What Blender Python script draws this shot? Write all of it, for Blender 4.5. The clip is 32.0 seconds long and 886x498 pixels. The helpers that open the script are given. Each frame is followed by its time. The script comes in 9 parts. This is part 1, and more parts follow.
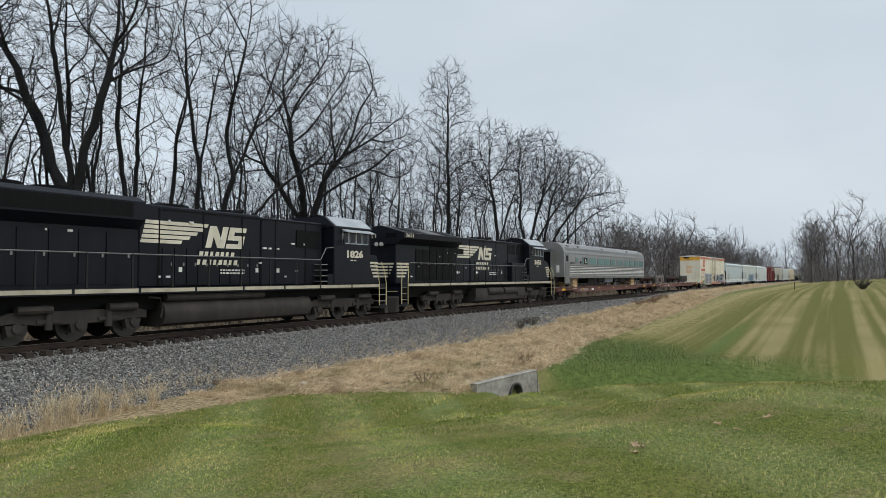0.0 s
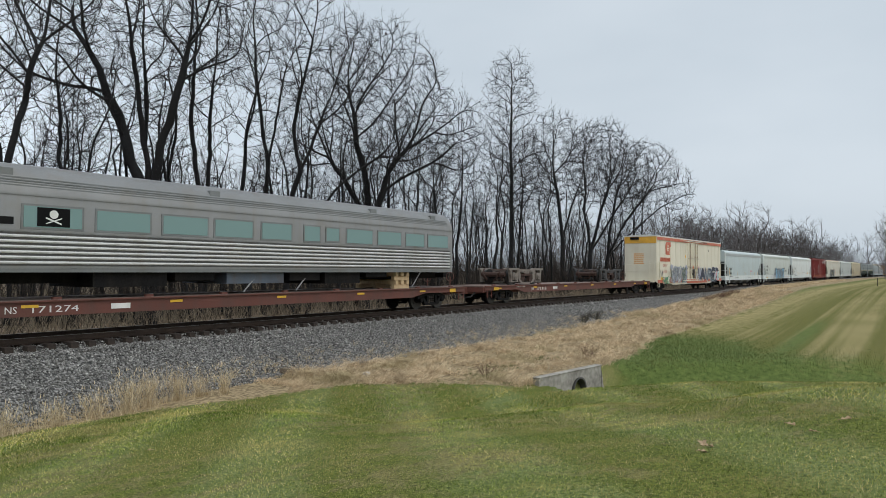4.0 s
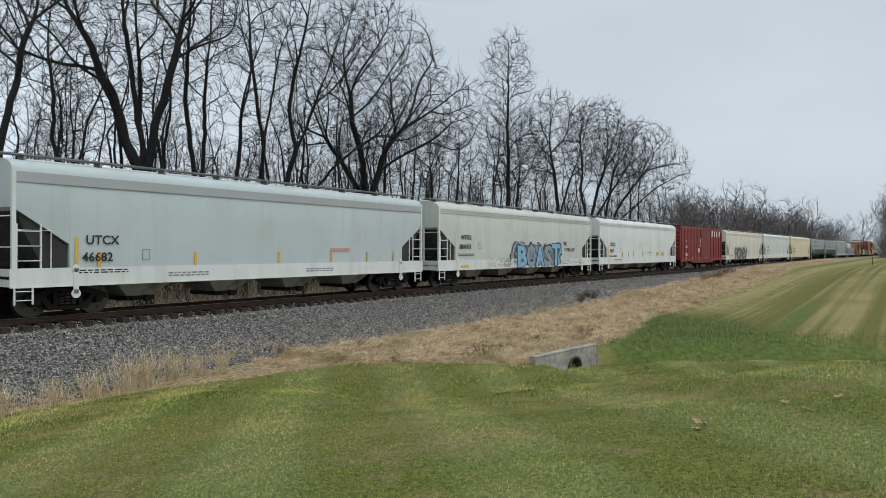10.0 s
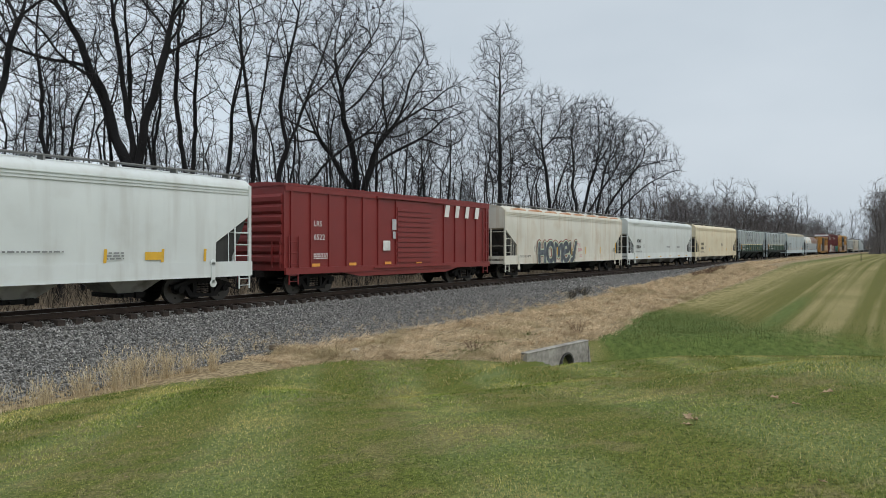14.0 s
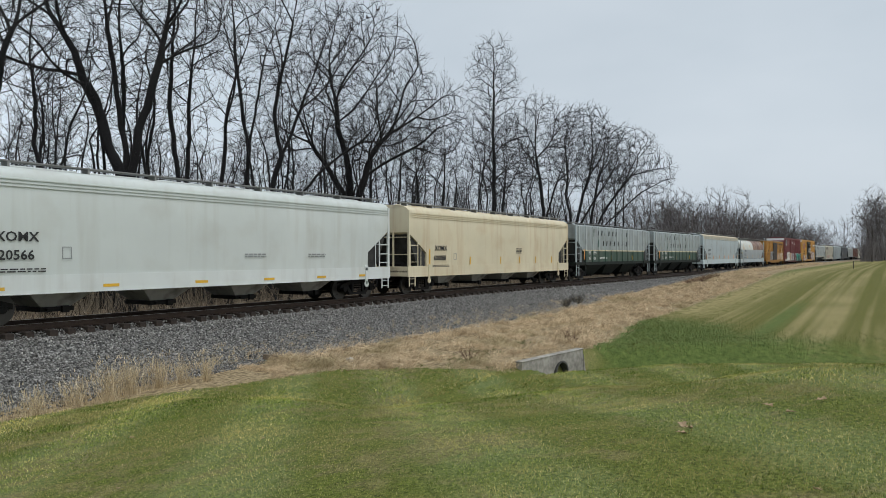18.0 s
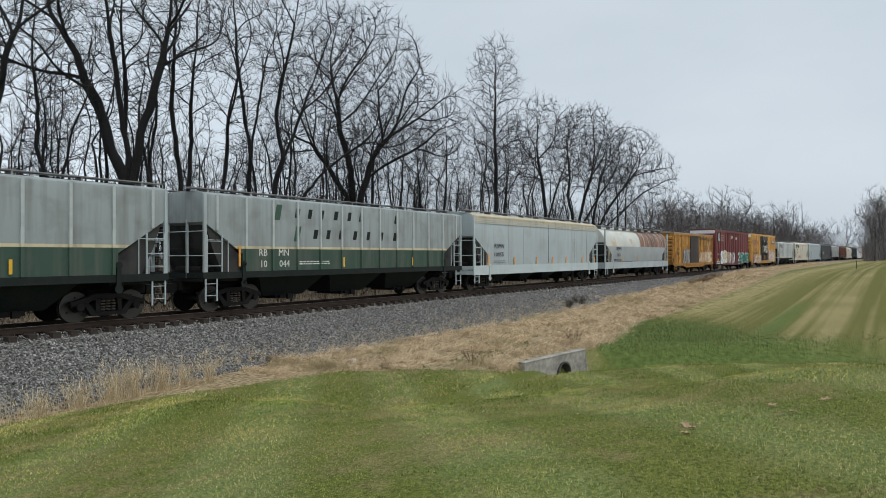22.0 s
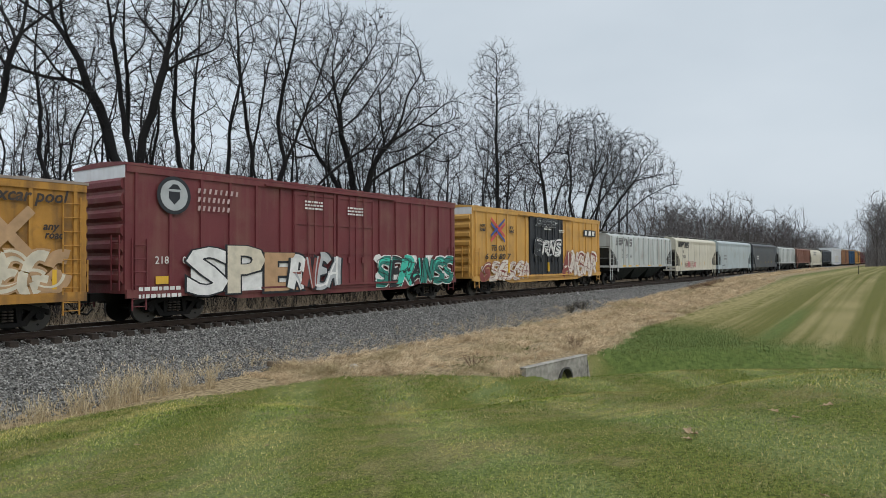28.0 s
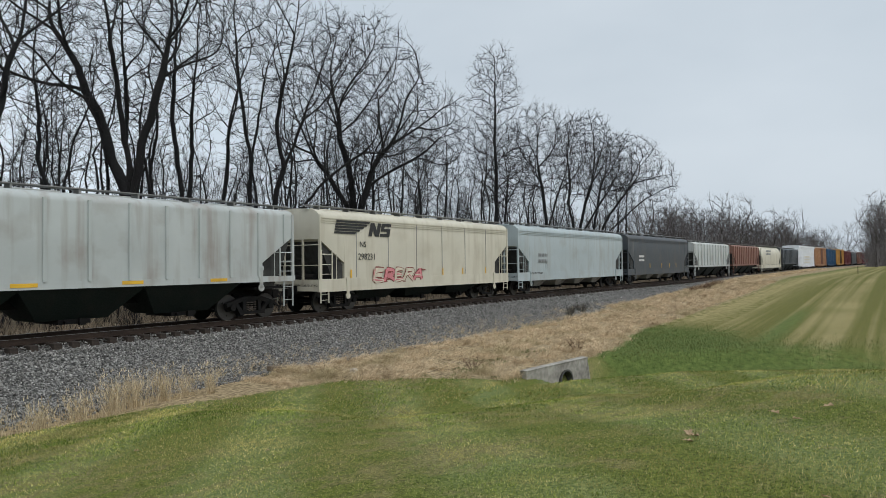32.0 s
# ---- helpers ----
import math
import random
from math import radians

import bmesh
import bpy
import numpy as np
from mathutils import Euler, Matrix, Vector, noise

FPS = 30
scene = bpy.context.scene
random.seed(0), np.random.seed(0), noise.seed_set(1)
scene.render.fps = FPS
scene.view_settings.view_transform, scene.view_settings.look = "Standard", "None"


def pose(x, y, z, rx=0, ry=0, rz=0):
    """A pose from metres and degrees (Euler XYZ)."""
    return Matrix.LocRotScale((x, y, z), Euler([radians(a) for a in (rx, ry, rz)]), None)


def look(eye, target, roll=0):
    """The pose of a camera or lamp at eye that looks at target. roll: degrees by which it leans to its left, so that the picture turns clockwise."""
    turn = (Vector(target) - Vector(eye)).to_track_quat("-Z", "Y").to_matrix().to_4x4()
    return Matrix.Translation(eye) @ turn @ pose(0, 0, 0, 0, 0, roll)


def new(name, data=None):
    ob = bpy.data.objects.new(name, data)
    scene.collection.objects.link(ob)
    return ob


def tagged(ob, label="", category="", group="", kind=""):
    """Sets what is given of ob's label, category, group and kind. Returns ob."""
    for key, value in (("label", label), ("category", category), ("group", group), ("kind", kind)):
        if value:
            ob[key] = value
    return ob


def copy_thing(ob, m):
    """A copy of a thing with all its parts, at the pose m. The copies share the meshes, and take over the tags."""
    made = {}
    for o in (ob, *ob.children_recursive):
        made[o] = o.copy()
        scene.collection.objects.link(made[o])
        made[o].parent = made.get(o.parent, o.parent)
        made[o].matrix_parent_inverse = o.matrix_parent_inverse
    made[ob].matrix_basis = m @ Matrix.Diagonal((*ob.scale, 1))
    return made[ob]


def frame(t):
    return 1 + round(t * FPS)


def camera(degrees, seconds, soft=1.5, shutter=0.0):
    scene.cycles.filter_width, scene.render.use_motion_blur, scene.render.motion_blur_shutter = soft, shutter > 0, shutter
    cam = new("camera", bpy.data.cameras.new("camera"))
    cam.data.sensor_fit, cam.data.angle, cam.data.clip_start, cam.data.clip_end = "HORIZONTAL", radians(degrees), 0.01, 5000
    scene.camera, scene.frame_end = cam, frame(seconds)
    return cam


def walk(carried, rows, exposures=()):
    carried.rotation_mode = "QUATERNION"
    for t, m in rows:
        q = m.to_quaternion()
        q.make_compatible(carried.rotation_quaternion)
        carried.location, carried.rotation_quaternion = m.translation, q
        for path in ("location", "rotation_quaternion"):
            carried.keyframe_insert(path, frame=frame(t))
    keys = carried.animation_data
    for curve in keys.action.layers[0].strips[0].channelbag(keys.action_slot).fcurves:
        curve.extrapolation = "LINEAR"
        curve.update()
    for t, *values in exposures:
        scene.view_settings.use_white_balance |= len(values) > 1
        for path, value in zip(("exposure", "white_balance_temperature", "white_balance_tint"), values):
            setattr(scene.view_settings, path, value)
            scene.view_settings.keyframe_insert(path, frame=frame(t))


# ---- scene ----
cam = camera(65.88, 32.0, soft=0.6)
EYE = (0.0, 0.0, 1.918)
TURNS = [
    (0, 92.39, 0.21, -58.70), (0.5, 92.43, 0.14, -57.93), (1, 92.47, 0.06, -57.07), (1.5, 92.46, 0.01, -56.16),
    (2, 92.43, -0.06, -55.30), (2.5, 92.30, -0.09, -54.54), (3, 92.13, -0.17, -53.98), (3.5, 91.97, -0.23, -53.60),
    (5.5, 91.02, -0.11, -53.38), (6, 90.64, 0.04, -53.34), (6.5, 90.33, 0.16, -53.34), (7, 90.16, 0.18, -53.37),
    (7.5, 90.14, 0.12, -53.40), (8, 90.17, 0.11, -53.40), (8.5, 90.18, -0.01, -53.43), (9, 90.19, -0.04, -53.50),
    (9.5, 90.15, -0.12, -53.62), (10, 90.09, -0.13, -53.75), (10.5, 90.02, -0.07, -53.88), (11, 89.94, -0.06, -53.99),
    (11.5, 89.83, -0.11, -54.08), (12, 89.77, -0.11, -54.15), (12.5, 89.69, -0.12, -54.22), (13, 89.69, -0.10, -54.28),
    (13.5, 89.70, -0.12, -54.35), (14, 89.82, -0.05, -54.43), (14.5, 89.98, -0.07, -54.50), (16.5, 90.49, -0.10, -54.70),
    (17, 90.50, 0.01, -54.76), (17.5, 90.51, 0.05, -54.84), (18, 90.54, 0.08, -54.90), (18.5, 90.56, 0.09, -54.96),
    (19, 90.61, 0.10, -54.99), (19.5, 90.64, 0.07, -54.98), (20, 90.69, 0.08, -54.98), (20.5, 90.74, 0.15, -54.94),
    (21, 90.73, 0.19, -54.92), (21.5, 90.71, 0.29, -54.81), (22, 90.63, 0.29, -54.72), (22.5, 90.58, 0.27, -54.66),
    (23, 90.53, 0.22, -54.62), (23.5, 90.53, 0.24, -54.61), (24, 90.55, 0.19, -54.59), (24.5, 90.58, 0.20, -54.56),
    (25, 90.63, 0.19, -54.53), (25.5, 90.75, 0.21, -54.53), (27.5, 91.07, 0.27, -54.60), (28, 91.07, 0.27, -54.60),
    (28.5, 91.14, 0.27, -54.60), (29, 91.20, 0.29, -54.56), (29.5, 91.26, 0.33, -54.55), (30, 91.38, 0.36, -54.56),
    (30.5, 91.47, 0.48, -54.56), (31, 91.52, 0.53, -54.61), (31.5, 91.48, 0.64, -54.63), (32, 91.35, 0.67, -54.64),
]
walk(cam, [(t, pose(*EYE, rx, ry, rz)) for t, rx, ry, rz in TURNS], [(0, 0.07), (7, 0.06), (11, 0.0), (18.5, 0.0), (21.5, 0.06), (24, 0.06), (28, 0.03), (32, 0.03)])

# ---- sky and sun: an overcast winter day ----
world = bpy.data.worlds.new("world")
scene.world = world
world.use_nodes = True
wn, wl = world.node_tree.nodes, world.node_tree.links
wn.clear()
w_out, w_bg = wn.new("ShaderNodeOutputWorld"), wn.new("ShaderNodeBackground")
w_sky = wn.new("ShaderNodeTexSky")
w_sky.sky_type, w_sky.sun_disc = "NISHITA", False
w_sky.sun_elevation, w_sky.sun_rotation = radians(32), radians(150)
w_sky.air_density, w_sky.dust_density = 1.0, 4.0
w_hsv = wn.new("ShaderNodeHueSaturation")
w_hsv.inputs["Saturation"].default_value = 0.35
w_hsv.inputs["Value"].default_value = 1.0
w_tc, w_map, w_noise = wn.new("ShaderNodeTexCoord"), wn.new("ShaderNodeMapping"), wn.new("ShaderNodeTexNoise")
w_map.inputs["Scale"].default_value = (1.6, 1.6, 4.0)
w_noise.inputs["Scale"].default_value, w_noise.inputs["Detail"].default_value = 1.3, 4.0
w_ramp = wn.new("ShaderNodeValToRGB")
w_ramp.color_ramp.elements[0].position, w_ramp.color_ramp.elements[0].color = 0.30, (5.65, 6.5, 7.3, 1)
w_ramp.color_ramp.elements[1].position, w_ramp.color_ramp.elements[1].color = 0.72, (6.75, 7.55, 8.3, 1)
w_mix = wn.new("ShaderNodeMixRGB")
w_mix.inputs["Fac"].default_value = 0.85
wl.new(w_tc.outputs["Generated"], w_map.inputs["Vector"])
wl.new(w_map.outputs["Vector"], w_noise.inputs["Vector"])
wl.new(w_noise.outputs["Fac"], w_ramp.inputs["Fac"])
wl.new(w_sky.outputs["Color"], w_hsv.inputs["Color"])
w_dot, w_glow, w_gain = wn.new("ShaderNodeVectorMath"), wn.new("ShaderNodeMapRange"), wn.new("ShaderNodeVectorMath")
w_dot.operation, w_gain.operation = "DOT_PRODUCT", "SCALE"
w_dot.inputs[1].default_value = (-0.25, 0.97, 0.0)
w_glow.inputs["From Min"].default_value, w_glow.inputs["From Max"].default_value = 0.30, 0.95
w_glow.inputs["To Min"].default_value, w_glow.inputs["To Max"].default_value = 1.0, 1.32
w_glow.interpolation_type = "SMOOTHSTEP"
wl.new(w_tc.outputs["Generated"], w_dot.inputs[0])
wl.new(w_dot.outputs["Value"], w_glow.inputs["Value"])
wl.new(w_glow.outputs["Result"], w_gain.inputs["Scale"])
wl.new(w_hsv.outputs["Color"], w_mix.inputs["Color1"])
wl.new(w_ramp.outputs["Color"], w_mix.inputs["Color2"])
wl.new(w_mix.outputs["Color"], w_gain.inputs[0])
wl.new(w_gain.outputs["Vector"], w_bg.inputs["Color"])
wl.new(w_bg.outputs["Background"], w_out.inputs["Surface"])
w_bg.inputs["Strength"].default_value = 0.10
sun = new("sun", bpy.data.lights.new("sun", "SUN"))
sun.data.energy, sun.data.angle, sun.data.color = 1.5, radians(40), (1.0, 0.985, 0.965)
sun.matrix_world = look((0, 0, 60), (18, 34, 0))
scene.view_settings.exposure = 0.0

# ---- materials ----
MATS = {}


def ramp2(nt, fac, a, b, lo, hi):
    r = nt.nodes.new("ShaderNodeValToRGB")
    r.color_ramp.elements[0].position, r.color_ramp.elements[1].position = lo, hi
    r.color_ramp.elements[0].color, r.color_ramp.elements[1].color = (*a, 1), (*b, 1)
    nt.links.new(fac, r.inputs["Fac"])
    return r.outputs["Color"]


def noise_of(nt, vec, scale, detail=4.0, stretch=(1, 1, 1)):
    m = nt.nodes.new("ShaderNodeMapping")
    m.inputs["Scale"].default_value = stretch
    nt.links.new(vec, m.inputs["Vector"])
    n = nt.nodes.new("ShaderNodeTexNoise")
    n.inputs["Scale"].default_value, n.inputs["Detail"].default_value = scale, detail
    nt.links.new(m.outputs["Vector"], n.inputs["Vector"])
    return n.outputs["Fac"]


def mixed(nt, fac, a, b, how="MIX"):
    m = nt.nodes.new("ShaderNodeMixRGB")
    m.blend_type = how
    for key, value in (("Fac", fac), ("Color1", a), ("Color2", b)):
        if hasattr(value, "is_linked"):
            nt.links.new(value, m.inputs[key])
        elif key == "Fac":
            m.inputs[key].default_value = value
        else:
            m.inputs[key].default_value = (*value, 1)
    return m.outputs["Color"]


def start(name, rough, metal):
    m = bpy.data.materials.new(name)
    m.use_nodes = True
    nt = m.node_tree
    b = nt.nodes["Principled BSDF"]
    b.inputs["Roughness"].default_value, b.inputs["Metallic"].default_value = rough, metal
    return m, nt, b


def bump(nt, b, height, strength, distance):
    n = nt.nodes.new("ShaderNodeBump")
    n.inputs["Strength"].default_value, n.inputs["Distance"].default_value = strength, distance
    nt.links.new(height, n.inputs["Height"])
    nt.links.new(n.outputs["Normal"], b.inputs["Normal"])


def paint(name, base, rough=0.55, metal=0.0, dirt=(0.10, 0.07, 0.05), amount=0.35, streak=0.5, var=0.12, scale=1.2, relief=0.0, gloss=0.5):
    """Weathered paint: mottled colour, streaks that run down, patches of dirt or rust."""
    if name in MATS:
        return MATS[name]
    m, nt, b = start(name, rough, metal)
    b.inputs["Specular IOR Level"].default_value = gloss
    tc = nt.nodes.new("ShaderNodeTexCoord").outputs["Object"]
    lo, hi = [c * (1 - var) for c in base], [min(1, c * (1 + var)) for c in base]
    col = ramp2(nt, noise_of(nt, tc, scale), lo, hi, 0.3, 0.7)
    st = ramp2(nt, noise_of(nt, tc, 2.2, 5, (1.3, 1.3, 0.10)), (0, 0, 0), (streak,) * 3, 0.50, 0.78)
    col = mixed(nt, st, col, dirt)
    pa = ramp2(nt, noise_of(nt, tc, scale * 0.9 + 0.3, 8), (0, 0, 0), (amount,) * 3, 0.52, 0.72)
    col = mixed(nt, pa, col, dirt)
    nt.links.new(col, b.inputs["Base Color"])
    fine = noise_of(nt, tc, 22, 5)
    nt.links.new(ramp2(nt, fine, (max(0.05, rough - 0.12),) * 3, (min(1, rough + 0.12),) * 3, 0.3, 0.7), b.inputs["Roughness"])
    if relief:
        bump(nt, b, noise_of(nt, tc, 1.1, 3), relief, 0.02)
    MATS[name] = m
    return m


def grainy(name, a, c, rough=0.85, scale=14.0, metal=0.0, strength=0.4, distance=0.01, coarse=1.1):
    """A rough natural surface of two colours, with grain and patches."""
    if name in MATS:
        return MATS[name]
    m, nt, b = start(name, rough, metal)
    tc = nt.nodes.new("ShaderNodeTexCoord").outputs["Object"]
    n1, n2 = noise_of(nt, tc, scale, 6), noise_of(nt, tc, coarse, 4)
    col = mixed(nt, 0.5, ramp2(nt, n1, a, c, 0.3, 0.7), ramp2(nt, n2, a, c, 0.35, 0.65))
    nt.links.new(col, b.inputs["Base Color"])
    bump(nt, b, n1, strength, distance)
    MATS[name] = m
    return m


def per_piece(name, colours, rough=0.8, patches=(), bands=None):
    """A colour for each loose piece of a joined mesh; patches: (colour, scale, from, to, amount, how) over many pieces."""
    m, nt, b = start(name, rough, 0)
    b.inputs["Specular IOR Level"].default_value = 0.08
    g = nt.nodes.new("ShaderNodeNewGeometry")
    r = nt.nodes.new("ShaderNodeValToRGB")
    e = r.color_ramp.elements
    while len(e) < len(colours):
        e.new(0.5)
    for k, c in enumerate(colours):
        e[k].position, e[k].color = k / (len(colours) - 1), (*c, 1)
    nt.links.new(g.outputs["Random Per Island"], r.inputs["Fac"])
    col = r.outputs["Color"]
    for shade, scale, lo, hi, amount, how in patches:
        tc = nt.nodes.new("ShaderNodeTexCoord").outputs["Object"]
        col = mixed(nt, ramp2(nt, noise_of(nt, tc, scale, 4), (0, 0, 0), (amount,) * 3, lo, hi), col, shade, how)
    if bands:
        # mowing bands: (x share, y share, period, shift, colour, amount)
        ax, ay, period, shift, shade, amount, how = bands
        dot = nt.nodes.new("ShaderNodeVectorMath")
        dot.operation = "DOT_PRODUCT"
        nt.links.new(nt.nodes.new("ShaderNodeTexCoord").outputs["Object"], dot.inputs[0])
        dot.inputs[1].default_value = (ax * 6.28319 / period, ay * 6.28319 / period, 0)
        moved, wave = nt.nodes.new("ShaderNodeMath"), nt.nodes.new("ShaderNodeMath")
        moved.operation, wave.operation = "ADD", "SINE"
        moved.inputs[1].default_value = shift
        nt.links.new(dot.outputs["Value"], moved.inputs[0])
        nt.links.new(moved.outputs[0], wave.inputs[0])
        col = mixed(nt, ramp2(nt, wave.outputs[0], (0, 0, 0), (amount,) * 3, 0.0, 0.75), col, shade, how)
    nt.links.new(col, b.inputs["Base Color"])
    return m


def glassy(name, tint, rough=0.06):
    m, nt, b = start(name, rough, 0)
    b.inputs["Base Color"].default_value = (*tint, 1)
    b.inputs["Specular IOR Level"].default_value = 0.7
    return m


# ---- mesh helpers ----
def box(bm, x0, x1, y0, y1, z0, z1):
    v = [bm.verts.new((x, y, z)) for x in (x0, x1) for y in (y0, y1) for z in (z0, z1)]
    for f in ((0, 1, 3, 2), (4, 6, 7, 5), (0, 4, 5, 1), (2, 3, 7, 6), (0, 2, 6, 4), (1, 5, 7, 3)):
        bm.faces.new([v[i] for i in f])
    return v


def tube(bm, path, r, sides=6, r2=None):
    """A round bar along a path of points, from radius r to r2."""
    rings = []
    pts = [Vector(q) for q in path]
    for i, q in enumerate(pts):
        d = (pts[min(i + 1, len(pts) - 1)] - pts[max(i - 1, 0)]).normalized()
        a = d.orthogonal().normalized()
        c = d.cross(a)
        k = r if r2 is None else r + (r2 - r) * i / (len(pts) - 1)
        rings.append([bm.verts.new(q + (a * math.cos(t) + c * math.sin(t)) * k) for t in [2 * math.pi * j / sides for j in range(sides)]])
    for p0, p1 in zip(rings, rings[1:]):
        for j in range(sides):
            bm.faces.new((p0[j], p0[(j + 1) % sides], p1[(j + 1) % sides], p1[j]))
    bm.faces.new(rings[0][::-1])
    bm.faces.new(rings[-1])


def prism(bm, outline, y0, y1, axis="y"):
    """A flat outline of (x, z) points drawn out from y0 to y1 (axis x: outline of (y, z) from x0 to x1; axis z: (x, y))."""
    put = {"y": lambda a, c, d: (a, d, c), "x": lambda a, c, d: (d, a, c), "z": lambda a, c, d: (a, c, d)}[axis]
    p0 = [bm.verts.new(put(a, c, y0)) for a, c in outline]
    p1 = [bm.verts.new(put(a, c, y1)) for a, c in outline]
    n = len(outline)
    bm.faces.new(p0)
    bm.faces.new(p1[::-1])
    for i in range(n):
        bm.faces.new((p0[i], p1[i], p1[(i + 1) % n], p0[(i + 1) % n]))


def disc(bm, x, z, y0, y1, r, sides=20):
    prism(bm, [(x + r * math.cos(2 * math.pi * k / sides), z + r * math.sin(2 * math.pi * k / sides)) for k in range(sides)], y0, y1)


def mesh_of(name, bm, material, bevel=0.0, smooth=False):
    if bevel:
        bmesh.ops.bevel(bm, geom=[e for e in bm.edges], offset=bevel, segments=1, affect="EDGES", profile=0.5)
    bmesh.ops.recalc_face_normals(bm, faces=bm.faces)
    me = bpy.data.meshes.new(name)
    bm.to_mesh(me)
    bm.free()
    if material:
        me.materials.append(material)
    if smooth:
        me.shade_smooth()
        me.set_sharp_from_angle(angle=radians(38))
    return me


def part(name, bm, material, parent, label="", bevel=0.0, smooth=False):
    me = bm if isinstance(bm, bpy.types.Mesh) else mesh_of(name, bm, material, bevel, smooth)
    ob = new(name, me)
    ob.parent = parent
    if label:
        ob["label"] = label
    return ob


def boxes(name, rows, material, parent, label="", bevel=0.0):
    bm = bmesh.new()
    for row in rows:
        box(bm, *row)
    return part(name, bm, material, parent, label, bevel)


def thing(name, m, label, category, group=""):
    ob = new(name)
    ob.matrix_basis = m
    ob.empty_display_size = 0.3
    return tagged(ob, label, category, group)


def raw(name, verts, faces, material, smooth=False):
    me = bpy.data.meshes.new(name)
    me.from_pydata(verts, [], faces)
    me.materials.append(material)
    if smooth:
        me.shade_smooth()
    return me


def tris(name, v, material):
    """A mesh of loose triangles from an array of n x 3 corners x 3."""
    n = len(v)
    me = bpy.data.meshes.new(name)
    me.vertices.add(n * 3)
    me.vertices.foreach_set("co", v.astype(np.float32).ravel())
    me.loops.add(n * 3)
    me.loops.foreach_set("vertex_index", np.arange(n * 3, dtype=np.int32))
    me.polygons.add(n)
    me.polygons.foreach_set("loop_start", np.arange(0, n * 3, 3, dtype=np.int32))
    me.update(calc_edges=True)
    me.materials.append(material)
    return me


# ---- the line of the track ----
# Heading and place along the track at u metres; n is the distance from its centre line towards the lawn.
US = np.arange(-900.0, 1300.0, 0.5)
UC = np.clip(US, -80, 260)
TH = 0.617268 + 0.00055245 * UC - 0.0338586 * (UC / 100) ** 2 + 0.00643882 * (UC / 100) ** 3
BASE = 0.637045
AX, AY = np.cumsum(np.cos(TH - BASE)) * 0.5, -np.cumsum(np.sin(TH - BASE)) * 0.5
I0 = int(np.argmin(abs(US)))
AX, AY = AX - AX[I0] + 34.179 * math.cos(BASE), AY - AY[I0] + 34.179 * math.sin(BASE)
HX, HY = np.cos(TH - BASE), -np.sin(TH - BASE)
AX, AY = AX - HY * 1.55, AY + HX * 1.55


def along(u, n=0.0, z=0.0):
    """The place at u metres along the track, n metres from its centre towards the lawn."""
    x, y, c, s = (np.interp(u, US, k) for k in (AX, AY, HX, HY))
    return x + s * n, y - c * n, z


def heading(u):
    return math.degrees(math.atan2(np.interp(u, US, HY), np.interp(u, US, HX)))


def step(a, b, x):
    k = np.clip((x - a) / (b - a), 0, 1)
    return k * k * (3 - 2 * k)


def crest_u(n):
    """Where the near lawn breaks off."""
    return -16.8 + 0.9 * (np.clip(n, 12.5, 16.2) - 15.3) - 0.10 * np.clip(n - 16.2, 0, 8)


def height(u, n):
    """The ground's height over the rail head."""
    u, n = np.asarray(u, float), np.asarray(n, float)
    bal = -0.22 - 0.15 * step(0.95, 1.4, n) - 0.5 * np.clip(n - 2.0, 0, 9)
    # mown lawn falls towards the track, breaks off at a crest into a swale; the far field rises to rail height
    lawn = 0.28 - 0.118 * np.clip(20.5 - n, -3, 99) - 0.0025 * np.clip(12 - n, 0, 20) ** 2
    lawn = lawn - 0.36 * step(-22.5, -16.5, u) * step(20.5, 17, n) * step(11, 13.5, n)
    lawn = np.where(n > 23.5, 0.634 + 0.03 * (n - 23.5), lawn)
    field = -1.45 + 1.35 * step(2, 70, u) + 0.45 * step(60, 170, u) + 0.055 * np.clip(n - 11, 0, 40) * step(-4, 60, u)
    field = field + (0.078 * np.clip(n - 13.3, 0, 2.5) - 0.12 * step(13.3, 12.4, n)) * (1 - step(-5, 3, u))
    g = lawn + (field - lawn) * step(0.0, 4.0, u - crest_u(n))
    # the ditch that leads to the culvert
    run = np.clip((n - 11.7) / 14, 0, 1)
    centre = -6.7 + 0.75 * (n - 11.7)
    depth = (1.0 - 0.65 * run) * step(11.75, 12.0, n)
    g = g - depth * np.exp(-((u - centre) / (2.6 + 0.7 * run)) ** 4)
    # the bench of rough grass beside the ballast
    b = step(12.0, 11.6, n) * step(-19, -11, u) * (1 - step(10, 40, u))
    g = g + (np.maximum(g, -1.47) - g) * b
    near = g + (np.maximum(bal, g) - g) * np.where(n < 9, 1, 0)
    far = -0.22 - 0.5 * np.clip(-n - 1.9, 0, 1.7)
    far = np.where(n < -3.5, -1.05 + 0.02 * np.clip(-n - 3.5, 0, 60), far)
    return np.where(n >= 0, near, far)


def bench_edge(u):
    """Where the rough dry grass beside the ballast gives way to the lawn."""
    near = np.interp(u, [-20.5, -18.5, -16.2, -13.2, -12.2, -10.8, -10.3], [4.95, 5.3, 6.3, 6.9, 8.1, 9.8, 11.5])
    return near - 1.4 * step(-2, 6, u) - 0.6 * step(4, 26, u) - 2.2 * step(30, 80, u)


def ground_at(u, n):
    x, y, _ = along(u, n)
    return float(x), float(y), float(height(u, n))

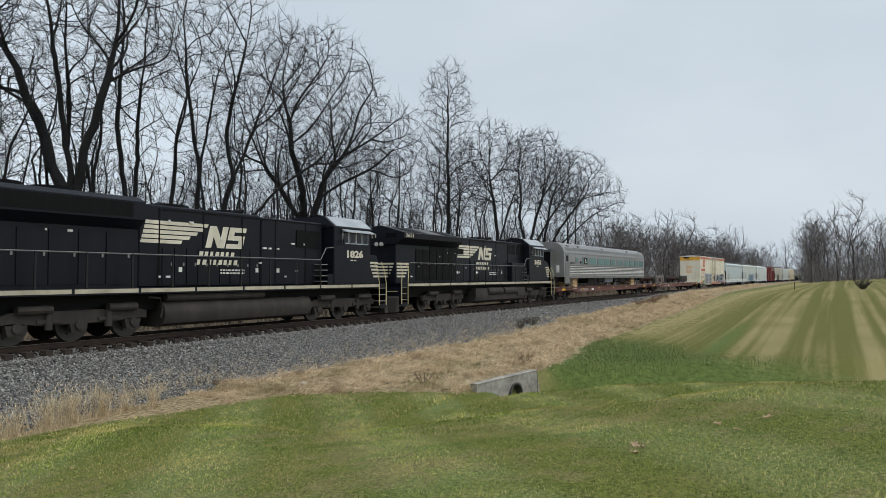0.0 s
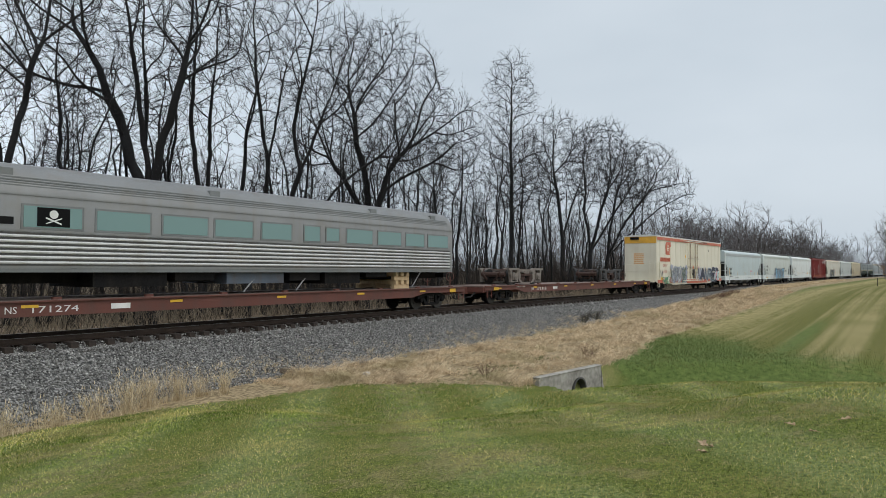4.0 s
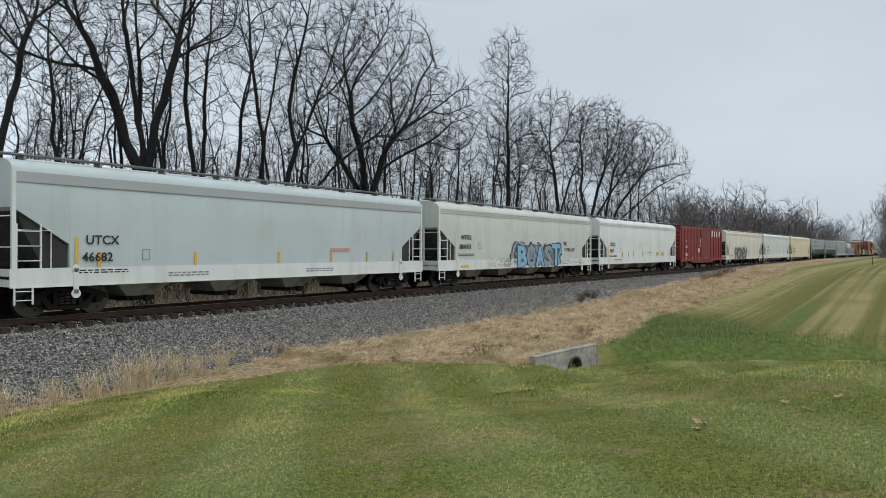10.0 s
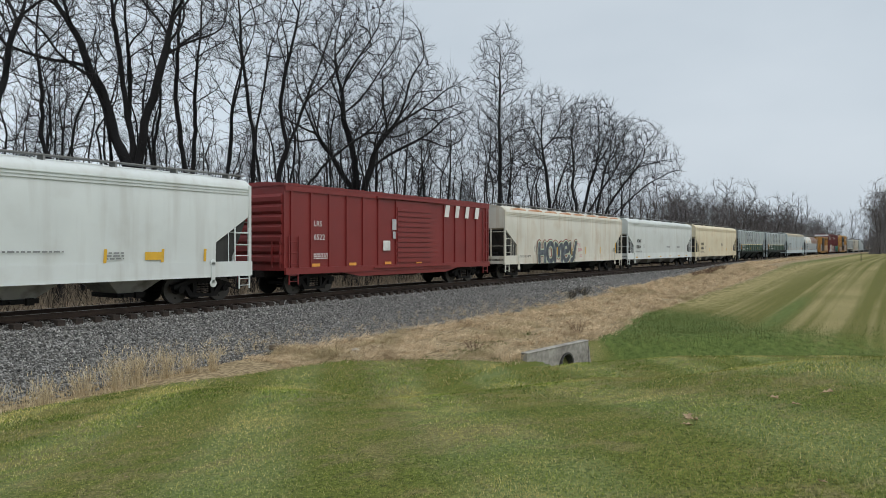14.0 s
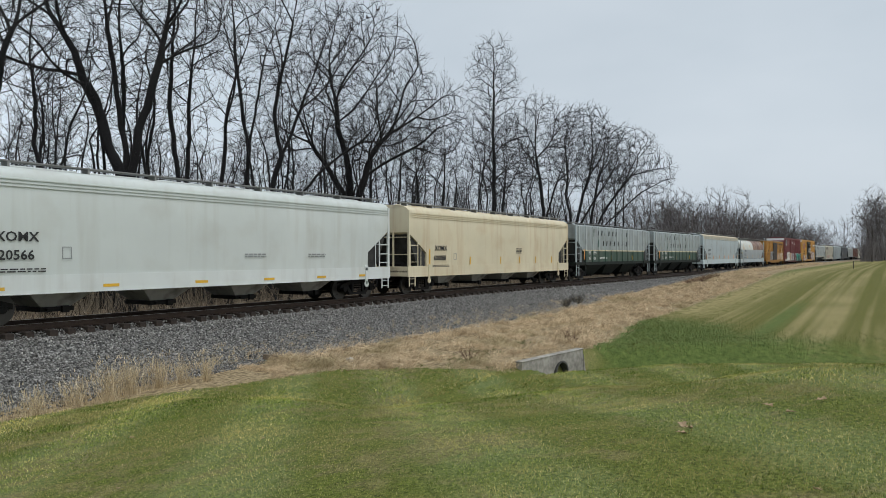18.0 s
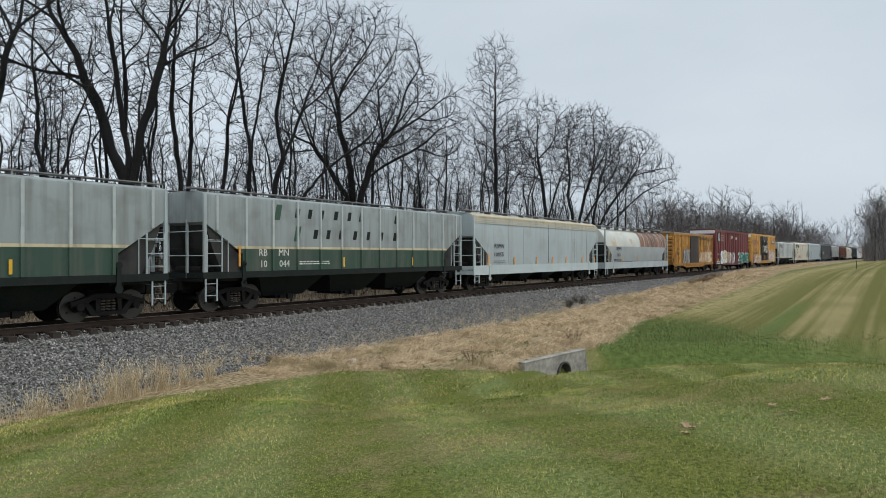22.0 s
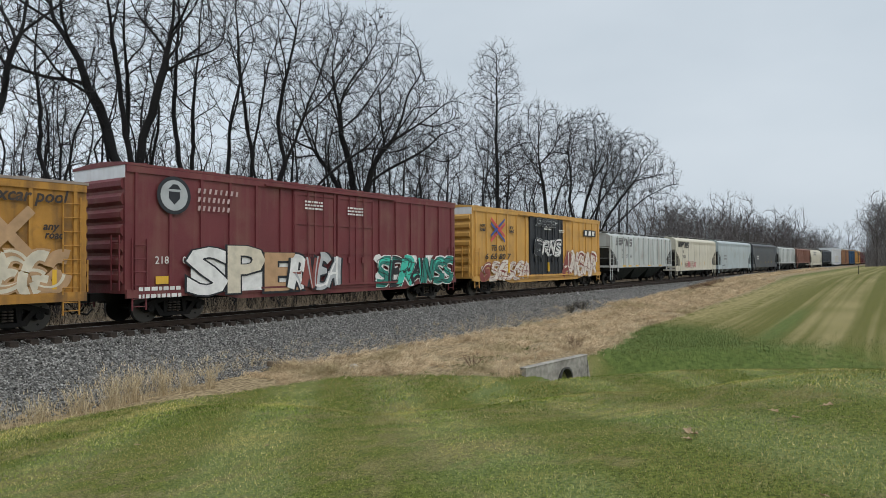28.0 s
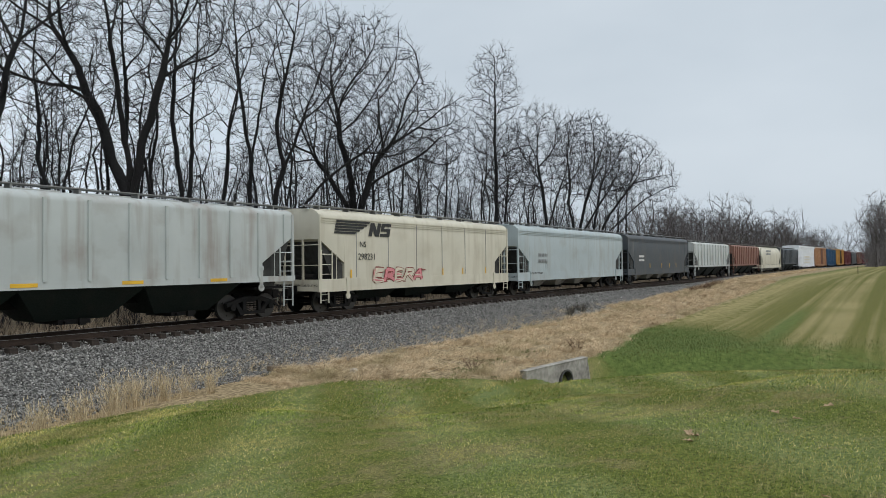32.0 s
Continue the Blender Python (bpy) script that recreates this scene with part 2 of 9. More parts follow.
# ---- ground ----
def ground_material():
    m, nt, b = start("ground", 0.95, 0)
    tc = nt.nodes.new("ShaderNodeTexCoord").outputs["Object"]

    def attr(name):
        a = nt.nodes.new("ShaderNodeAttribute")
        a.attribute_name = name
        return a.outputs["Fac"]

    def calc(op, a, c):
        k = nt.nodes.new("ShaderNodeMath")
        k.operation = op
        for i, q in enumerate((a, c)):
            if hasattr(q, "is_linked"):
                nt.links.new(q, k.inputs[i])
            else:
                k.inputs[i].default_value = q
        return k.outputs[0]

    def mask(value, lo, hi):
        r = nt.nodes.new("ShaderNodeMapRange")
        r.interpolation_type = "SMOOTHSTEP"
        nt.links.new(value, r.inputs["Value"])
        r.inputs["From Min"].default_value, r.inputs["From Max"].default_value = lo, hi
        return r.outputs["Result"]

    fine, mid, wide = noise_of(nt, tc, 42, 3), noise_of(nt, tc, 3.2, 6), noise_of(nt, tc, 0.35, 4)
    speck = mixed(nt, 0.45, noise_of(nt, tc, 24, 6), noise_of(nt, tc, 95, 3))

    def stripe(value, period, softness, shift=0.0):
        wavy = calc("ADD", value, calc("MULTIPLY", calc("SUBTRACT", wide, 0.5), 0.3))
        turn = calc("SINE", calc("ADD", calc("MULTIPLY", wavy, 6.28319 / period), shift), 0.0)
        return mask(turn, -softness, softness)

    # mown grass: green blades, thin straw-coloured places, lighter and darker mowing bands
    blade = ramp2(nt, speck, (0.03, 0.045, 0.007), (0.19, 0.215, 0.045), 0.38, 0.62)
    pale = ramp2(nt, speck, (0.055, 0.080, 0.022), (0.235, 0.27, 0.105), 0.38, 0.62)
    thin = ramp2(nt, speck, (0.062, 0.056, 0.022), (0.31, 0.262, 0.125), 0.36, 0.64)
    band = calc("MULTIPLY", stripe(attr("slant"), 2.6, 0.7, 4.06), ramp2(nt, noise_of(nt, tc, 0.8, 3), (0.45,) * 3, (0.9,) * 3, 0.35, 0.6))
    near_lawn = mixed(nt, band, blade, pale)
    near_lawn = mixed(nt, calc("MULTIPLY", mask(mixed(nt, 0.5, mid, wide), 0.48, 0.60), 0.7), near_lawn, thin)
    # the far field: olive and straw stripes that run with the track
    olive = ramp2(nt, speck, (0.060, 0.064, 0.013), (0.19, 0.182, 0.050), 0.34, 0.66)
    tan = ramp2(nt, speck, (0.21, 0.175, 0.072), (0.47, 0.39, 0.20), 0.34, 0.66)
    lanes = nt.nodes.new("ShaderNodeCombineXYZ")
    nt.links.new(attr("lane"), lanes.inputs[0])
    nt.links.new(calc("MULTIPLY", attr("run"), 0.012), lanes.inputs[1])
    lines = ramp2(nt, noise_of(nt, lanes.outputs[0], 1.0, 3), (0, 0, 0), (0.8,) * 3, 0.44, 0.60)
    lines = calc("MULTIPLY", lines, ramp2(nt, noise_of(nt, tc, 0.16, 3), (0.6,) * 3, (1.0,) * 3, 0.38, 0.6))
    lines = calc("MAXIMUM", calc("MULTIPLY", lines, 0.85), calc("MULTIPLY", attr("sere"), mask(mid, 0.36, 0.6)))
    lawn = mixed(nt, attr("field"), near_lawn, mixed(nt, lines, olive, tan))
    deep = mixed(nt, mask(calc("ADD", attr("lush"), calc("MULTIPLY", calc("SUBTRACT", mid, 0.5), 0.9)), 0.1, 0.9), lawn, ramp2(nt, mixed(nt, 0.5, noise_of(nt, tc, 5, 6), speck), (0.036, 0.064, 0.012), (0.155, 0.20, 0.056), 0.34, 0.66))
    straw = ramp2(nt, mixed(nt, 0.5, noise_of(nt, tc, 9, 8), noise_of(nt, tc, 4, 5, (1.0, 3.0, 1.0))), (0.10, 0.072, 0.04), (0.50, 0.39, 0.235), 0.36, 0.66)
    col = mixed(nt, mask(calc("ADD", attr("dry"), calc("MULTIPLY", calc("SUBTRACT", mid, 0.5), 0.9)), 0.38, 0.62), deep, straw)
    # broken stone
    vor = nt.nodes.new("ShaderNodeTexVoronoi")
    vor.inputs["Scale"].default_value = 17
    nt.links.new(tc, vor.inputs["Vector"])
    stone = ramp2(nt, vor.outputs["Color"], (0.045, 0.045, 0.043), (0.36, 0.353, 0.335), 0.15, 0.9)
    stone = mixed(nt, ramp2(nt, vor.outputs["Distance"], (0, 0, 0), (0.8,) * 3, 0.35, 0.8), stone, (0.03, 0.03, 0.03))
    edge = calc("ADD", attr("stone"), calc("MULTIPLY", calc("SUBTRACT", mid, 0.5), 1.1))
    col = mixed(nt, mask(edge, 0.40, 0.55), col, stone)
    litter = ramp2(nt, noise_of(nt, tc, 2.5, 8), (0.05, 0.038, 0.026), (0.17, 0.13, 0.08), 0.3, 0.7)
    col = mixed(nt, mask(calc("ADD", attr("wood"), calc("MULTIPLY", calc("SUBTRACT", mid, 0.5), 0.6)), 0.4, 0.6), col, litter)
    nt.links.new(col, b.inputs["Base Color"])
    b.inputs["Specular IOR Level"].default_value = 0.15
    bump(nt, b, mixed(nt, 0.5, fine, vor.outputs["Distance"]), 0.8, 0.03)
    return m


def spread(parts):
    return np.unique(np.concatenate([np.arange(a, c, d) for a, c, d in parts]).round(3))


def make_ground():
    u = spread([(-900, -120, 60), (-120, -45, 5), (-45, 40, 0.4), (40, 120, 1.2), (120, 300, 5), (300, 1301, 50)])
    n = spread([(-900, -80, 80), (-80, -6, 4), (-6, -1.6, 0.35), (-1.6, 1.6, 1.6), (1.6, 9, 0.3), (9, 26, 0.4), (26, 60, 3), (60, 901, 70)])
    uu, nn = np.meshgrid(u, n, indexing="ij")
    x, y, _ = along(uu, nn)
    z = height(uu, nn)
    for i, j in zip(*np.nonzero((nn > 4.8) & (nn < 10.5) & (uu > -13) & (uu < 60))):
        soft = float(step(0.2, -0.8, nn[i, j] - bench_edge(uu[i, j])))
        z[i, j] += soft * (0.20 * noise.noise((x[i, j] * 0.9, y[i, j] * 1.2, 7)) + 0.08 * noise.noise((x[i, j] * 2.3, y[i, j] * 2.3, 9)))
    a, c = uu.shape
    idx = np.arange(a * c).reshape(a, c)
    faces = np.stack([idx[:-1, :-1], idx[:-1, 1:], idx[1:, 1:], idx[1:, :-1]], -1).reshape(-1, 4)[:, ::-1]
    me = raw("ground", np.stack([x, y, z], -1).reshape(-1, 3).tolist(), faces.tolist(), ground_material(), True)

    def store(name, values):
        k = me.attributes.new(name, "FLOAT", "POINT")
        k.data.foreach_set("value", values.astype(np.float32).ravel())

    toe = 4.35 - 0.55 * step(5, 45, uu) - 0.4 * step(40, 110, uu)
    store("stone", step(0.5, -0.5, np.abs(nn) - toe))
    store("dry", step(0.6 + 1.9 * step(5, 20, uu), -0.5 - 1.2 * step(5, 20, uu), nn - bench_edge(uu)))
    store("wood", step(-3.6, -4.6, nn) + step(235, 255, uu) * step(6, 9, nn))
    # lanes of the mower: with the track in the far field, slanting across the near lawn
    k = step(-1.5, 0.5, uu + 6.7 - 0.75 * np.clip(nn - 11.7, 0, 9)) * step(8.5, 10.5, nn) * np.maximum(step(12, 13.5, nn), step(-6, -3, uu)) * step(-10.0, -8.0, uu)
    store("lane", nn + 0.02 * uu)
    store("slant", 0.70 * x - 0.71 * y)
    store("run", uu)
    store("field", k)
    store("sere", step(15.0, 10.0, nn) * step(3, 14, uu))
    reach = 8.2 - 1.2 * step(11.5, 13.5, nn) - 4.4 * step(13.8, 16.2, nn)
    lush = step(4.5, -4.5, uu - reach) * step(24, 20, nn) * k * np.maximum(step(11.6, 12.6, nn), step(-5, -3, uu)) * step(-9.5, -7.5, uu - 0.6 * (nn - 12))
    store("lush", np.maximum(lush, step(1.0, 0.0, abs(nn + 0.02 * uu - 16.3)) * step(30, 12, uu) * k * 0.8))
    return tagged(new("ground", me), "mown winter lawn, rough dry grass and ballast beside the track", "ground", kind="structure")


ground = make_ground()

# ---- the track ----
M_RAIL = grainy("rail_steel", (0.026, 0.017, 0.013), (0.06, 0.038, 0.027), 0.6, 20, 0.4)
M_HEAD = grainy("rail_head", (0.22, 0.21, 0.20), (0.34, 0.33, 0.32), 0.3, 30, 0.9)
M_TIE = grainy("tie_wood", (0.020, 0.015, 0.012), (0.075, 0.052, 0.038), 0.9, 16)
track = tagged(new("track"), "railway track of rusty rails on dark wooden ties", "track", kind="structure")


def swept(name, outline, us, n, material, parent):
    rows = []
    for u in us:
        x, y, _ = along(u, n)
        c, s = np.interp(u, US, HX), np.interp(u, US, HY)
        rows.append([(x - s * a, y + c * a, z) for a, z in outline])
    k = len(outline)
    verts = [q for r in rows for q in r]
    faces = [(i * k + j, i * k + (j + 1) % k, (i + 1) * k + (j + 1) % k, (i + 1) * k + j) for i in range(len(rows) - 1) for j in range(k)]
    return part(name, raw(name, verts, faces, material), None, parent)


RAIL_US = spread([(-300, -60, 10), (-60, 120, 2), (120, 700, 10)])
WEB = [(-0.070, -0.172), (0.070, -0.172), (0.070, -0.160), (0.010, -0.140), (0.010, -0.045), (0.034, -0.035), (0.034, -0.004), (-0.034, -0.004), (-0.034, -0.035), (-0.010, -0.045), (-0.010, -0.140), (-0.070, -0.160)]
for n in (0.7525, -0.7525):
    swept("rail", WEB, RAIL_US, n, M_RAIL, track)
    swept("rail_head", [(-0.030, -0.004), (0.030, -0.004), (0.030, 0.0), (-0.030, 0.0)], RAIL_US, n, M_HEAD, track)

tie_bm = bmesh.new()
box(tie_bm, -0.112, 0.112, -1.30, 1.30, -0.42, -0.172)
TIE = mesh_of("tie", tie_bm, M_TIE, 0.012)
rng = random.Random(4)
TIE_US = list(np.arange(-60, 290, 0.56))
for k, u in enumerate(TIE_US):
    if -32 < u < 110:
        ob = part("tie", TIE, None, track)
        x, y, _ = along(u, rng.uniform(-0.06, 0.06))
        ob.matrix_basis = pose(x, y, rng.uniform(-0.012, 0.004), 0, 0, heading(u) + rng.uniform(-1.2, 1.2))
rest = bmesh.new()
for u in TIE_US:
    if not -32 < u < 110:
        x, y, _ = along(u)
        v = box(rest, -0.112, 0.112, -1.30, 1.30, -0.35, -0.172)
        bmesh.ops.transform(rest, matrix=pose(x, y, 0, 0, 0, heading(u)), verts=v)
tagged(part("tie_row", rest, M_TIE, track), kind="stuff")
plates = bmesh.new()
for u in np.arange(-32, 110, 0.56):
    for n in (0.7525, -0.7525):
        x, y, _ = along(u, n)
        v = box(plates, -0.09, 0.09, -0.17, 0.17, -0.178, -0.160)
        bmesh.ops.transform(plates, matrix=pose(x, y, 0, 0, 0, heading(u)), verts=v)
tagged(part("tie_plates", plates, M_RAIL, track), kind="stuff")


# ---- broken stone of the ballast ----
def stones(count, u0, u1, n0, n1, lo, hi, seed, push=0.0):
    r = np.random.default_rng(seed)
    u = u0 + (u1 - u0) * r.random(count) ** (1.0 if u1 < 15 else 1.35)
    n = r.uniform(n0, n1, count)
    x, y, _ = along(u, n)
    z = height(u, n) + r.uniform(-0.01, 0.03, count) + push
    keep = ~((np.abs(n) < 0.95) & (np.abs(n) > 0.55)) & ~((np.abs(n) < 1.3) & (((u + 60) % 0.56 < 0.12) | ((u + 60) % 0.56 > 0.44)))
    c = np.stack([x, y, z], -1)[keep]
    k = len(c)
    rad = r.uniform(lo, hi, (k, 1)) * r.uniform(0.7, 1.3, (k, 1))
    a = r.normal(size=(k, 3))
    a /= np.linalg.norm(a, axis=1, keepdims=True)
    b = np.cross(a, r.normal(size=(k, 3)))
    b /= np.linalg.norm(b, axis=1, keepdims=True)
    d = np.cross(a, b)
    ax = [a * rad * r.uniform(0.8, 1.4, (k, 1)), b * rad * r.uniform(0.7, 1.1, (k, 1)), d * rad * r.uniform(0.5, 0.9, (k, 1))]
    v = np.stack([c + ax[0], c - ax[0] * 0.9, c + ax[1], c - ax[1], c + ax[2], c - ax[2] * 0.9], 1)
    f = np.array([(0, 2, 4), (2, 1, 4), (1, 3, 4), (3, 0, 4), (2, 0, 5), (1, 2, 5), (3, 1, 5), (0, 3, 5)])
    faces = (f[None] + 6 * np.arange(k)[:, None, None]).reshape(-1, 3)
    me = bpy.data.meshes.new("ballast_stones")
    me.vertices.add(6 * k)
    me.vertices.foreach_set("co", v.astype(np.float32).ravel())
    me.loops.add(3 * len(faces))
    me.loops.foreach_set("vertex_index", faces.astype(np.int32).ravel())
    me.polygons.add(len(faces))
    me.polygons.foreach_set("loop_start", np.arange(0, 3 * len(faces), 3, dtype=np.int32))
    me.update(calc_edges=True)
    me.materials.append(M_STONE)
    return tagged(new("ballast_stones", me), "grey crushed stone ballast heaped along the track", "ballast", kind="stuff")


M_STONE = per_piece("crushed_stone", [(0.036, 0.036, 0.035), (0.17, 0.166, 0.156), (0.085, 0.081, 0.075), (0.29, 0.283, 0.266), (0.21, 0.205, 0.193), (0.52, 0.51, 0.485)], 0.9)
stones(52000, -26, 12, 0.2, 4.6, 0.019, 0.040, 11)
stones(18000, 12, 100, 0.9, 4.3, 0.03, 0.06, 12)
stones(6000, -26, 40, -3.4, -1.0, 0.03, 0.05, 13)


# ---- the train: shared pieces ----
TRAIN, WHEELS, SHARED = [], [], {}
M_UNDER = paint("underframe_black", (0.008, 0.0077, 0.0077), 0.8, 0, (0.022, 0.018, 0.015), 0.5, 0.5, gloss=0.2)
# soot and the shade under the sloped floor are both in this colour
M_SLOPE = paint("sooty_shaded_slope", (0.055, 0.055, 0.052), 0.8, 0, (0.014, 0.014, 0.014), 0.7, 0.7, gloss=0.2)
M_CHUTE = paint("grimy_chute_paint", (0.36, 0.355, 0.335), 0.7, 0, (0.10, 0.085, 0.072), 0.7, 0.6)
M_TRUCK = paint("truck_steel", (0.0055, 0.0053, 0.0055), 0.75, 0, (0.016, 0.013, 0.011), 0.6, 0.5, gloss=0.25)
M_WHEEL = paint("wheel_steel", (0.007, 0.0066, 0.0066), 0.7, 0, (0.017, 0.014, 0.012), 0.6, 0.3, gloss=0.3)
M_TREAD = paint("wheel_tread", (0.06, 0.057, 0.055), 0.45, 0.5, (0.04, 0.032, 0.028), 0.3, 0.1)
M_SPRING = paint("spring_rust", (0.05, 0.040, 0.034), 0.7, 0)
M_WALKWAY = grainy("galvanised_walkway", (0.16, 0.16, 0.155), (0.28, 0.28, 0.27), 0.6, 18, 0.5)
M_HOSE = paint("rubber_hose", (0.02, 0.02, 0.02), 0.8)
M_YELLOW = paint("reflector_yellow", (0.72, 0.42, 0.03), 0.5, 0, (0.3, 0.2, 0.08), 0.3, 0.3)
M_BLACKTEXT = paint("stencil_black", (0.02, 0.021, 0.022), 0.6, amount=0.1, streak=0.1)
M_WHITETEXT = paint("stencil_white", (0.72, 0.72, 0.69), 0.6, amount=0.15, streak=0.25)
M_GREYTEXT = paint("stencil_grey", (0.22, 0.23, 0.23), 0.6, amount=0.1, streak=0.1)


def shared(key, make, material, bevel=0.0, smooth=False):
    """One mesh for all alike parts."""
    k = (key, material.name if material else "")
    if k not in SHARED:
        bm = bmesh.new()
        make(bm)
        SHARED[k] = mesh_of(key if isinstance(key, str) else key[0], bm, material, bevel, smooth)
    return SHARED[k]


def at(ob, x, y=0.0, z=0.0, rx=0, ry=0, rz=0):
    ob.matrix_basis = pose(x, y, z, rx, ry, rz)
    return ob


def wheelset_mesh(r):
    def make(bm):
        for s in (-1, 1):
            disc(bm, 0, 0, s * 0.70, s * 0.785, r, 28)
            disc(bm, 0, 0, s * 0.785, s * 0.825, r * 0.34, 16)
            disc(bm, 0, 0, s * 0.66, s * 0.70, r + 0.025, 28)
        tube(bm, [(0, -1.06, 0), (0, 1.06, 0)], 0.085, 10)
        for k in range(3):
            a = 2 * math.pi * k / 3
            for s in (-1, 1):
                disc(bm, r * 0.62 * math.cos(a), r * 0.62 * math.sin(a), s * 0.785, s * 0.79, 0.035, 8)
    me = shared(("wheelset", r), make, M_WHEEL)
    if len(me.materials) < 2:
        me.materials.append(M_TREAD)
        for p in me.polygons:
            far = max(math.hypot(me.vertices[k].co.x, me.vertices[k].co.z) for k in p.vertices)
            near = min(math.hypot(me.vertices[k].co.x, me.vertices[k].co.z) for k in p.vertices)
            if near > r * 0.99 and abs(p.center.y) > 0.70:
                p.material_index = 1
    return me


def side_frame(bm):
    for outline in ([(-1.16, 0.46), (-1.16, 0.62), (-0.95, 0.68), (-0.42, 0.84), (0.42, 0.84), (0.95, 0.68), (1.16, 0.62), (1.16, 0.46), (1.0, 0.56), (0.75, 0.57), (0.36, 0.70), (-0.36, 0.70), (-0.75, 0.57), (-1.0, 0.56)],
                    [(-0.80, 0.58), (-0.66, 0.60), (-0.40, 0.30), (0.40, 0.30), (0.66, 0.60), (0.80, 0.58), (0.55, 0.19), (-0.55, 0.19)],
                    [(-0.42, 0.28), (-0.30, 0.28), (-0.26, 0.72), (-0.42, 0.72)], [(0.42, 0.28), (0.30, 0.28), (0.26, 0.72), (0.42, 0.72)]):
        prism(bm, outline, -0.09, 0.09)
    for s in (-1, 1):
        disc(bm, s * 0.89, 0.46, -0.13, 0.11, 0.115, 14)
        box(bm, s * 0.89 - 0.15, s * 0.89 + 0.15, -0.08, 0.08, 0.50, 0.60)


def springs(bm):
    for x in (-0.17, 0, 0.17):
        for k in range(4):
            z = 0.34 + 0.085 * k
            disc_z = [(x + 0.075 * math.cos(2 * math.pi * j / 10), 0.075 * math.sin(2 * math.pi * j / 10)) for j in range(10)]
            prism(bm, disc_z, z, z + 0.045, "z")


def bolster(bm):
    box(bm, -0.20, 0.20, -1.05, 1.05, 0.62, 0.80)
    box(bm, -0.28, 0.28, -0.35, 0.35, 0.80, 0.92)
    for s in (-1, 1):
        box(bm, s * 0.42 - 0.05, s * 0.42 + 0.05, -0.9, 0.9, 0.40, 0.56)


def bogie(parent, x):
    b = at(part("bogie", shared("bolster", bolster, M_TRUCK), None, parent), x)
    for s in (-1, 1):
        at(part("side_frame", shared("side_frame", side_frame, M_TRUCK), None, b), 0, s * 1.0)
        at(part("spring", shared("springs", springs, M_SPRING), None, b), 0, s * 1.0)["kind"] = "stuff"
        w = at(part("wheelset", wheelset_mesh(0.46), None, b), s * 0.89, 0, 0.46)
        WHEELS.append((w, s * 0.89, 0.46))
    return b


def coupler(bm):
    box(bm, -0.55, 0.15, -0.09, 0.09, 0.76, 0.96)
    box(bm, 0.10, 0.42, -0.16, 0.16, 0.70, 1.02)
    box(bm, -0.60, -0.45, -0.25, 0.25, 0.66, 1.06)
    tube(bm, [(-0.3, -0.35, 0.75), (0.0, -0.38, 0.42), (0.3, -0.36, 0.34), (0.5, -0.3, 0.5)], 0.03, 6)


def couplers(car, half):
    for s in (-1, 1):
        at(part("coupler", shared("coupler", coupler, M_TRUCK), None, car), s * half, 0, 0, 0, 0, 0 if s > 0 else 180)


def ladder(parent, x, y, z0, z1, wide, material, across="x", rungs=None, name="ladder"):
    n = rungs or max(2, round((z1 - z0) / 0.42))

    def make(bm):
        for s in (-1, 1):
            box(bm, s * wide / 2 - 0.022, s * wide / 2 + 0.022, -0.02, 0.02, 0, z1 - z0)
        for k in range(n):
            z = (k + 0.5) * (z1 - z0) / n
            tube(bm, [(-wide / 2, -0.03, z), (wide / 2, -0.03, z)], 0.014, 5)
    me = shared(("ladder", round(z1 - z0, 2), wide, n), make, material)
    return at(part(name, me, None, parent), x, y, z0, 0, 0, 0 if across == "x" else 90)


def bar(parent, name, x0, x1, y0, y1, z0, z1, material, label="", bevel=0.0):
    return boxes(name, [(x0, x1, y0, y1, z0, z1)], material, parent, label, bevel)


def lettering(parent, body, x, z, size, material, y=-1.546, wide=None, bold=0.0, shear=0.0, name="lettering", deep=0.004):
    cu = bpy.data.curves.new("lettering", "FONT")
    cu.body, cu.size, cu.shear, cu.offset, cu.extrude = body, size, shear, bold, deep / 2
    cu.align_x, cu.resolution_u = "LEFT", 2
    ob = bpy.data.objects.new("lettering", cu)
    me = bpy.data.meshes.new_from_object(ob)
    bpy.data.objects.remove(ob)
    me.materials.clear()
    me.materials.append(material)
    co = np.empty(len(me.vertices) * 3, np.float32)
    me.vertices.foreach_get("co", co)
    co = co.reshape(-1, 3)
    if wide and len(co):
        co[:, 0] = (co[:, 0] - co[:, 0].min()) * wide / max(0.01, np.ptp(co[:, 0]))
        me.vertices.foreach_set("co", co.ravel())
    return at(part(name, me, None, parent), x, y, z, 90)


def small_print(parent, x, z, wide, lines, material, y=-1.545, high=0.045, seed=0):
    """Rows of small print that nobody can read, as plain bars."""
    r = random.Random(seed + int(x * 10) + int(z * 100))
    bm = bmesh.new()
    for k in range(lines):
        q = 0.0
        while q < wide:
            w = r.uniform(0.06, 0.22)
            box(bm, x + q, x + min(q + w, wide), y - 0.002, y + 0.002, z - k * high * 1.9, z - k * high * 1.9 + high)
            q += w + 0.05
    ob = part("small_print", bm, material, parent)
    ob["kind"] = "stuff"
    return ob


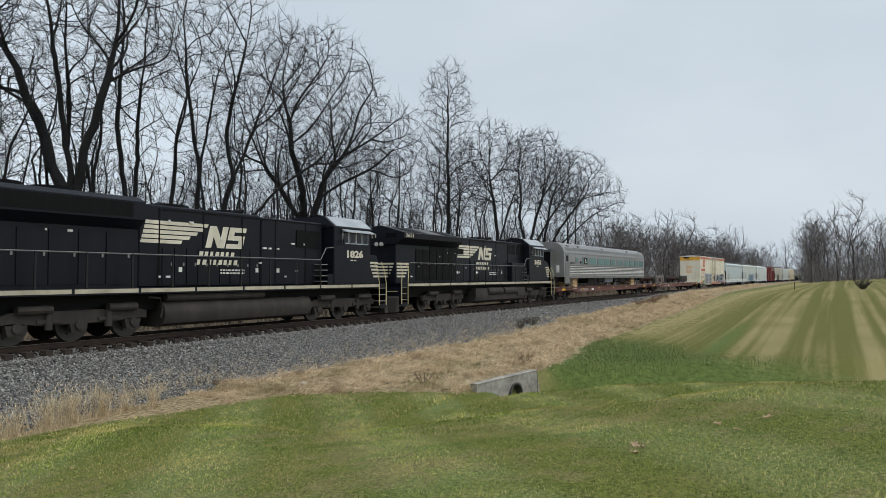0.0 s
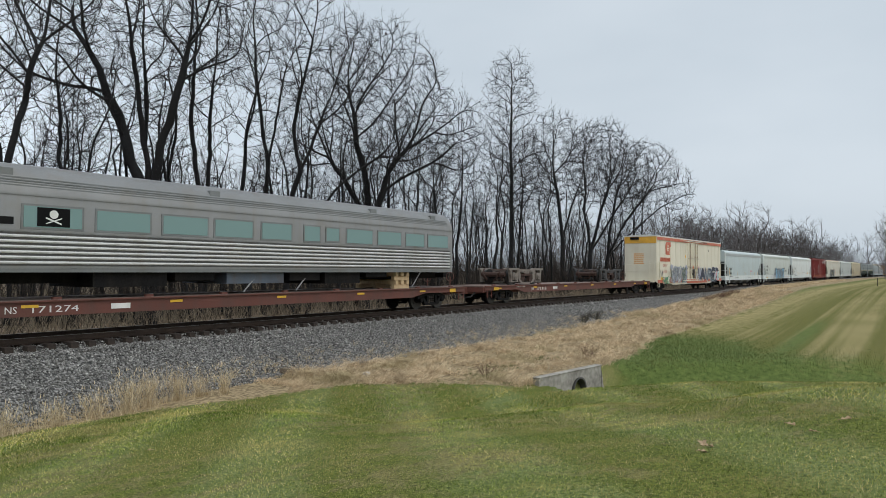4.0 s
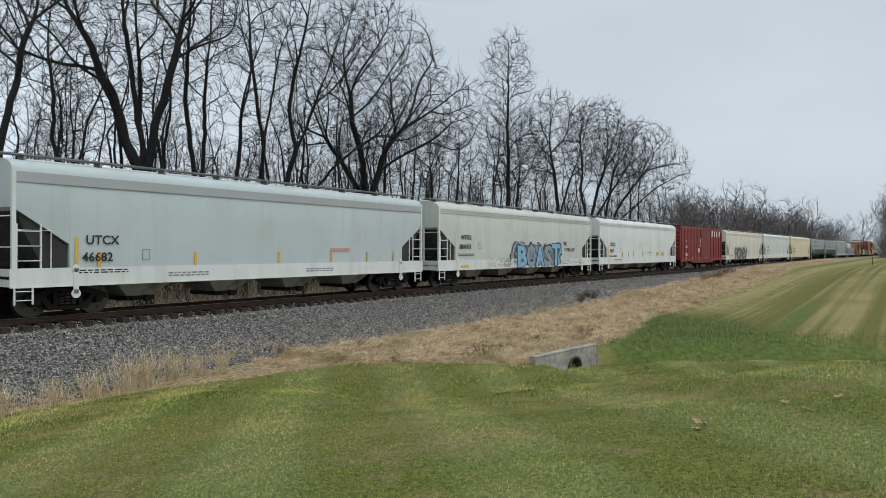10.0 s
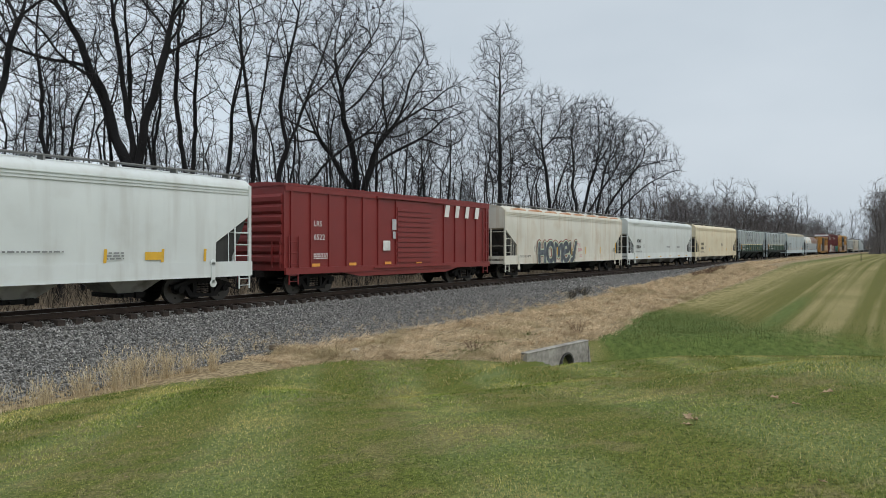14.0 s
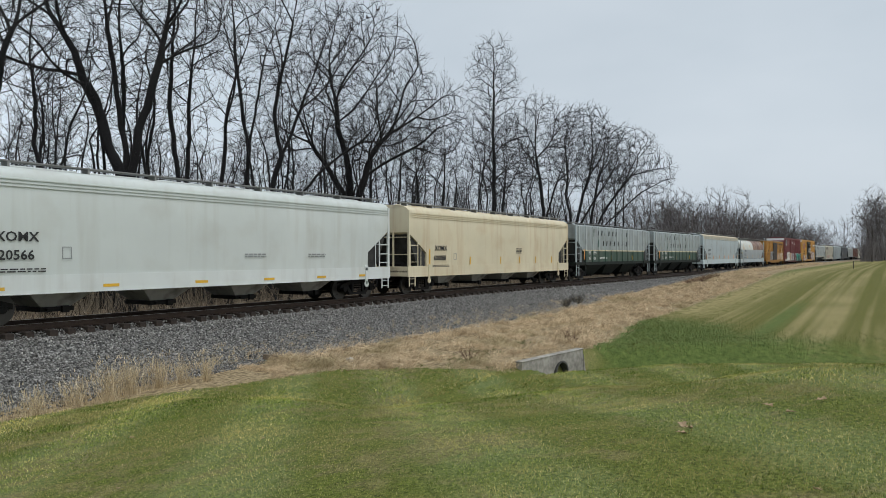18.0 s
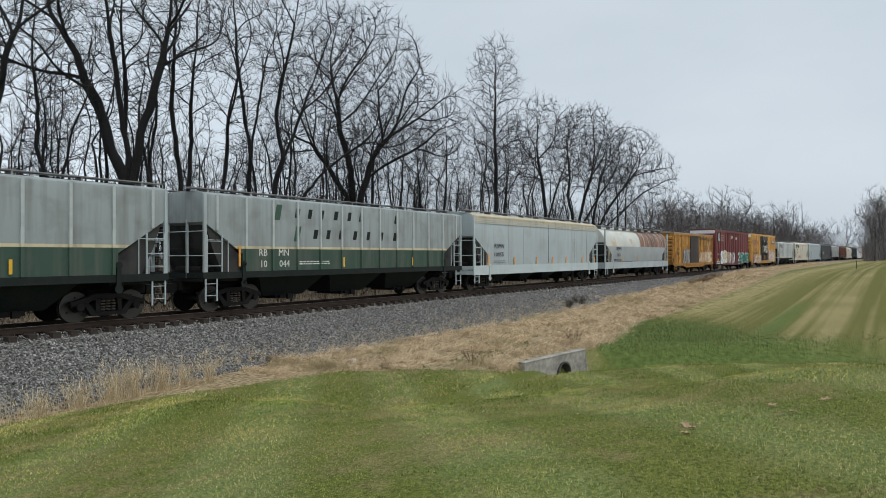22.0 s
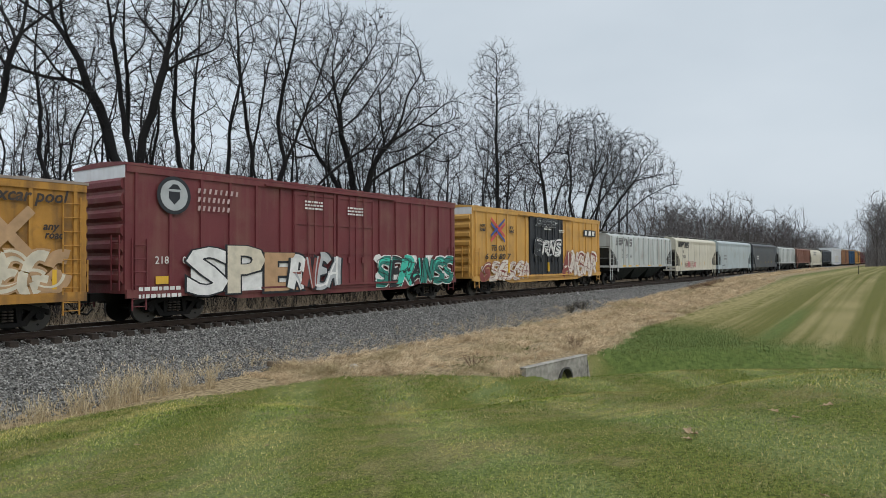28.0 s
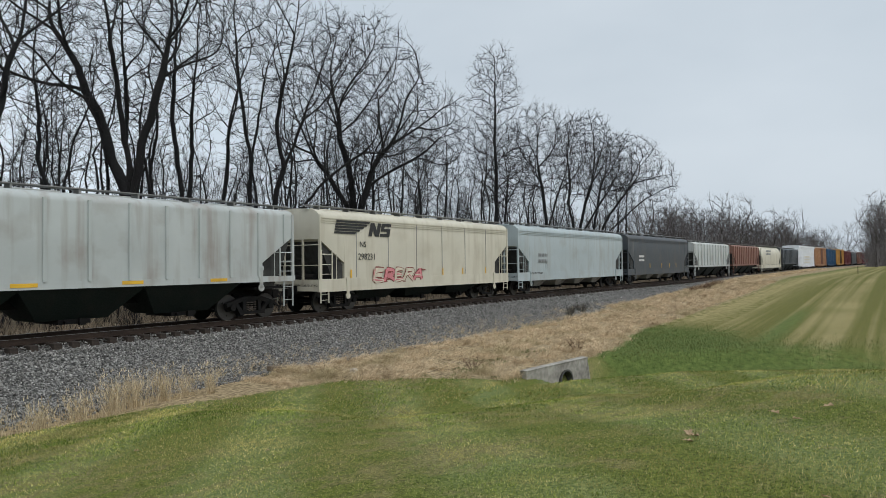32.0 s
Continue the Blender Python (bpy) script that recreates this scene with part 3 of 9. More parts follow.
GLYPHS = [
    [((0.1, 0), (0.3, 0.6), (0.5, 1)), ((0.5, 1), (0.7, 0.5), (0.95, 0)), ((0.2, 0.35), (0.5, 0.45), (0.85, 0.3))],
    [((0.9, 0.9), (0.3, 1.15), (0.15, 0.5)), ((0.15, 0.5), (0.1, -0.1), (0.6, 0.02)), ((0.6, 0.02), (0.95, 0.1), (0.85, 0.45)), ((0.45, 0.45), (0.7, 0.5), (0.9, 0.42))],
    [((0.2, 1), (0.1, 0.5), (0.2, 0)), ((0.2, 0.95), (0.6, 1.0), (0.9, 0.9)), ((0.2, 0.5), (0.5, 0.55), (0.75, 0.5)), ((0.2, 0.05), (0.6, 0.0), (0.95, 0.1))],
    [((0.2, 1), (0.25, 0.5), (0.1, 0)), ((0.2, 0.95), (1.1, 1.0), (0.8, 0.55)), ((0.8, 0.55), (0.6, 0.45), (0.3, 0.48)), ((0.45, 0.48), (0.7, 0.3), (0.95, 0))],
    [((0.85, 0.9), (0.1, 1.1), (0.2, 0.65)), ((0.2, 0.65), (0.5, 0.45), (0.8, 0.4)), ((0.8, 0.4), (1.0, -0.1), (0.1, 0.08))],
    [((0.15, 0.1), (0.2, 0.6), (0.2, 1)), ((0.2, 1), (0.55, 0.4), (0.8, 0.05)), ((0.8, 0.05), (0.8, 0.5), (0.9, 1))],
]


def blobs(parent, x0, x1, z0, z1, materials, seed, y=-1.550, count=9, name="graffiti", rim=1.55, line=None, cloud=None, slant=0.25):
    """Sprayed wild letters that nobody can read: bowed strokes with rims, points and thin lines, each colour one part."""
    r = random.Random(seed)
    mats = list(materials) + ([line] if line else []) + ([cloud] if cloud else [])
    layers = [bmesh.new() for _ in mats]
    w, high = (x1 - x0) / count, z1 - z0

    def ribbon(m, pts, w0, w1, depth, segs=6):
        (ax, az), (bx, bz), (cx, cz) = pts
        row = []
        for i in range(segs + 1):
            t = i / segs
            u, v = (1 - t) ** 2 * ax + 2 * t * (1 - t) * bx + t * t * cx, (1 - t) ** 2 * az + 2 * t * (1 - t) * bz + t * t * cz
            dx, dz = (1 - t) * (bx - ax) + t * (cx - bx), (1 - t) * (bz - az) + t * (cz - bz)
            k = math.hypot(dx, dz) or 1
            f = w0 + (w1 - w0) * t
            row.append([layers[m].verts.new((min(max(u + q * dz / k * f, x0 - 0.25), x1 + 0.25), depth, min(max(v - q * dx / k * f, z0 - 0.06), z1 + 0.14))) for q in (-1, 1)])
        for g, h in zip(row, row[1:]):
            layers[m].faces.new((g[0], g[1], h[1], h[0]))

    if cloud:
        m = len(mats) - 1
        for k in range(count * 3):
            cx, cz, rad = x0 + (x1 - x0) * r.random(), z0 + high * r.uniform(0.3, 1.0), high * r.uniform(0.14, 0.26)
            ring = [layers[m].verts.new((cx + rad * q * math.cos(t), y + 0.004 - 0.00005 * k, cz + rad * q * 0.8 * math.sin(t))) for t in np.linspace(0, 6.0, 12) for q in (r.uniform(0.8, 1.15),)]
            layers[m].faces.new(ring)
    for k in range(count):
        ox, c = x0 + k * w, 1 + r.randrange(len(materials) - 1)
        lean = slant * high * r.uniform(0.5, 1.3)
        fat = 0.15 * min(high, 1.5 * w) * r.uniform(0.85, 1.2)
        for j, curve in enumerate(r.choice(GLYPHS)):
            pts = [(ox + (px * 1.15 - 0.07 + r.gauss(0, 0.05)) * w + lean * (pz - 0.5), z0 + (0.06 + 0.88 * pz + r.gauss(0, 0.04)) * high) for px, pz in curve]
            base = y - 0.0001 * (k * 6 + j)
            a, b2 = fat * r.uniform(0.8, 1.3), fat * r.uniform(0.5, 1.1)
            ribbon(0, pts, a * rim, b2 * rim, base)
            ribbon(c, pts, a, b2, base - 0.010)
            if r.random() < 0.6:
                d = 1 + r.randrange(len(materials) - 1)
                ribbon(d, [(px - fat * 0.25, pz + fat * 0.2) for px, pz in pts], a * 0.35, b2 * 0.2, base - 0.016)
            if r.random() < 0.45:
                ex, ez = pts[2]
                ux, uz = r.uniform(-0.5, 0.9) * w, r.choice((-1, 1)) * r.uniform(0.08, 0.3) * high
                ribbon(0, [pts[2], (ex + ux * 0.6, ez + uz * 0.2), (ex + ux, ez + uz)], b2, 0.004, base + 0.001)
            if line:
                g = len(materials)
                off = a * 1.05
                ribbon(g, [(px + off, pz - off * 0.3) for px, pz in pts], 0.018, 0.012, base - 0.022)
                ribbon(g, [(px - off, pz + off * 0.3) for px, pz in pts], 0.014, 0.02, base - 0.022)
    for bm, m in zip(layers, mats):
        if not bm.faces:
            bm.free()
            continue
        ob = part(name, bm, m, parent)
        ob["kind"] = "stuff"


def sprayed(parent, word, x, z, size, wide, fill, line, y=-1.550, seed=0, bold=0.07):
    """A sprayed word: fat letters with a darker outline, each letter swung a little."""
    r = random.Random(seed)
    step_x = wide / len(word)
    for k, c in enumerate(word):
        h = size * r.uniform(0.92, 1.1)
        for m, b, yy, nm in ((line, bold + 0.05, y, "graffiti_outline"), (fill[k % len(fill)], bold, y - 0.004, "graffiti_letter")):
            ob = lettering(parent, c, 0, 0, h, m, yy, step_x * (1.02 if nm == "graffiti_letter" else 1.14), b, 0, nm)
            off = 0.0 if nm == "graffiti_letter" else -0.06 * step_x
            at(ob, x + k * step_x + off, yy, z + r.uniform(-0.03, 0.05), 90, 0, 0)


FAT = {
    "H": [[(0.1, 1), (0.05, 0.5), (0.1, 0)], [(0.9, 1), (0.95, 0.5), (0.9, 0)], [(0.1, 0.5), (0.5, 0.55), (0.9, 0.5)]],
    "O": [[(0.5, 1), (0.0, 0.95), (0.02, 0.5)], [(0.02, 0.5), (0.05, 0.0), (0.5, 0.0)], [(0.5, 0.0), (0.98, 0.02), (0.98, 0.5)], [(0.98, 0.5), (0.95, 1.0), (0.5, 1)]],
    "M": [[(0.0, 0), (0.05, 0.5), (0.08, 1)], [(0.08, 0.95), (0.4, 1.0), (0.5, 0.35)], [(0.5, 0.35), (0.6, 0.95), (0.92, 0.95)], [(0.92, 0.95), (1.0, 0.4), (0.95, 0)]],
    "E": [[(0.1, 0.5), (0.5, 0.55), (0.9, 0.6)], [(0.9, 0.6), (0.85, 1.05), (0.45, 1)], [(0.45, 1), (0.0, 0.95), (0.02, 0.5)], [(0.02, 0.5), (0.05, 0.0), (0.5, 0)], [(0.5, 0), (0.8, 0.0), (1.0, 0.22)]],
    "Y": [[(0.0, 1), (0.0, 0.4), (0.4, 0.42)], [(0.4, 0.42), (0.75, 0.4), (0.8, 0.7)], [(1.0, 1.08), (0.85, 0.9), (0.75, 0.5)], [(0.75, 0.5), (0.7, 0.05), (0.2, 0.0)]],
}


def fat_letter(parent, name, strokes, x, z, wide, high, fat, material, y, low):
    """One letter of bowed fat strokes with round ends, cut off along the bottom of the car."""
    bm = bmesh.new()
    for j, (a, b, c) in enumerate(strokes):
        depth, rows, segs = y - 0.00008 * j, [], 8
        for i in range(-3, segs + 4):
            t = min(max(i / segs, 0), 1)
            u = x + wide * ((1 - t) ** 2 * a[0] + 2 * t * (1 - t) * b[0] + t * t * c[0])
            v = z + high * ((1 - t) ** 2 * a[1] + 2 * t * (1 - t) * b[1] + t * t * c[1])
            dx, dz = wide * ((1 - t) * (b[0] - a[0]) + t * (c[0] - b[0])), high * ((1 - t) * (b[1] - a[1]) + t * (c[1] - b[1]))
            n = math.hypot(dx, dz) or 1.0
            dx, dz = dx / n, dz / n
            over = max(-i, i - segs, 0) / 3
            push, f = fat * math.sin(over * 1.45) * (1 if i > 0 else -1), fat * math.cos(over * 1.45)
            rows.append([bm.verts.new((u + dx * push + q * dz * f, depth, max(low, v + dz * push - q * dx * f))) for q in (-1, 1)])
        for g, h in zip(rows, rows[1:]):
            bm.faces.new((g[0], g[1], h[1], h[0]))
    return part(name, bm, material, parent)


def spray(name, c):
    return paint("spray_" + name, c, 0.6, 0, tuple(v * 0.6 for v in c), 0.3, 0.2, 0.2, 2.5)


SP_WHITE, SP_NAVY, SP_PINK, SP_GREY = spray("white", (0.72, 0.72, 0.70)), spray("navy", (0.035, 0.04, 0.065)), spray("pink", (0.62, 0.22, 0.24)), spray("grey", (0.26, 0.31, 0.34))
SP_BLUE, SP_DARK, SP_TEAL, SP_TAN = spray("blue", (0.22, 0.42, 0.58)), spray("dark", (0.05, 0.06, 0.07)), spray("teal", (0.05, 0.50, 0.38)), spray("tan", (0.45, 0.28, 0.15))
SP_SILVER, SP_CREAM, SP_ORANGE, SP_MAROON, SP_GREEN = spray("silver", (0.42, 0.44, 0.45)), spray("cream", (0.62, 0.56, 0.44)), spray("orange", (0.75, 0.33, 0.06)), spray("maroon", (0.24, 0.06, 0.05)), spray("green", (0.10, 0.30, 0.16))


# ---- covered hopper cars ----
def hopper_body(L, w, eave, top, z0, slope_z, slope_x, shape):
    """The tank of a hopper car: a hull along x whose floor slopes up at both ends."""
    half = L / 2
    knee = slope_z - slope_x * 0.66
    ends = [0.0, slope_x * 0.5, slope_x, slope_x + 0.012]
    xs = [-half + d for d in ends] + list(np.linspace(-half + slope_x + 0.012, half - slope_x - 0.012, 9))[1:-1] + [half - d for d in reversed(ends)]
    bm, rings = bmesh.new(), []
    for x in xs:
        d = half - abs(x)
        low = z0 if d > slope_x + 0.006 else slope_z - (slope_z - knee) * d / slope_x
        if shape == "tank":
            pts = []
            for k in range(9):
                z = low + (top - low) * k / 8
                q = abs((z - 2.55) / (top - 2.55 + 0.02)) if z > 2.55 else abs((z - 2.55) / 2.6)
                pts.append((w * max(0.0, 1 - q ** 2.5) ** (1 / 2.5), z))
        else:
            mid = low + (eave - low) * 0.5
            bulge = 0.0 if shape == "flat" else 0.03
            pts = [(w, low), (w + bulge, mid), (w, eave - 0.1), (w * 0.985, eave), (w * 0.93, eave + (top - eave) * 0.38), (w * 0.78, eave + (top - eave) * 0.72), (w * 0.5, top - 0.02), (0.25, top)]
        ring = [bm.verts.new((x, -y, z)) for y, z in pts] + [bm.verts.new((x, y, z)) for y, z in reversed(pts)]
        rings.append(ring)
    for a, c in zip(rings, rings[1:]):
        for k in range(len(a)):
            bm.faces.new((a[k], a[(k + 1) % len(a)], c[(k + 1) % len(a)], c[k]))
    bm.faces.new(rings[0])
    bm.faces.new(rings[-1][::-1])
    return bm


def chute(bm, wide=2.7, gate=0.75, z0=0.42, z1=1.36):
    for a, c, y0, y1 in ((z0, z1, 0.62, 1.42),):
        lo = [bm.verts.new((x, y, z0)) for x, y in ((-gate / 2, -y0), (gate / 2, -y0), (gate / 2, y0), (-gate / 2, y0))]
        hi = [bm.verts.new((x, y, z1)) for x, y in ((-wide / 2, -y1), (wide / 2, -y1), (wide / 2, y1), (-wide / 2, y1))]
        bm.faces.new(lo[::-1])
        bm.faces.new(hi)
        for k in range(4):
            bm.faces.new((lo[k], lo[(k + 1) % 4], hi[(k + 1) % 4], hi[k]))


def gate_box(bm):
    box(bm, -0.48, 0.48, -0.72, 0.72, 0.30, 0.44)
    tube(bm, [(-0.3, -0.85, 0.37), (-0.3, 0.85, 0.37)], 0.05, 8)
    box(bm, 0.10, 0.30, -0.82, -0.70, 0.26, 0.46)


def hopper(name, a, b, label, skin, trim=None, shape="smooth", eave=4.12, top=4.42, bays=4, ribs=0, slope=(3.05, 1.5), floor=1.38, sill=(0.90, 1.40), chute_mat=None, deck=True, beads=True, group="covered hopper cars", post=None, near=True, rib_mat=None):
    L = b - a
    half = L / 2
    car = thing(name, pose(0, 0, 0), label, "hopper car", group)
    TRAIN.append((car, (a + b) / 2))
    trim, post = trim or skin, post or trim or skin
    w = 1.50
    part("body", hopper_body(L - 0.12, w, eave, top, floor, slope[0], slope[1], shape), skin, car, smooth=True)
    cm = chute_mat or M_CHUTE
    span = L - 5.1
    for k in range(bays):
        x = (k + 0.5) * span / bays - span / 2
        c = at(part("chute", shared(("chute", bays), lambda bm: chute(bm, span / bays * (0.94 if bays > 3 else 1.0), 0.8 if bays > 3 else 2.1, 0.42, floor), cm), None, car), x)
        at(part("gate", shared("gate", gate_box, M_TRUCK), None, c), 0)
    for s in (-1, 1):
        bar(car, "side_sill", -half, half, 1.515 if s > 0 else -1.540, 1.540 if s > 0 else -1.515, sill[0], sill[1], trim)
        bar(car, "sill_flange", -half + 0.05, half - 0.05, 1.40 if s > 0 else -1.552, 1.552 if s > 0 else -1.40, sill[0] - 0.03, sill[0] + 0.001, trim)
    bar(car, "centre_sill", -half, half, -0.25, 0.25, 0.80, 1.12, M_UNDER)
    if beads and shape != "tank":
        for k in range(3):
            for s in (-1, 1):
                z = eave - 0.13 - 0.095 * k
                bar(car, "bead", -half + 0.1, half - 0.1, s * (w + 0.022) - 0.016, s * (w + 0.022) + 0.016, z - 0.018, z + 0.018, skin)
    rib_me = shared(("rib", round(eave - floor, 2), (rib_mat or skin).name), lambda bm: box(bm, -0.045, 0.045, -0.05, 0.05, floor + 0.02, eave - 0.02), rib_mat or skin)
    for k in range(ribs):
        x = -half + slope[1] * 0.35 + (L - slope[1] * 0.7) * k / (ribs - 1)
        for s in (-1, 1):
            me = rib_me
            if abs(x) > half - slope[1]:
                lo = slope[0] - 0.66 * (half - abs(x))
                me = shared(("short_rib", round(lo, 1), (rib_mat or skin).name), lambda bm: box(bm, -0.045, 0.045, -0.05, 0.05, lo + 0.1, eave - 0.02), rib_mat or skin)
            at(part("rib", me, None, car), x, s * (w + 0.02))
    for s in (-1, 1):
        bogie(car, s * (half - 1.75))
        x = s * (half - 0.05)
        bar(car, "end_platform", x - s * 1.9 if s > 0 else x, x if s > 0 else x - s * 1.9, -1.45, 1.45, 1.10, 1.18, M_UNDER)
        bar(car, "end_sill", min(x, x - s * 0.12), max(x, x - s * 0.12), -1.5, 1.5, sill[0], sill[1] - 0.02, trim)
        # dark block under the sloped floor, painted as the sooty, shaded hollow
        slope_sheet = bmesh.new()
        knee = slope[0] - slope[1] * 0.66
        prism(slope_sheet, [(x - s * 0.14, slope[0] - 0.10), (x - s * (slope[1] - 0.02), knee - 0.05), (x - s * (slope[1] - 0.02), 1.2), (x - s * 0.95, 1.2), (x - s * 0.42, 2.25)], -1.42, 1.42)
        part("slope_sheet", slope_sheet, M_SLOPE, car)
        for q in (-1, 1):
            bar(car, "corner_post", min(x, x - s * 0.10), max(x, x - s * 0.10), q * 1.50 - 0.05, q * 1.50 + 0.05, sill[1], eave, post)
            bar(car, "end_stanchion", min(x, x - s * 0.07), max(x, x - s * 0.07), q * 0.55 - 0.04, q * 0.55 + 0.04, sill[1] - 0.2, slope[0] + 0.1, post)
            rail_bm = bmesh.new()
            tube(rail_bm, [(x - s * 0.05, q * 1.53, slope[0] - 0.62), (x - s * 1.0, q * 1.53, slope[0] - 0.62), (x - s * 1.0, q * 1.53, sill[1])], 0.02, 6)
            part("guard_rail", rail_bm, post, car)
            ladder(car, x - s * 0.42, q * 1.535, sill[1], slope[0] - 0.45, 0.62, post)
            ladder(car, x - s * 0.30, q * 1.52, 0.42, sill[0], 0.46, post, rungs=2, name="step")
        for k in (1, 3):
            rail_bm = bmesh.new()
            tube(rail_bm, [(x, -1.5, sill[1] + 0.15 + 0.42 * k), (x, 1.5, sill[1] + 0.15 + 0.42 * k)], 0.018, 5)
            part("end_rung", rail_bm, post, car)
        wheel_bm = bmesh.new()
        if s < 0:
            ring = [(x - 0.06, 0.75 + 0.28 * math.cos(2 * math.pi * k / 14), 2.15 + 0.28 * math.sin(2 * math.pi * k / 14)) for k in range(15)]
            tube(wheel_bm, ring, 0.02, 5)
            for k in range(3):
                tube(wheel_bm, [ring[k * 5 % 14], (x - 0.06, 0.75, 2.15)], 0.015, 5)
            part("brake_wheel", wheel_bm, M_TRUCK, car)
            tank = bmesh.new()
            tube(tank, [(x + 0.5, -0.8, 1.45), (x + 0.5, 0.6, 1.45)], 0.17, 12)
            part("air_tank", tank, M_UNDER, car)
    if near:
        pad = shared("jacking_pad", lambda bm: (box(bm, -0.07, 0.07, -0.02, 0.02, -0.42, 0.30), disc(bm, 0, -0.42, -0.02, 0.02, 0.13, 12), disc(bm, 0, 0.30, -0.02, 0.02, 0.11, 12)), trim)
        for s in (-1, 1):
            for q in (-1, 1):
                at(part("jacking_pad", pad, None, car), s * (half - 1.72), q * 1.562, sill[0] + 0.18)
    couplers(car, half)
    # roof: walkway on stands, hatches
    if deck:
        for q in (-0.82, 0.82):
            bar(car, "running_board", -half - 0.1, half + 0.1, q - 0.20, q + 0.20, top + 0.09, top + 0.125, M_WALKWAY)
            stand = shared("stand", lambda bm: box(bm, -0.03, 0.03, -0.18, 0.18, -0.14, 0.09), M_WALKWAY)
            for k in range(9):
                at(part("stand", stand, None, car), -half + 0.6 + k * (L - 1.2) / 8, q, top)
        hatch = shared("hatch", lambda bm: (box(bm, -1.0, 1.0, -0.34, 0.34, -0.02, 0.07), box(bm, -0.9, 0.9, -0.05, 0.05, 0.07, 0.10)), trim, 0.012)
        for k in range(max(4, bays * 2)):
            at(part("hatch", hatch, None, car), (k + 0.5) * (L - 1.6) / max(4, bays * 2) - (L - 1.6) / 2, 0, top)
    return car, half


def roof_sheet(car, x0, x1, material, name, w=1.5, eave=4.12, top=4.42, parts=8):
    """A stained sheet that follows the curve of the roof down to the eave."""
    bm, rise = bmesh.new(), top - eave
    rows = [[bm.verts.new((x0 + (x1 - x0) * k / parts, -y, z)) for k in range(parts + 1)] for y, z in ((w * 0.985 + 0.006, eave + 0.004), (w * 0.93 + 0.005, eave + rise * 0.38 + 0.005), (w * 0.78, eave + rise * 0.72 + 0.006), (w * 0.52, top - 0.014))]
    for g, c in zip(rows, rows[1:]):
        for k in range(parts):
            bm.faces.new((g[k], g[k + 1], c[k + 1], c[k]))
    return part(name, bm, material, car)


def tabs(car, xs, material=None, z0=1.42, high=0.42, lean=0.0):
    for x in xs:
        bm = bmesh.new()
        prism(bm, [(x, z0), (x + 0.09, z0), (x + 0.09 + lean, z0 + high), (x + lean, z0 + high)], -1.548, -1.540)
        part("reflective_strip", bm, material or M_YELLOW, car)


def stripe_logo(car, x, z, wide, high, material, y=-1.546, lines=5):
    """A flag of slanted bars and two slanted blocks: the railway's mark as plain shapes."""
    lean = high * 0.28
    for k in range(lines):
        bm = bmesh.new()
        z0 = z + high * (lines - 1 - k) / lines
        z1 = z0 + high / lines * 0.76
        a0, a1 = x + lean * (z0 - z) / high, x + lean * (z1 - z) / high
        end = x + wide * (0.63 - 0.045 * k ** 1.25)
        prism(bm, [(a0, z0), (end - 0.08, z0), (end, z1), (a1, z1)], y - 0.003, y + 0.003)
        part("mark_bar", bm, material, car)
    # two blocks, each of slanted strokes
    def slab(bm, pts):
        prism(bm, [(px + lean * (pz - z) / high, pz) for px, pz in pts], y - 0.003, y + 0.003)

    q, w, zz = x + wide * 0.60, wide * 0.20, z - high * 0.10
    bm = bmesh.new()
    slab(bm, [(q, zz), (q + w * 0.30, zz), (q + w * 0.30, zz + high), (q, zz + high)])
    slab(bm, [(q + w * 0.68, zz), (q + w * 0.98, zz), (q + w * 0.98, zz + high), (q + w * 0.68, zz + high)])
    slab(bm, [(q + w * 0.305, zz + high), (q + w * 0.34, zz + high), (q + w * 0.675, zz + high * 0.46), (q + w * 0.675, zz), (q + w * 0.62, zz), (q + w * 0.305, zz + high * 0.5)])
    part("mark_block", bm, material, car)
    q += w * 1.06
    bm = bmesh.new()
    for lo in (0.0, 0.39, 0.78):
        slab(bm, [(q, zz + high * lo), (q + w * 0.92, zz + high * lo), (q + w * 0.92, zz + high * (lo + 0.22)), (q, zz + high * (lo + 0.22))])
    slab(bm, [(q, zz + high * 0.61), (q + w * 0.3, zz + high * 0.61), (q + w * 0.3, zz + high * 0.78), (q, zz + high * 0.78)])
    slab(bm, [(q + w * 0.62, zz + high * 0.22), (q + w * 0.92, zz + high * 0.22), (q + w * 0.92, zz + high * 0.39), (q + w * 0.62, zz + high * 0.39)])
    part("mark_block", bm, material, car)


def letter_shape(car, x, z, wide, high, material, kind, y=-1.507):
    """A plain slanted bar in place of one letter of a name."""
    bm, lean = bmesh.new(), high * 0.22
    w = wide * (0.62, 0.8, 0.7)[kind % 3]
    prism(bm, [(x, z), (x + w, z), (x + w + lean, z + high), (x + lean, z + high)], y - 0.003, y + 0.003)
    part("letter_bar", bm, material, car)


def word_bars(car, x, z, letters, wide, high, material, y=-1.546, gap=0.28):
    """A name that is not spelled out: one plain shape a letter."""
    step_x = wide / letters
    for k in range(letters):
        letter_shape(car, x + k * step_x, z, step_x * (1 - gap), high, material, k * k + letters, y)


# ---- the hopper cars of the train ----
P_PALE = paint("pale_grey_paint", (0.47, 0.545, 0.55), 0.5, 0, (0.36, 0.36, 0.31), 0.25, 0.25, 0.05, 0.5)
P_PALE3 = paint("pale_white_grey_paint", (0.585, 0.625, 0.60), 0.5, 0, (0.38, 0.36, 0.30), 0.25, 0.3, 0.05, 0.5)
P_WHITE = paint("white_paint", (0.66, 0.70, 0.68), 0.5, 0, (0.34, 0.31, 0.26), 0.2, 0.3, 0.05, 0.6)
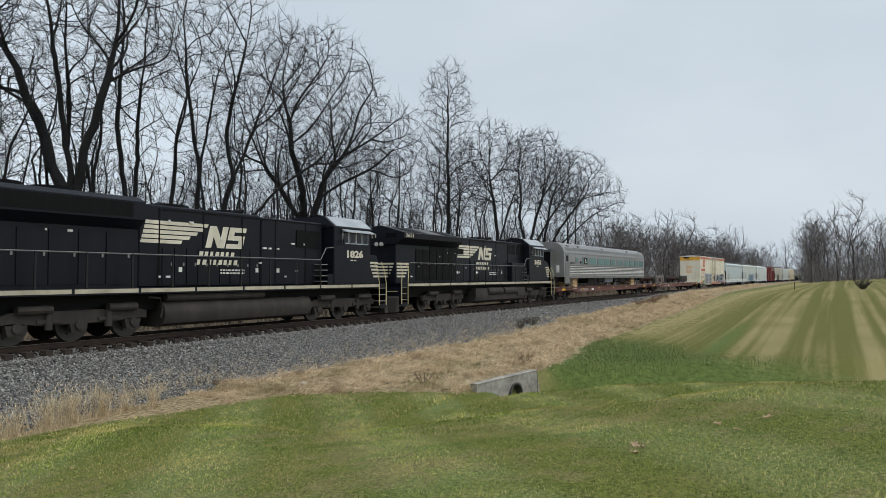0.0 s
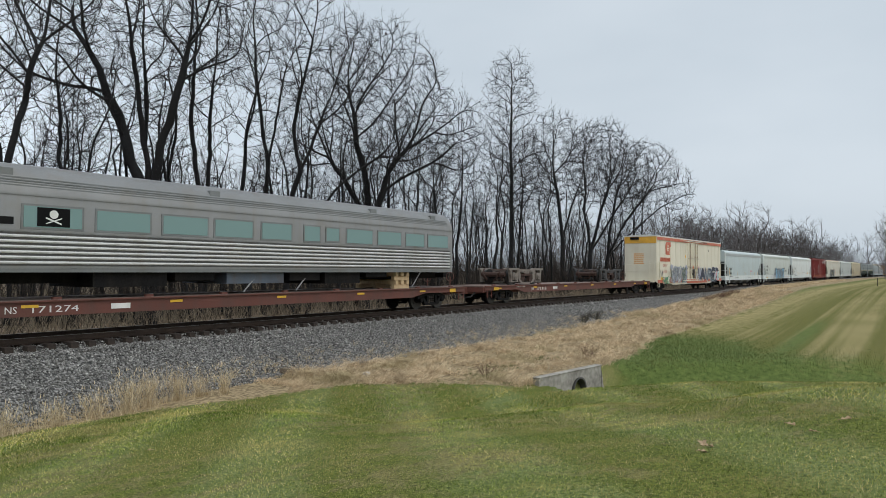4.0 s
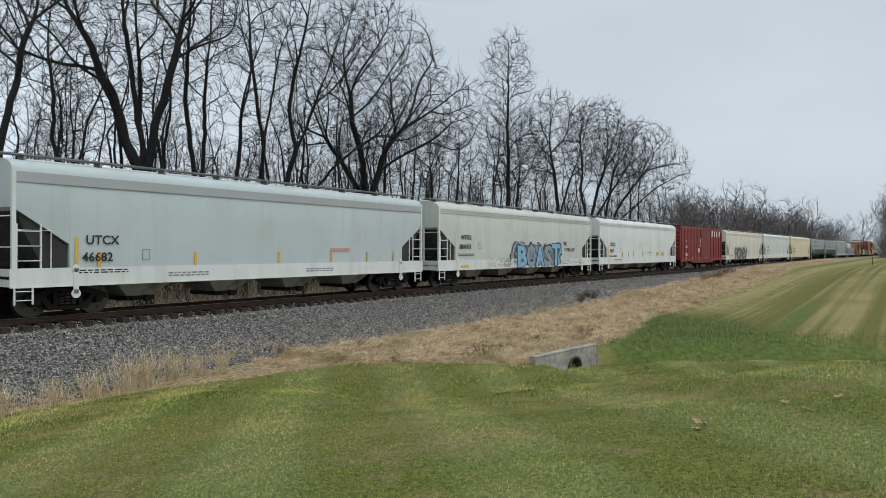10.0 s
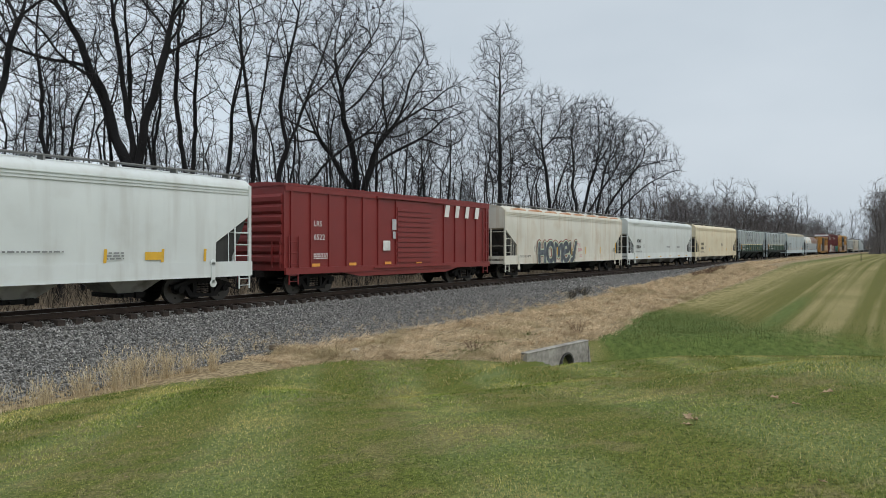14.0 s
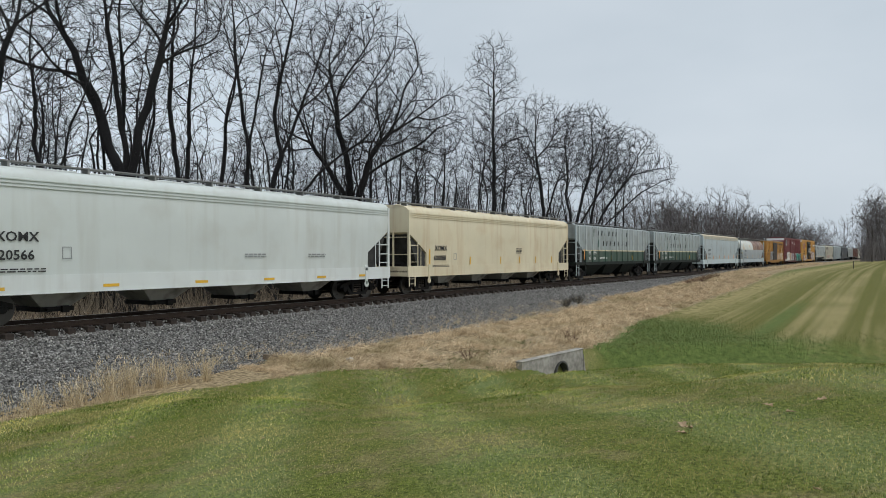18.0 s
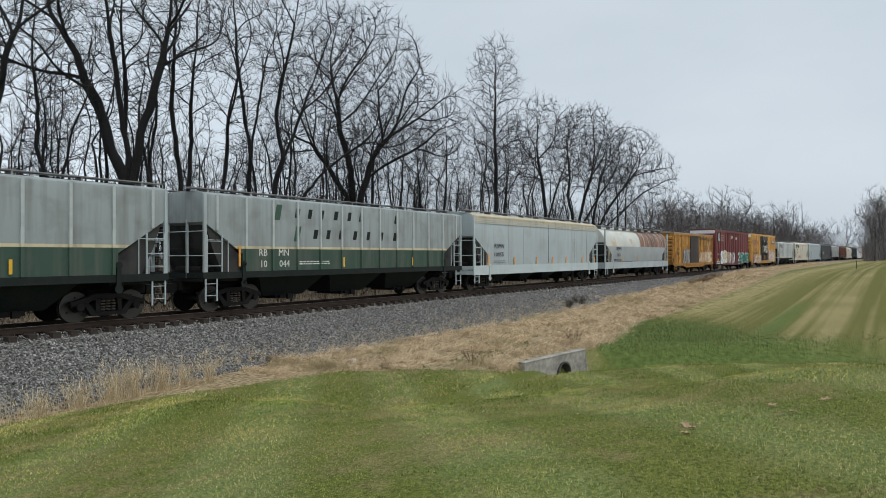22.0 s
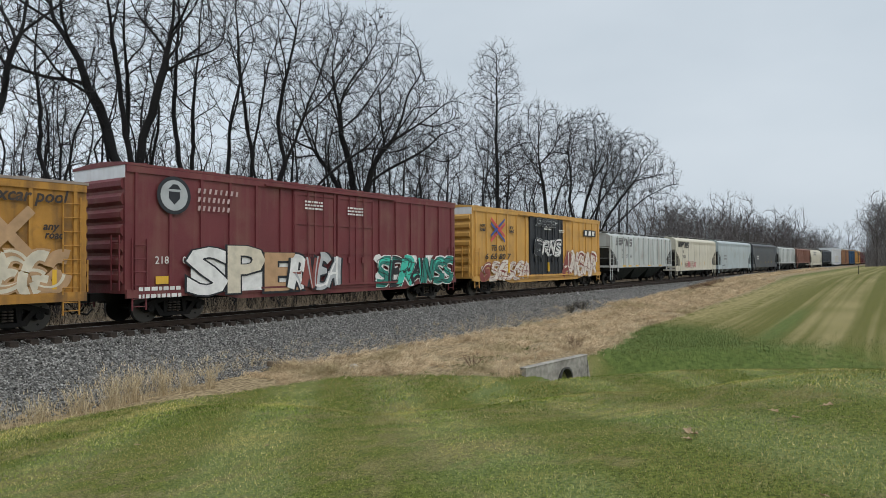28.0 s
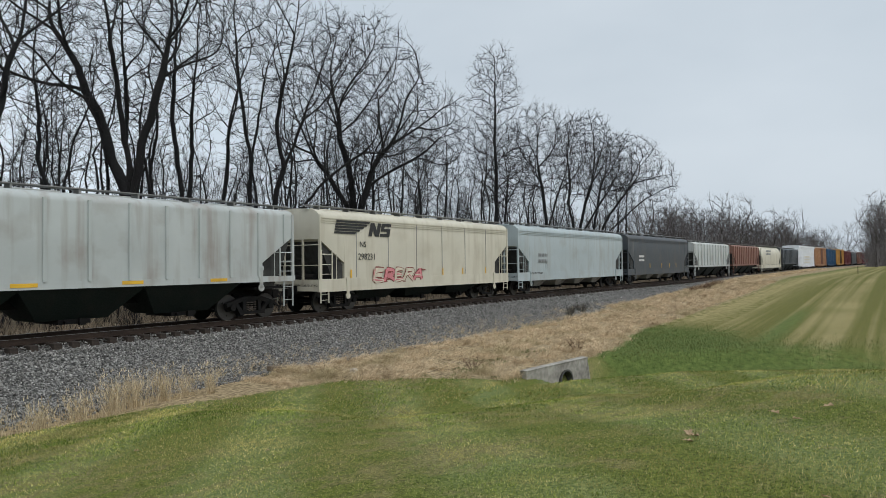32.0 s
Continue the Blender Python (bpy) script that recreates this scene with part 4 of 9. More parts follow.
P_PALE2 = paint("pale_green_grey_paint", (0.54, 0.58, 0.54), 0.5, 0, (0.36, 0.34, 0.28), 0.3, 0.35, 0.06, 0.5)
P_STAIN = paint("stained_cream_paint", (0.63, 0.62, 0.54), 0.55, 0, (0.42, 0.29, 0.16), 0.35, 0.5, 0.08, 0.5)
P_CREAM = paint("cream_paint", (0.65, 0.585, 0.42), 0.55, 0, (0.46, 0.29, 0.13), 0.30, 0.45, 0.07, 0.5)
P_CREAM2 = paint("dull_cream_paint", (0.58, 0.55, 0.45), 0.55, 0, (0.34, 0.29, 0.20), 0.3, 0.45, 0.07, 0.5)
P_GREY = paint("grey_paint", (0.385, 0.445, 0.46), 0.55, 0, (0.26, 0.23, 0.19), 0.35, 0.45, 0.07, 0.5)
P_RIB = paint("weathered_grey_paint", (0.44, 0.47, 0.46), 0.6, 0, (0.20, 0.14, 0.10), 0.35, 0.6, 0.08, 0.6)
P_SLATE = paint("slate_paint", (0.055, 0.065, 0.075), 0.55, 0, (0.12, 0.10, 0.08), 0.3, 0.4, 0.1, 0.6)
P_BROWN = paint("oxide_paint", (0.19, 0.085, 0.06), 0.65, 0, (0.26, 0.18, 0.14), 0.4, 0.6, 0.1, 0.6)


def two_tone(name="grey_over_green_paint", grey=(0.29, 0.33, 0.33), green=(0.030, 0.068, 0.048)):
    """Grey over green, with a cream line between, streaked with soot."""
    m, nt, b = start(name, 0.6, 0)
    tc = nt.nodes.new("ShaderNodeTexCoord").outputs["Object"]
    sep = nt.nodes.new("ShaderNodeSeparateXYZ")
    nt.links.new(tc, sep.inputs[0])
    mr = nt.nodes.new("ShaderNodeMapRange")
    mr.inputs["From Min"].default_value, mr.inputs["From Max"].default_value = 1.0, 5.0
    nt.links.new(sep.outputs["Z"], mr.inputs["Value"])
    r = nt.nodes.new("ShaderNodeValToRGB")
    r.color_ramp.interpolation = "CONSTANT"
    e = r.color_ramp.elements
    e[0].position, e[0].color = 0.0, (*green, 1)
    e[1].position, e[1].color = 0.3075, (0.60, 0.52, 0.34, 1)
    k = e.new(0.330)
    k.color = (*grey, 1)
    nt.links.new(mr.outputs["Result"], r.inputs["Fac"])
    st = ramp2(nt, noise_of(nt, tc, 2.2, 5, (1.5, 1.5, 0.12)), (0, 0, 0), (0.6,) * 3, 0.45, 0.75)
    col = mixed(nt, st, r.outputs["Color"], (0.12, 0.115, 0.10))
    col = mixed(nt, ramp2(nt, noise_of(nt, tc, 1.2, 7), (0, 0, 0), (0.35,) * 3, 0.5, 0.7), col, (0.10, 0.09, 0.075))
    nt.links.new(col, b.inputs["Base Color"])
    return m


def rust_tank():
    """Grey below, bleached white above, rusted through along one end."""
    m, nt, b = start("rusted_tank_paint", 0.6, 0)
    tc = nt.nodes.new("ShaderNodeTexCoord").outputs["Object"]
    sep = nt.nodes.new("ShaderNodeSeparateXYZ")
    nt.links.new(tc, sep.inputs[0])

    def ranged(out, lo, hi):
        k = nt.nodes.new("ShaderNodeMapRange")
        k.inputs["From Min"].default_value, k.inputs["From Max"].default_value = lo, hi
        nt.links.new(out, k.inputs["Value"])
        return k.outputs["Result"]

    def times(a, c):
        k = nt.nodes.new("ShaderNodeMath")
        k.operation = "MULTIPLY"
        nt.links.new(a, k.inputs[0])
        nt.links.new(c, k.inputs[1])
        return k.outputs[0]

    up = ranged(sep.outputs["Z"], 2.66, 2.70)
    col = mixed(nt, up, ramp2(nt, noise_of(nt, tc, 0.7), (0.29, 0.32, 0.33), (0.36, 0.39, 0.40), 0.3, 0.7), ramp2(nt, noise_of(nt, tc, 0.8), (0.50, 0.52, 0.49), (0.61, 0.62, 0.57), 0.3, 0.7))
    pale = ramp2(nt, noise_of(nt, tc, 0.75, 6, (1, 1, 1.6)), (0, 0, 0), (0.75,) * 3, 0.56, 0.66)
    col = mixed(nt, times(up, pale), col, (0.52, 0.38, 0.22))
    streaks = ramp2(nt, noise_of(nt, tc, 2.4, 5, (1.6, 0.3, 0.10)), (0.35,) * 3, (1,) * 3, 0.36, 0.5)
    end = times(times(up, ranged(sep.outputs["X"], 0.1, 0.4)), streaks)
    rust = ramp2(nt, noise_of(nt, tc, 1.5, 6, (1, 1, 0.5)), (0.095, 0.045, 0.032), (0.26, 0.13, 0.075), 0.35, 0.65)
    col = mixed(nt, end, col, rust)
    nt.links.new(col, b.inputs["Base Color"])
    return m


P_BUFF = paint("stained_buff_paint", (0.52, 0.465, 0.335), 0.6, 0, (0.24, 0.17, 0.10), 0.4, 0.5)
P_TWO, P_TANK = two_tone(), rust_tank()
# the same two-tone in paler colours for the ribs
P_TWORIB = two_tone("paler_rib_paint", (0.46, 0.50, 0.50), (0.036, 0.078, 0.056))
P_BOTTLE = paint("bottle_green_paint", (0.025, 0.085, 0.055), 0.6)
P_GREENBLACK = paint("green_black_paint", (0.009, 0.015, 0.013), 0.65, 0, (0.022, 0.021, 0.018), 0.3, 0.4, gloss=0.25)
P_BAND = paint("grey_band_paint", (0.36, 0.39, 0.39), 0.5, 0, (0.3, 0.3, 0.27), 0.2, 0.2, 0.05, 0.5)


def stencils(car, half, mark, number, x=2.7, z=2.45, size=0.46, material=None, y=-1.547):
    m = material or M_BLACKTEXT
    q, z, size = -half + x - 0.85, z - 0.28, size * 0.80
    if mark:
        lettering(car, mark, q + 0.1, z, size, m, y, bold=0.006)
    if number:
        lettering(car, number, q, z - size * 1.35, size, m, y, bold=0.006)
    small_print(car, q - 0.1, z - size * 2.1, 1.5, 2, m, y + 0.004, 0.035)
    c = q + 1.85
    boxes("panel_outline", [(c, c + 0.26, y, y + 0.004, z - 0.48, z - 0.46), (c, c + 0.26, y, y + 0.004, z - 0.16, z - 0.14), (c, c + 0.02, y, y + 0.004, z - 0.48, z - 0.14), (c + 0.24, c + 0.26, y, y + 0.004, z - 0.48, z - 0.14)], M_GREYTEXT, car)
    # the same mark small on the end
    e = small_print(car, 0, 0, 0.6, 3, m, 0)
    at(e, -half - 0.0, 0.35, 3.7, 0, 0, -90)
    return q


car, h = hopper("hopper_car", 105.0, 123.3, "pale grey covered hopper car with a darker band under the roof", P_PALE, P_WHITE, beads=False)
bar(car, "roof_band", -h + 0.1, h - 0.1, -1.545, -1.512, 3.72, 4.0, P_BAND)
stencils(car, h, "UTCX", "46682", 2.75, 2.35)
tabs(car, [-h + 2.35, -h + 5.6, -h + 9.2, -h + 12.0, -h + 14.2, -h + 16.0], lean=0.02)
tabs(car, [-h + 1.70], high=0.85)
small_print(car, 2.8, 1.95, 1.2, 2, SP_PINK)
small_print(car, -4.5, 1.15, 1.5, 2, M_GREYTEXT, -1.546)
small_print(car, 1.5, 1.15, 1.5, 2, M_GREYTEXT, -1.546)
car, h = hopper("hopper_car", 124.6, 143.6, "pale grey-green covered hopper car with blue sprayed letters", P_PALE2, P_WHITE)
stencils(car, h, "WFRX", "884993", 2.75, 2.75)
blobs(car, -2.1, 4.3, 0.98, 2.3, [SP_DARK, SP_GREY, SP_BLUE, SP_GREY], 8, -1.549, 9, line=SP_DARK)
sprayed(car, "BOAST", -1.5, 0.98, 1.75, 5.7, [SP_BLUE, SP_GREY, SP_BLUE, SP_GREY, SP_BLUE], SP_DARK, -1.582, 3)
blobs(car, -4.6, -1.5, 0.95, 1.4, [SP_GREY, SP_WHITE, SP_SILVER, SP_WHITE], 5, count=4)
blobs(car, 4.6, 7.4, 0.95, 1.35, [SP_GREY, SP_WHITE, SP_SILVER, SP_WHITE], 6, count=3)
lettering(car, "THE", 4.7, 2.25, 0.36, M_BLACKTEXT, -1.547)
lettering(car, "OTHER SIDE", 5.0, 1.85, 0.34, M_BLACKTEXT, -1.547, 1.6)
for x in (-h + 2.0, -h + 6.4, h - 2.0):
    bar(car, "reflective_strip", x, x + 0.75, -1.551, -1.543, 1.0, 1.12, M_YELLOW)
car, h = hopper("hopper_car", 145.0, 163.3, "white covered hopper car with a rust-edged roof", P_WHITE, P_WHITE, shape="round")
stencils(car, h, "UTCX", "1452", 2.9, 2.55)
word_bars(car, -h + 2.8, 1.14, 10, 1.7, 0.12, M_GREYTEXT)
tabs(car, [-h + 1.65], high=0.9)
tabs(car, [-h + 4.6, -h + 5.9, -h + 7.0, -h + 9.2, -h + 12.7, -h + 14.6, -h + 16.2], lean=0.03)
bar(car, "placard", 4.9, 5.5, -1.551, -1.543, 1.5, 1.75, M_YELLOW)
small_print(car, 3.6, 1.7, 0.6, 3, M_GREYTEXT)
small_print(car, 0.8, 1.75, 1.6, 1, M_GREYTEXT)
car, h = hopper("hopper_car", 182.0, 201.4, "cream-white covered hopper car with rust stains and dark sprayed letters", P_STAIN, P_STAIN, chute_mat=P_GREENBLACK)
stencils(car, h, "", "", 2.8, 2.4)
SP_HALO = spray("pale_green", (0.50, 0.56, 0.43))
SP_SLATE = paint("spray_slate", (0.055, 0.068, 0.082), 0.6, 0, (0.20, 0.235, 0.26), 0.55, 0.75, 0.25, 3.0)
for k, (glyph, x, wide) in enumerate((("H", -5.35, 1.0), ("O", -4.15, 1.0), ("M", -2.98, 1.15), ("E", -1.68, 0.9), ("Y", -0.58, 1.0))):
    for m, fat, y, nm in ((SP_MAROON, 0.315, -1.556, "graffiti_outline"), (SP_HALO, 0.255, -1.566, "graffiti_halo"), (SP_SLATE, 0.165, -1.576, "graffiti_letter")):
        fat_letter(car, nm, FAT[glyph], x, 0.98, wide, 1.12 + 0.05 * (k % 2), fat, m, y - 0.0004 * k, 0.84)
RUST = paint("orange_rust", (0.40, 0.19, 0.085), 0.8, 0, (0.54, 0.46, 0.36), 0.75, 0.6, 0.3, 2.4)
for k in range(8):
    patch = bmesh.new()
    x0, x1 = -9.1 + 2.275 * k, -9.1 + 2.275 * (k + 1)
    rows = []
    for y, z, a, b in ((1.452, 4.165, 0.15, 0.10), (1.400, 4.242, 0.45, 0.06), (1.30, 4.289, 1.0, 0.08), (1.215, 4.327, 1.65, 0.20)):
        rows.append([patch.verts.new((x0 + a + (x1 - b - x0 - a) * q / 3 + 0.05 * math.sin(7 * q + k), -y, z)) for q in range(4)])
    for g, c in zip(rows, rows[1:]):
        for q in range(3):
            patch.faces.new((g[q], g[q + 1], c[q + 1], c[q]))
    part("roof_rust", patch, RUST, car)
lettering(car, "T.V.", 0.75, 1.95, 0.35, SP_PINK)
lettering(car, "BOX", 0.85, 1.6, 0.35, SP_PINK)
lettering(car, "XO", 1.1, 1.2, 0.3, SP_PINK)
tabs(car, [2.1, 4.95], high=0.5)
tabs(car, [h - 1.55], high=0.85)
for x in (-2.72, -0.35):
    bar(car, "reflective_strip", x, x + 0.11, -1.586, -1.580, 1.38, 1.90, M_YELLOW)
small_print(car, 7.6, 1.75, 0.8, 3, M_BLACKTEXT)
car, h = hopper("hopper_car", 202.6, 221.6, "pale grey covered hopper car with black stencilled number", P_PALE3, P_WHITE)
stencils(car, h, "XOMX", "720566", 3.0, 2.6)
for x in (-h + 2.0, -h + 5.2, -h + 8.4, -h + 11.4, -h + 14.2, h - 2.2):
    bar(car, "reflective_strip", x, x + 0.5, -1.551, -1.543, 1.0, 1.09, M_YELLOW)
small_print(car, 1.0, 1.95, 1.0, 2, M_GREYTEXT)
small_print(car, 4.2, 1.95, 1.0, 2, M_GREYTEXT)
car, h = hopper("hopper_car", 223.0, 241.8, "cream covered hopper car with orange rust streaks", P_CREAM, P_CREAM)
stencils(car, h, "XOMX", "600088", 3.0, 2.45)
tabs(car, [-h + 1.75], high=0.8)
tabs(car, [-h + 5.6, -h + 9.0, -h + 11.4, -h + 13.6, -h + 16.0], lean=0.02)
small_print(car, 1.6, 2.3, 0.7, 4, M_BLACKTEXT)
for a, b, num, tag in ((243.1, 259.8, ("99", "08"), 1), (261.1, 277.5, ("10", "044"), 2)):
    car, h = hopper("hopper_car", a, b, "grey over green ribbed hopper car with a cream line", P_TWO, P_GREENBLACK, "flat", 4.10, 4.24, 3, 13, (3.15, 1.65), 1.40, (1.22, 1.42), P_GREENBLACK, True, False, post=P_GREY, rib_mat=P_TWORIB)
    lettering(car, "RB", -h + 2.45, 1.98, 0.36, M_WHITETEXT, -1.507)
    lettering(car, "MN", -h + 3.40, 1.98, 0.36, M_WHITETEXT, -1.507)
    lettering(car, num[0], -h + 2.50, 1.56, 0.36, M_WHITETEXT, -1.507)
    lettering(car, num[1], -h + 3.45, 1.56, 0.36, M_WHITETEXT, -1.507)
    for n, (z, places) in enumerate(((3.46, (3.2, 4.25, 4.95, 5.65, 6.45, 7.3, 8.05, 10.55)), (2.66, (4.2, 5.25, 6.0, 6.75, 7.65, 8.55, 9.5, 10.45)))):
        for k, q in enumerate(places):
            big = 1.6 if k == 0 else 1.0
            letter_shape(car, -h + q, z - (0.12 if k == 0 else 0), 0.28 * big, 0.37 * big, P_BOTTLE if k == 0 else P_GREENBLACK, k + 3 * n)
    tabs(car, [-h + 1.5], SP_ORANGE, high=0.75, z0=1.6)
    tabs(car, [-h + 7.0, -h + 11.9], high=0.4, z0=1.5)
    small_print(car, -h + 4.5, 1.72, 1.7, 2, M_WHITETEXT, -1.507)
car, h = hopper("hopper_car", 278.7, 296.7, "weathered grey covered hopper car with a stained cream top", P_GREY, P_PALE, chute_mat=P_GREENBLACK)
bar(car, "stained_band", -h + 0.12, h - 0.12, -1.53, -1.512, 3.78, 4.1, P_BUFF)
bar(car, "stained_band", -h + 0.12, h - 0.12, -1.50, -1.40, 4.13, 4.2, P_BUFF)
roof_sheet(car, -h + 0.12, h - 0.12, P_BUFF, "stained_roof")
lettering(car, "RBMN", -h + 2.28, 2.38, 0.40, M_BLACKTEXT, -1.547, 1.1)
lettering(car, "10055", -h + 2.28, 1.90, 0.36, M_BLACKTEXT, -1.547, 1.05)
small_print(car, -h + 2.25, 1.62, 1.3, 2, M_GREYTEXT, -1.543, 0.05)
for k, x in enumerate((1.45, 4.55, 7.5, 9.9, 12.1, 14.9, 17.2)):
    tag = bmesh.new()
    z = 2.05 if k == 0 else 1.86
    prism(tag, [(-h + x, 1.42), (-h + x + 0.17, 1.42), (-h + x + 0.21, z), (-h + x + 0.07, z)], -1.549, -1.541)
    part("reflective_strip", tag, SP_ORANGE, car)
bar(car, "seam", 0.37, 0.395, -1.546, -1.535, 1.45, 4.0, M_UNDER)
for x in (-h + 3.9, -h + 5.9, -h + 13.6, -h + 15.8):
    bar(car, "seam", x, x + 0.008, -1.545, -1.535, 1.45, 3.7, M_GREYTEXT)
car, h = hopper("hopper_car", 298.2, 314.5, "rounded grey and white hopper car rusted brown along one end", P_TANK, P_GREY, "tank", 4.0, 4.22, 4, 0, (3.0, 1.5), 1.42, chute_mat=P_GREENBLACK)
lettering(car, "RBMN", -h + 2.5, 2.36, 0.40, M_BLACKTEXT, -1.545)
lettering(car, "11011", -h + 2.5, 1.86, 0.40, M_BLACKTEXT, -1.55)
small_print(car, -h + 2.0, 1.58, 1.6, 2, M_BLACKTEXT, -1.53)
tabs(car, [-h + 0.7], lean=0.15, high=0.9)
tabs(car, [-h + 4.0, -h + 7.6, -h + 11.6], lean=0.08)
car, h = hopper("hopper_car", 373.7, 390.0, "weathered grey ribbed hopper car with rust streaks", P_RIB, P_RIB, "flat", 3.95, 4.2, 3, 13, (3.1, 1.55), 1.55, (1.40, 1.58), P_GREENBLACK, True, False)
M_FADED = paint("faded_stencil", (0.10, 0.095, 0.10), 0.6, amount=0.2, streak=0.4)
stripe_logo(car, -h + 1.4, 3.2, 3.7, 0.62, M_FADED, -1.507)
for k, s in enumerate(("NS", "25", "55", "63")):
    lettering(car, s, -h + 2.8 + (0 if k < 2 else (k - 1) * 0.95), 2.66 if k == 0 else 2.2, 0.38, M_FADED, -1.507)
for x in (-h + 2.9, -h + 4.2, -h + 6.0, 1.0, 4.2):
    bar(car, "reflective_strip", x, x + 0.7, -1.551, -1.541, 1.44, 1.55, M_YELLOW)
car, h = hopper("hopper_car", 391.3, 407.2, "cream covered hopper car with black stripes at the end", P_CREAM2, P_CREAM2, "round", 4.05, 4.35, 3, chute_mat=P_GREENBLACK)
stripe_logo(car, -h + 0.9, 3.3, 3.7, 0.6, M_BLACKTEXT, -1.545)
lettering(car, "NS", -h + 2.5, 2.75, 0.36, M_BLACKTEXT, -1.546)
lettering(car, "298231", -h + 2.4, 2.2, 0.40, M_BLACKTEXT, -1.546)
blobs(car, -h + 3.4, -h + 7.2, 1.2, 1.8, [SP_MAROON, SP_CREAM, SP_PINK], 21, count=5)
tabs(car, [-h + 1.9, -h + 8.9, -h + 10.8, -h + 13.2], high=0.35)
for k in range(6):
    x = -h + 2.3 + 2.2 * k
    bar(car, "seam", x - 0.015, x + 0.015, -1.545, -1.535, 1.45, 3.9, M_GREYTEXT)
car, h = hopper("hopper_car", 408.4, 426.6, "light grey covered hopper car with grimy sides", P_GREY, P_GREY, "round")
stencils(car, h, "", "", 2.8, 2.4)
small_print(car, -h + 2.8, 2.4, 1.3, 2, M_GREYTEXT, -1.546, 0.2)
car, h = hopper("hopper_car", 427.8, 446.0, "dark slate covered hopper car", P_SLATE, P_SLATE)
small_print(car, -h + 2.8, 2.4, 1.3, 2, M_WHITETEXT, -1.546, 0.18)
tabs(car, [-h + 5.6, -h + 9.0, -h + 11.4, -h + 13.6])
car, h = hopper("hopper_car", 448.0, 464.2, "weathered grey ribbed hopper car with rust streaks", P_RIB, P_RIB, "flat", 3.95, 4.2, 3, 13, (3.1, 1.55), 1.55, (1.40, 1.58), P_GREENBLACK, True, False)
car, h = hopper("hopper_car", 466.0, 482.5, "rusty brown ribbed hopper car", P_BROWN, P_BROWN, "flat", 3.95, 4.2, 3, 15, (3.1, 1.55), 1.55, (1.40, 1.58), P_GREENBLACK, True, False)
car, h = hopper("hopper_car", 484.0, 500.4, "rounded dull cream hopper car", P_CREAM2, P_CREAM2, "tank", 4.0, 4.3, 4, 0, (3.0, 1.5), 1.42)
small_print(car, -h + 3.8, 3.4, 4.0, 2, M_GREYTEXT, -1.5, 0.25)
car, h = hopper("hopper_car", 501.8, 517.8, "dark weathered grey ribbed hopper car", P_SLATE, P_SLATE, "flat", 3.95, 4.2, 3, 13, (3.1, 1.55), 1.55, (1.40, 1.58), P_GREENBLACK, True, False)


# ---- box cars ----
P_RED = paint("red_box_paint", (0.19, 0.022, 0.020), 0.5, 0, (0.16, 0.03, 0.03), 0.3, 0.3, 0.10, 0.7)
P_MAROON = paint("maroon_box_paint", (0.145, 0.028, 0.033), 0.6, 0, (0.20, 0.10, 0.07), 0.4, 0.6, 0.10, 0.7)
P_OCHRE = paint("ochre_box_paint", (0.56, 0.31, 0.075), 0.6, 0, (0.26, 0.15, 0.06), 0.45, 0.5, 0.10, 0.7)
P_OCHRE2 = paint("grimy_ochre_paint", (0.42, 0.205, 0.035), 0.7, 0, (0.10, 0.055, 0.028), 0.85, 0.9, 0.2, 1.6)
P_BLACK = paint("black_door_paint", (0.011, 0.014, 0.020), 0.5, 0, (0.035, 0.037, 0.04), 0.3, 0.4)
P_RUSTBLACK = paint("burnt_door_paint", (0.035, 0.028, 0.026), 0.7, 0, (0.11, 0.07, 0.05), 0.6, 0.6)
P_REEFER = paint("ivory_reefer_paint", (0.71, 0.67, 0.545), 0.5, 0, (0.55, 0.47, 0.33), 0.25, 0.35, 0.05, 0.4)
P_REDLINE = paint("red_trim_paint", (0.52, 0.12, 0.06), 0.55, 0, (0.55, 0.35, 0.28), 0.45, 0.4)
P_ROOF = paint("pale_roof_paint", (0.62, 0.62, 0.58), 0.6, 0, (0.35, 0.30, 0.24), 0.4, 0.3)
P_ROOFRUST = paint("rusty_roof_paint", (0.30, 0.25, 0.21), 0.7, 0, (0.17, 0.10, 0.07), 0.6, 0.4)
MARK_ORANGE = paint("orange_notice", (0.66, 0.16, 0.05), 0.5)
SP_CHALK = spray("chalk", (0.66, 0.61, 0.54))
SP_LILAC, SP_ROSE, SP_FROST, SP_MOSS = spray("lilac", (0.40, 0.42, 0.50)), spray("rose", (0.66, 0.34, 0.34)), spray("frost", (0.42, 0.58, 0.62)), spray("moss", (0.22, 0.27, 0.21))
P_BLUEBOX = paint("blue_box_paint", (0.03, 0.10, 0.20), 0.6, 0, (0.08, 0.10, 0.12), 0.4, 0.5)
P_ORANGEBOX = paint("orange_brown_paint", (0.38, 0.20, 0.10), 0.6, 0, (0.2, 0.12, 0.08), 0.5, 0.6)
P_WHITEBOX = paint("white_box_paint", (0.74, 0.76, 0.78), 0.5, 0, (0.45, 0.42, 0.40), 0.25, 0.4)


